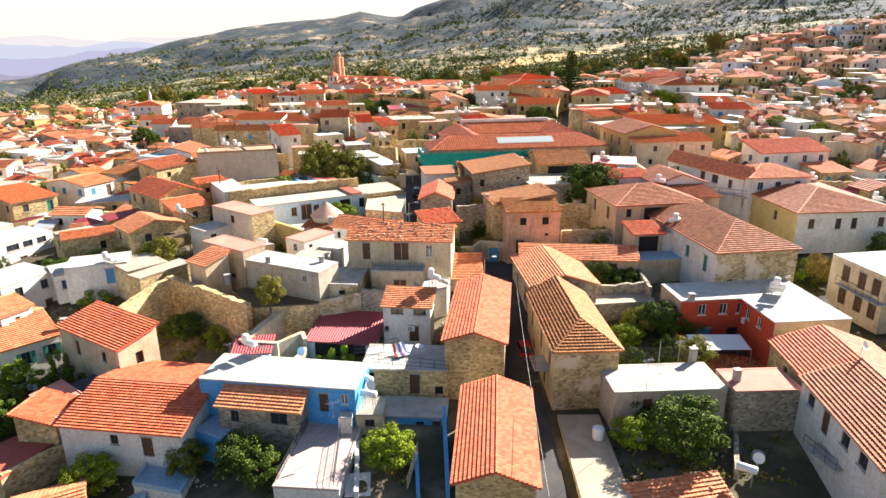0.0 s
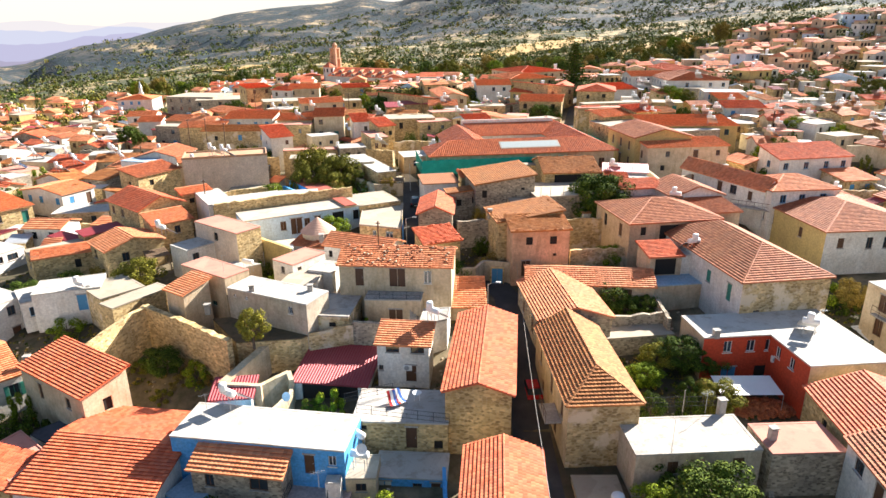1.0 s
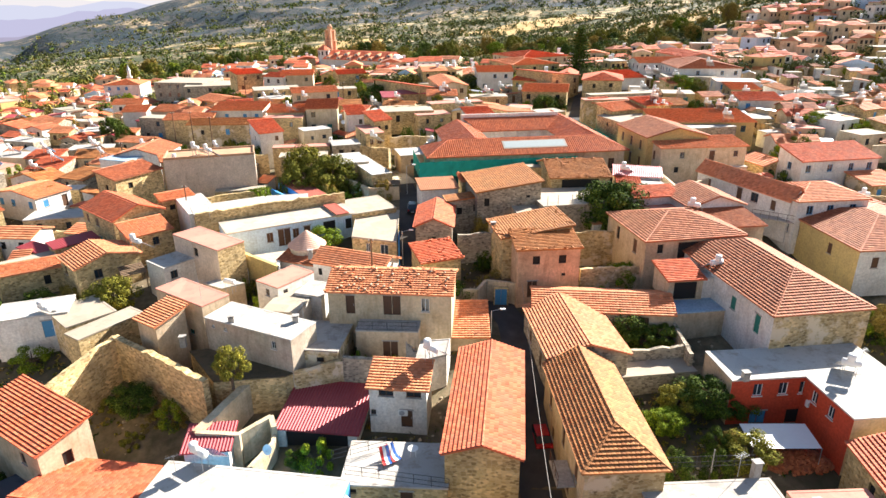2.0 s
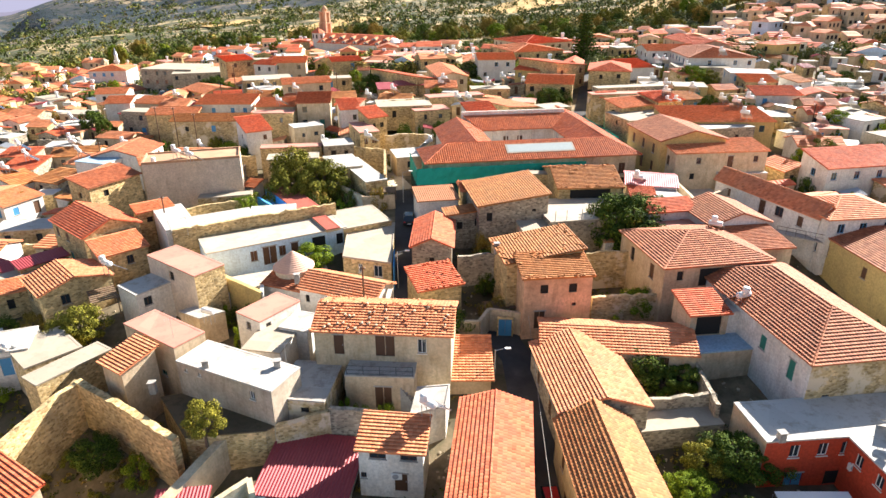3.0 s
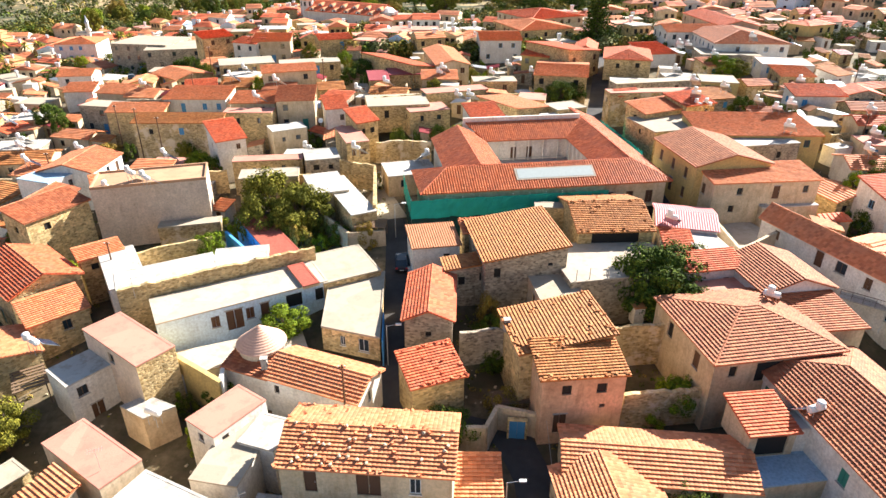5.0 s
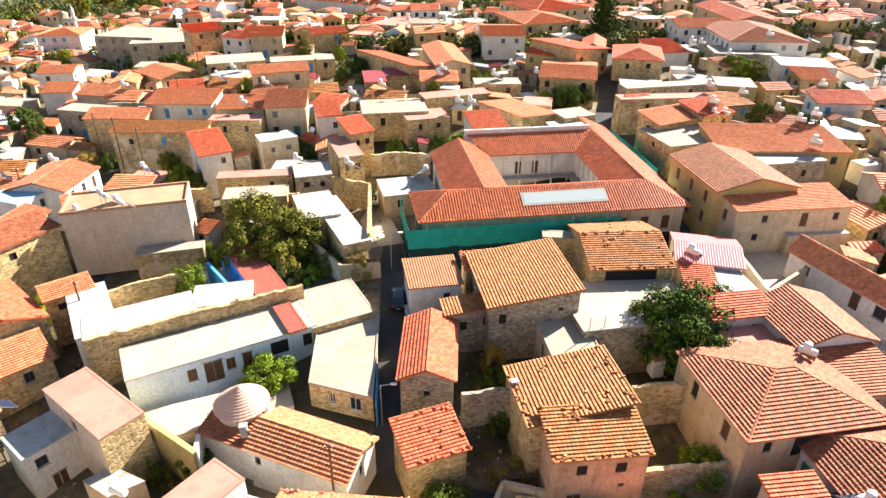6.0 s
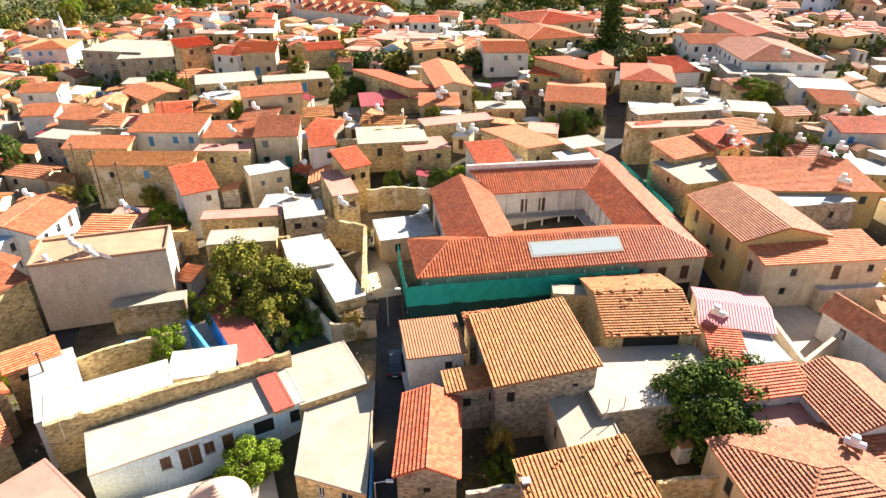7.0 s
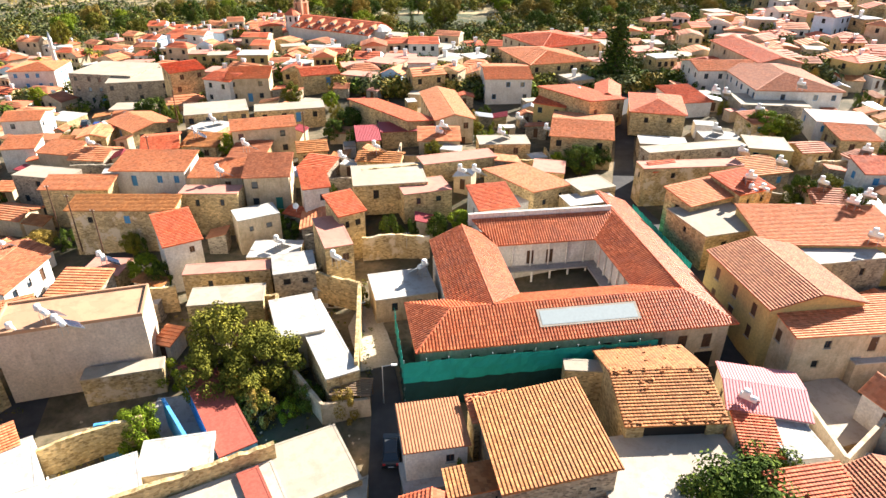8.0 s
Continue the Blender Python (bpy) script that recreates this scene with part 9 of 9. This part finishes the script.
def weeds():
    """Dry weeds and low growth over the open ground of yards and ruins, as one growth per colour."""
    rng = random.Random(52)
    groups = {"olive": Geo(), "dry": Geo(), "dark": Geo()}
    made = 0
    for _ in range(20000):
        y = rng.uniform(44, 150)
        x = rng.uniform(-0.72, 0.72) * (y + 6)
        if made > 2600 or not free(x, y, 0.35) or abs(x - 7.7) < 2.6 and y < 92 or abs(x + 5.6) < 2.6 and 86 < y < 140 or abs(x - 34) < 3.5 or noise.noise(Vector((x, y, 1)) * 0.12) < -0.05:
            continue
        made += 1
        r = rng.uniform(0.15, 0.5)
        leaves(groups[rng.choices(list(groups), [4, 3, 3])[0]], (x, y, land_z(x, y) + r * 0.3), r, 14, 0.13, rng, 0.6)
    for k, g in groups.items():
        tagged(part("weeds", g, LEAF[k], None, {"olive": "dusty green weeds", "dry": "dry yellow weeds", "dark": "dark green weeds"}[k] + " over bare yard ground", False, "stuff", False), "", "weeds")


weeds()


def rubble():
    """Broken stones lying over open yards and ruins, as one spread."""
    rng = random.Random(61)
    g = Geo()
    made = 0
    for _ in range(20000):
        y = rng.uniform(46, 150)
        x = rng.uniform(-0.72, 0.72) * (y + 6)
        if made > 1500 or not free(x, y, 0.25) or abs(x - 7.7) < 2.6 and y < 92 or abs(x + 5.6) < 2.6 and 86 < y < 140 or abs(x - 34) < 3.0 or noise.noise(Vector((x, y, 7)) * 0.15) < 0.05:
            continue
        made += 1
        s = rng.uniform(0.04, 0.16)
        m = pose(x, y, land_z(x, y) + s * 0.2, rng.uniform(-30, 30), rng.uniform(-30, 30), rng.uniform(0, 360))
        k = len(g.v)
        g.box(-s, -s * 0.7, -s * 0.5, s, s * 0.7, s * 0.5, m)
        g.v[k:] = [tuple(Vector(p) + Vector((rng.uniform(-0.3, 0.3), rng.uniform(-0.3, 0.3), rng.uniform(-0.3, 0.3))) * s) for p in g.v[k:]]
    tagged(part("rubble", g, M_ROCK, None, "broken stones scattered over bare yards", False, "stuff", False), "", "rubble")


rubble()


def far_village():
    """The distant quarters, too many and too small to count: one growth of houses per wall and roof colour."""
    rng = random.Random(4)
    wall_g = {k: Geo() for k in ("stone", "cream", "white", "tan", "yellow", "pale_blue")}
    roof_g = {k: Geo() for k in ("red", "orange", "brown")}
    flat_g = {k: Geo() for k in ("white", "beige", "pink")}
    dark, tanks = Geo(), Geo()
    for y0 in range(222, 470, 6):
        for x0 in range(-230, 300, 8):
            x, y = x0 + rng.uniform(-2.5, 2.5), y0 + rng.uniform(-2, 2)
            if not built_up(x, y) or y < 226 or not free(x, y, 3.4) or (x < -70 and rng.random() < 0.25) or abs(x - street_x(y)) < 4.5 and y < 250:
                continue
            w, d = rng.uniform(2.6, 5.2), rng.uniform(2.3, 3.7)
            FOOT.append((x, y, w * 0.9, d * 0.9, 0))
            z = land_z(x, y)
            H = rng.choice([2.8, 3.1, 3.4, 3.7, 5.6])
            m = pose(x, y, z, 0, 0, rng.uniform(-28, 28) + 0.08 * x)
            g = wall_g[rng.choices(list(wall_g), [5, 3, 3, 4, 1, 1])[0]]
            g.box(-w, -d, -1.5, w, d, H, m)
            for s in range(2 if H > 5 else 1):
                for u in (-0.6, 0.0, 0.6):
                    if rng.random() < 0.75:
                        dark.box(u * w - 0.5, -d - 0.02, H - 2.0 - 2.9 * s, u * w + 0.5, -d + 0.1, H - 0.7 - 2.9 * s, m)
                dark.box(-w - 0.02, -0.5, H - 2.0 - 2.9 * s, -w + 0.1, 0.5, H - 0.7 - 2.9 * s, m)
            k = rng.random()
            if k < 0.32:
                flat_g[rng.choice(list(flat_g))].box(-w - 0.1, -d - 0.1, H, w + 0.1, d + 0.1, H + 0.3, m)
            else:
                q = roof_g[rng.choices(list(roof_g), [4, 4, 2])[0]]
                T = H + rng.uniform(0.9, 1.6)
                gx = rng.random() < 0.6
                a = w * (0.45 if k > 0.75 else 1.0)
                P = lambda *p: tuple(m @ Vector(p))
                o = 0.35
                if gx:
                    pl = [((-w - o, -d - o, H), (w + o, -d - o, H), (-a, 0, T), (a, 0, T)), ((w + o, d + o, H), (-w - o, d + o, H), (a, 0, T), (-a, 0, T))]
                    ends = [((-w - o, d + o, H), (-w - o, -d - o, H), (-a, 0, T)), ((w + o, -d - o, H), (w + o, d + o, H), (a, 0, T))]
                else:
                    pl = [((w + o, -d - o, H), (w + o, d + o, H), (0, -d, T), (0, d, T)), ((-w - o, d + o, H), (-w - o, -d - o, H), (0, d, T), (0, -d, T))]
                    ends = [((-w - o, -d - o, H), (w + o, -d - o, H), (0, -d, T)), ((w + o, d + o, H), (-w - o, d + o, H), (0, d, T))]
                for e0, e1, r0, r1 in pl:
                    q.quad(P(*e0), P(*e1), P(*r1), P(*r0))
                    tiled(q, P(*e0), P(*e1), P(*r0), P(*r1), 3.0, 0.9, 0.03)
                for t3 in ends:
                    (q if a < w else g).quad(*[P(*p) for p in t3])
            if rng.random() < 0.4:
                tx, ty = rng.uniform(-w, w) * 0.6, rng.uniform(-d, d) * 0.4
                tanks.tube(m @ Vector((tx - 0.6, ty, H + 1.9)), m @ Vector((tx + 0.6, ty, H + 1.9)), 0.4, 0.4, 8)
                tanks.box(tx - 0.5, ty - 0.2, H, tx + 0.5, ty + 0.2, H + 1.6, m)
    for geos, mats, what in ((wall_g, WALL, "walls of distant village houses"), (roof_g, TILE, "tiled roofs of distant village houses"), (flat_g, FLAT, "flat roofs of distant village houses")):
        for k, g in geos.items():
            tagged(part("distant_houses", g, mats[k], None, k.replace("_", " ") + " " + what, False, "stuff", False), "", "houses")
    tagged(part("distant_windows", dark, M_DARK, None, "dark windows of the distant village houses", False, "stuff", False), "", "windows")
    tagged(part("distant_tanks", tanks, M_WHITE, None, "white water tanks on distant roofs", False, "stuff", False), "", "water tank")


far_village()


def far_trees():
    """Scrub and orchards on the valley and hills: many small leafy clumps, as one growth."""
    rng = random.Random(3)
    groups = {"dark": Geo(), "olive": Geo(), "scrub": Geo(), "dry": Geo()}
    made = 0
    while made < 15500:
        a = radians(rng.uniform(-42, 46))
        d = 225 + 1500 * rng.random() ** 1.9
        x, y = d * math.sin(a), d * math.cos(a)
        if built_up(x, y) and not (rng.random() < 0.6 and y > 225 and free(x, y, 0.8)) or y < 225:
            continue
        dens = noise.fractal(Vector((x, y, 3)) * 0.012, 1.0, 2.0, 3)
        if dens < rng.uniform(-0.5, 0.3):
            continue
        if x < -30 and y < 400 and rng.random() < 0.6:
            continue
        r = rng.uniform(1.0, 2.9) * (1.0 + d / 1300)
        k = rng.choices(list(groups), [2, 3, 4, 2])[0] if d < 600 else rng.choices(list(groups), [2, 1, 8, 0.5])[0]
        z = land_z(x, y)
        n = 64 if d < 420 else 26 if d < 650 else 12
        for j in range(2 if d < 500 else 1):
            leaves(groups[k], (x + rng.uniform(-r, r) * 0.4, y + rng.uniform(-r, r) * 0.4, z + r * 0.75), r, n, r * (0.2 if d < 420 else 0.3 if d < 650 else 0.42), rng, 0.8)
        made += 1
    for k, g in groups.items():
        tagged(part("scrub", g, LEAF[k], None, {"dark": "dark green carobs and scrub on the slopes", "olive": "olive-green orchard trees across the valley", "scrub": "grey-green scrub over the valley and slopes", "dry": "dry yellow bushes in the valley"}[k], False, "stuff", False), "", "scrub")


far_trees()


def belt():
    """Full-grown trees in a belt behind the last houses."""
    rng = random.Random(77)
    n = 0
    while n < 130:
        a, d = rng.uniform(-26, 22), rng.uniform(305, 470)
        x, y = d * math.sin(radians(a)), d * math.cos(radians(a))
        if built_up(x, y) or not free(x, y, 4):
            continue
        n += 1
        r = rng.uniform(2.6, 5.4)
        tree(x, y, land_z(x, y) - 0.3, r * rng.uniform(1.7, 2.4), r, rng.choice(["dark", "olive", "olive", "citrus", "dry", "dry"]))


belt()


# ---------------------------------------------------------------- fields, cypresses and palms beyond the houses
M_STRAW = plain_mat("straw_field", (0.52, 0.34, 0.13), 0.95, 0, 0.3, 0.05)


def field(label, pts, width):
    ribbon("field", label, pts, width, M_STRAW, 1.2, "field")


def polar(a, d):
    return d * math.sin(radians(a)), d * math.cos(radians(a))


field("dry golden field on the valley side", [polar(5, 520), polar(10, 560), polar(15, 640), polar(20, 760), polar(24, 900)], 70)
field("dry golden field on the valley side", [polar(3, 800), polar(9, 900), polar(14, 980)], 60)
field("dry golden field below the village", [polar(-38, 330), polar(-33, 360), polar(-28, 420)], 45)
field("dry golden field in the valley", [polar(-12, 700), polar(-8, 760), polar(-5, 780)], 60)
field("dry golden field in the valley", [polar(-20, 900), polar(-15, 1000)], 70)


def cypress(x, y, h):
    z = land_z(x, y)
    c = thing("cypress", pose(x, y, z - 0.3), "tall dark pointed cypress behind the houses", "tree", "cypresses behind the village")
    part("trunk", Geo().tube((0, 0, 0), (0, 0, h * 0.4), 0.18, 0.12, 6), M_BARK, c)
    g = Geo()
    rng = random.Random(round(x * 9 + y))
    for k in range(22):
        q = k / 21
        r = 0.12 * h * math.sin(math.pi * min(1, 0.12 + 0.88 * q) ** 0.8) + 0.1
        leaves(g, (rng.uniform(-0.15, 0.15), rng.uniform(-0.15, 0.15), h * (0.08 + 0.9 * q)), r, 30, 0.28, rng, 1.2)
    part("crown", g, LEAF["dark"], c)


for a, d, h in ((-16.2, 355, 13), (-15.6, 352, 12), (-14.9, 356, 11), (-13.8, 350, 13), (-13.1, 352, 12), (-9.2, 345, 12), (-31.5, 300, 15), (7, 380, 12), (17, 420, 13), (-2, 360, 11)):
    cypress(*polar(a, d), h)


def palm(x, y, h):
    z = land_z(x, y)
    c = thing("palm_tree", pose(x, y, z - 0.2), "palm tree with a round crown of fronds", "tree", "row of palms beyond the houses")
    part("trunk", Geo().tube((0, 0, 0), (0.2, 0, h), 0.28, 0.2, 8), M_BARK, c)
    g = Geo()
    rng = random.Random(round(x + y * 3))
    for k in range(22):
        a, e = rng.uniform(0, 6.28), rng.uniform(-0.5, 1.1)
        d = Vector((math.cos(a) * math.cos(e), math.sin(a) * math.cos(e), math.sin(e)))
        s = Vector((-math.sin(a), math.cos(a), 0))
        p0 = Vector((0.2, 0, h))
        p1, p2 = p0 + d * 1.5, p0 + d * 2.6 - Vector((0, 0, 0.9))
        g.quad(p0 - s * 0.1, p1 - s * 0.4, p1 + s * 0.4, p0 + s * 0.1).quad(p1 - s * 0.4, p2 - s * 0.1, p2 + s * 0.1, p1 + s * 0.4)
    part("fronds", g, LEAF["olive"], c)


for k in range(11):
    palm(*polar(-33.5 + 1.15 * k + 0.4 * math.sin(k * 5.0), 335 + 6 * math.sin(k * 3.0)), 6.5 + math.sin(k * 7.0))
palm(-150, 262, 7)
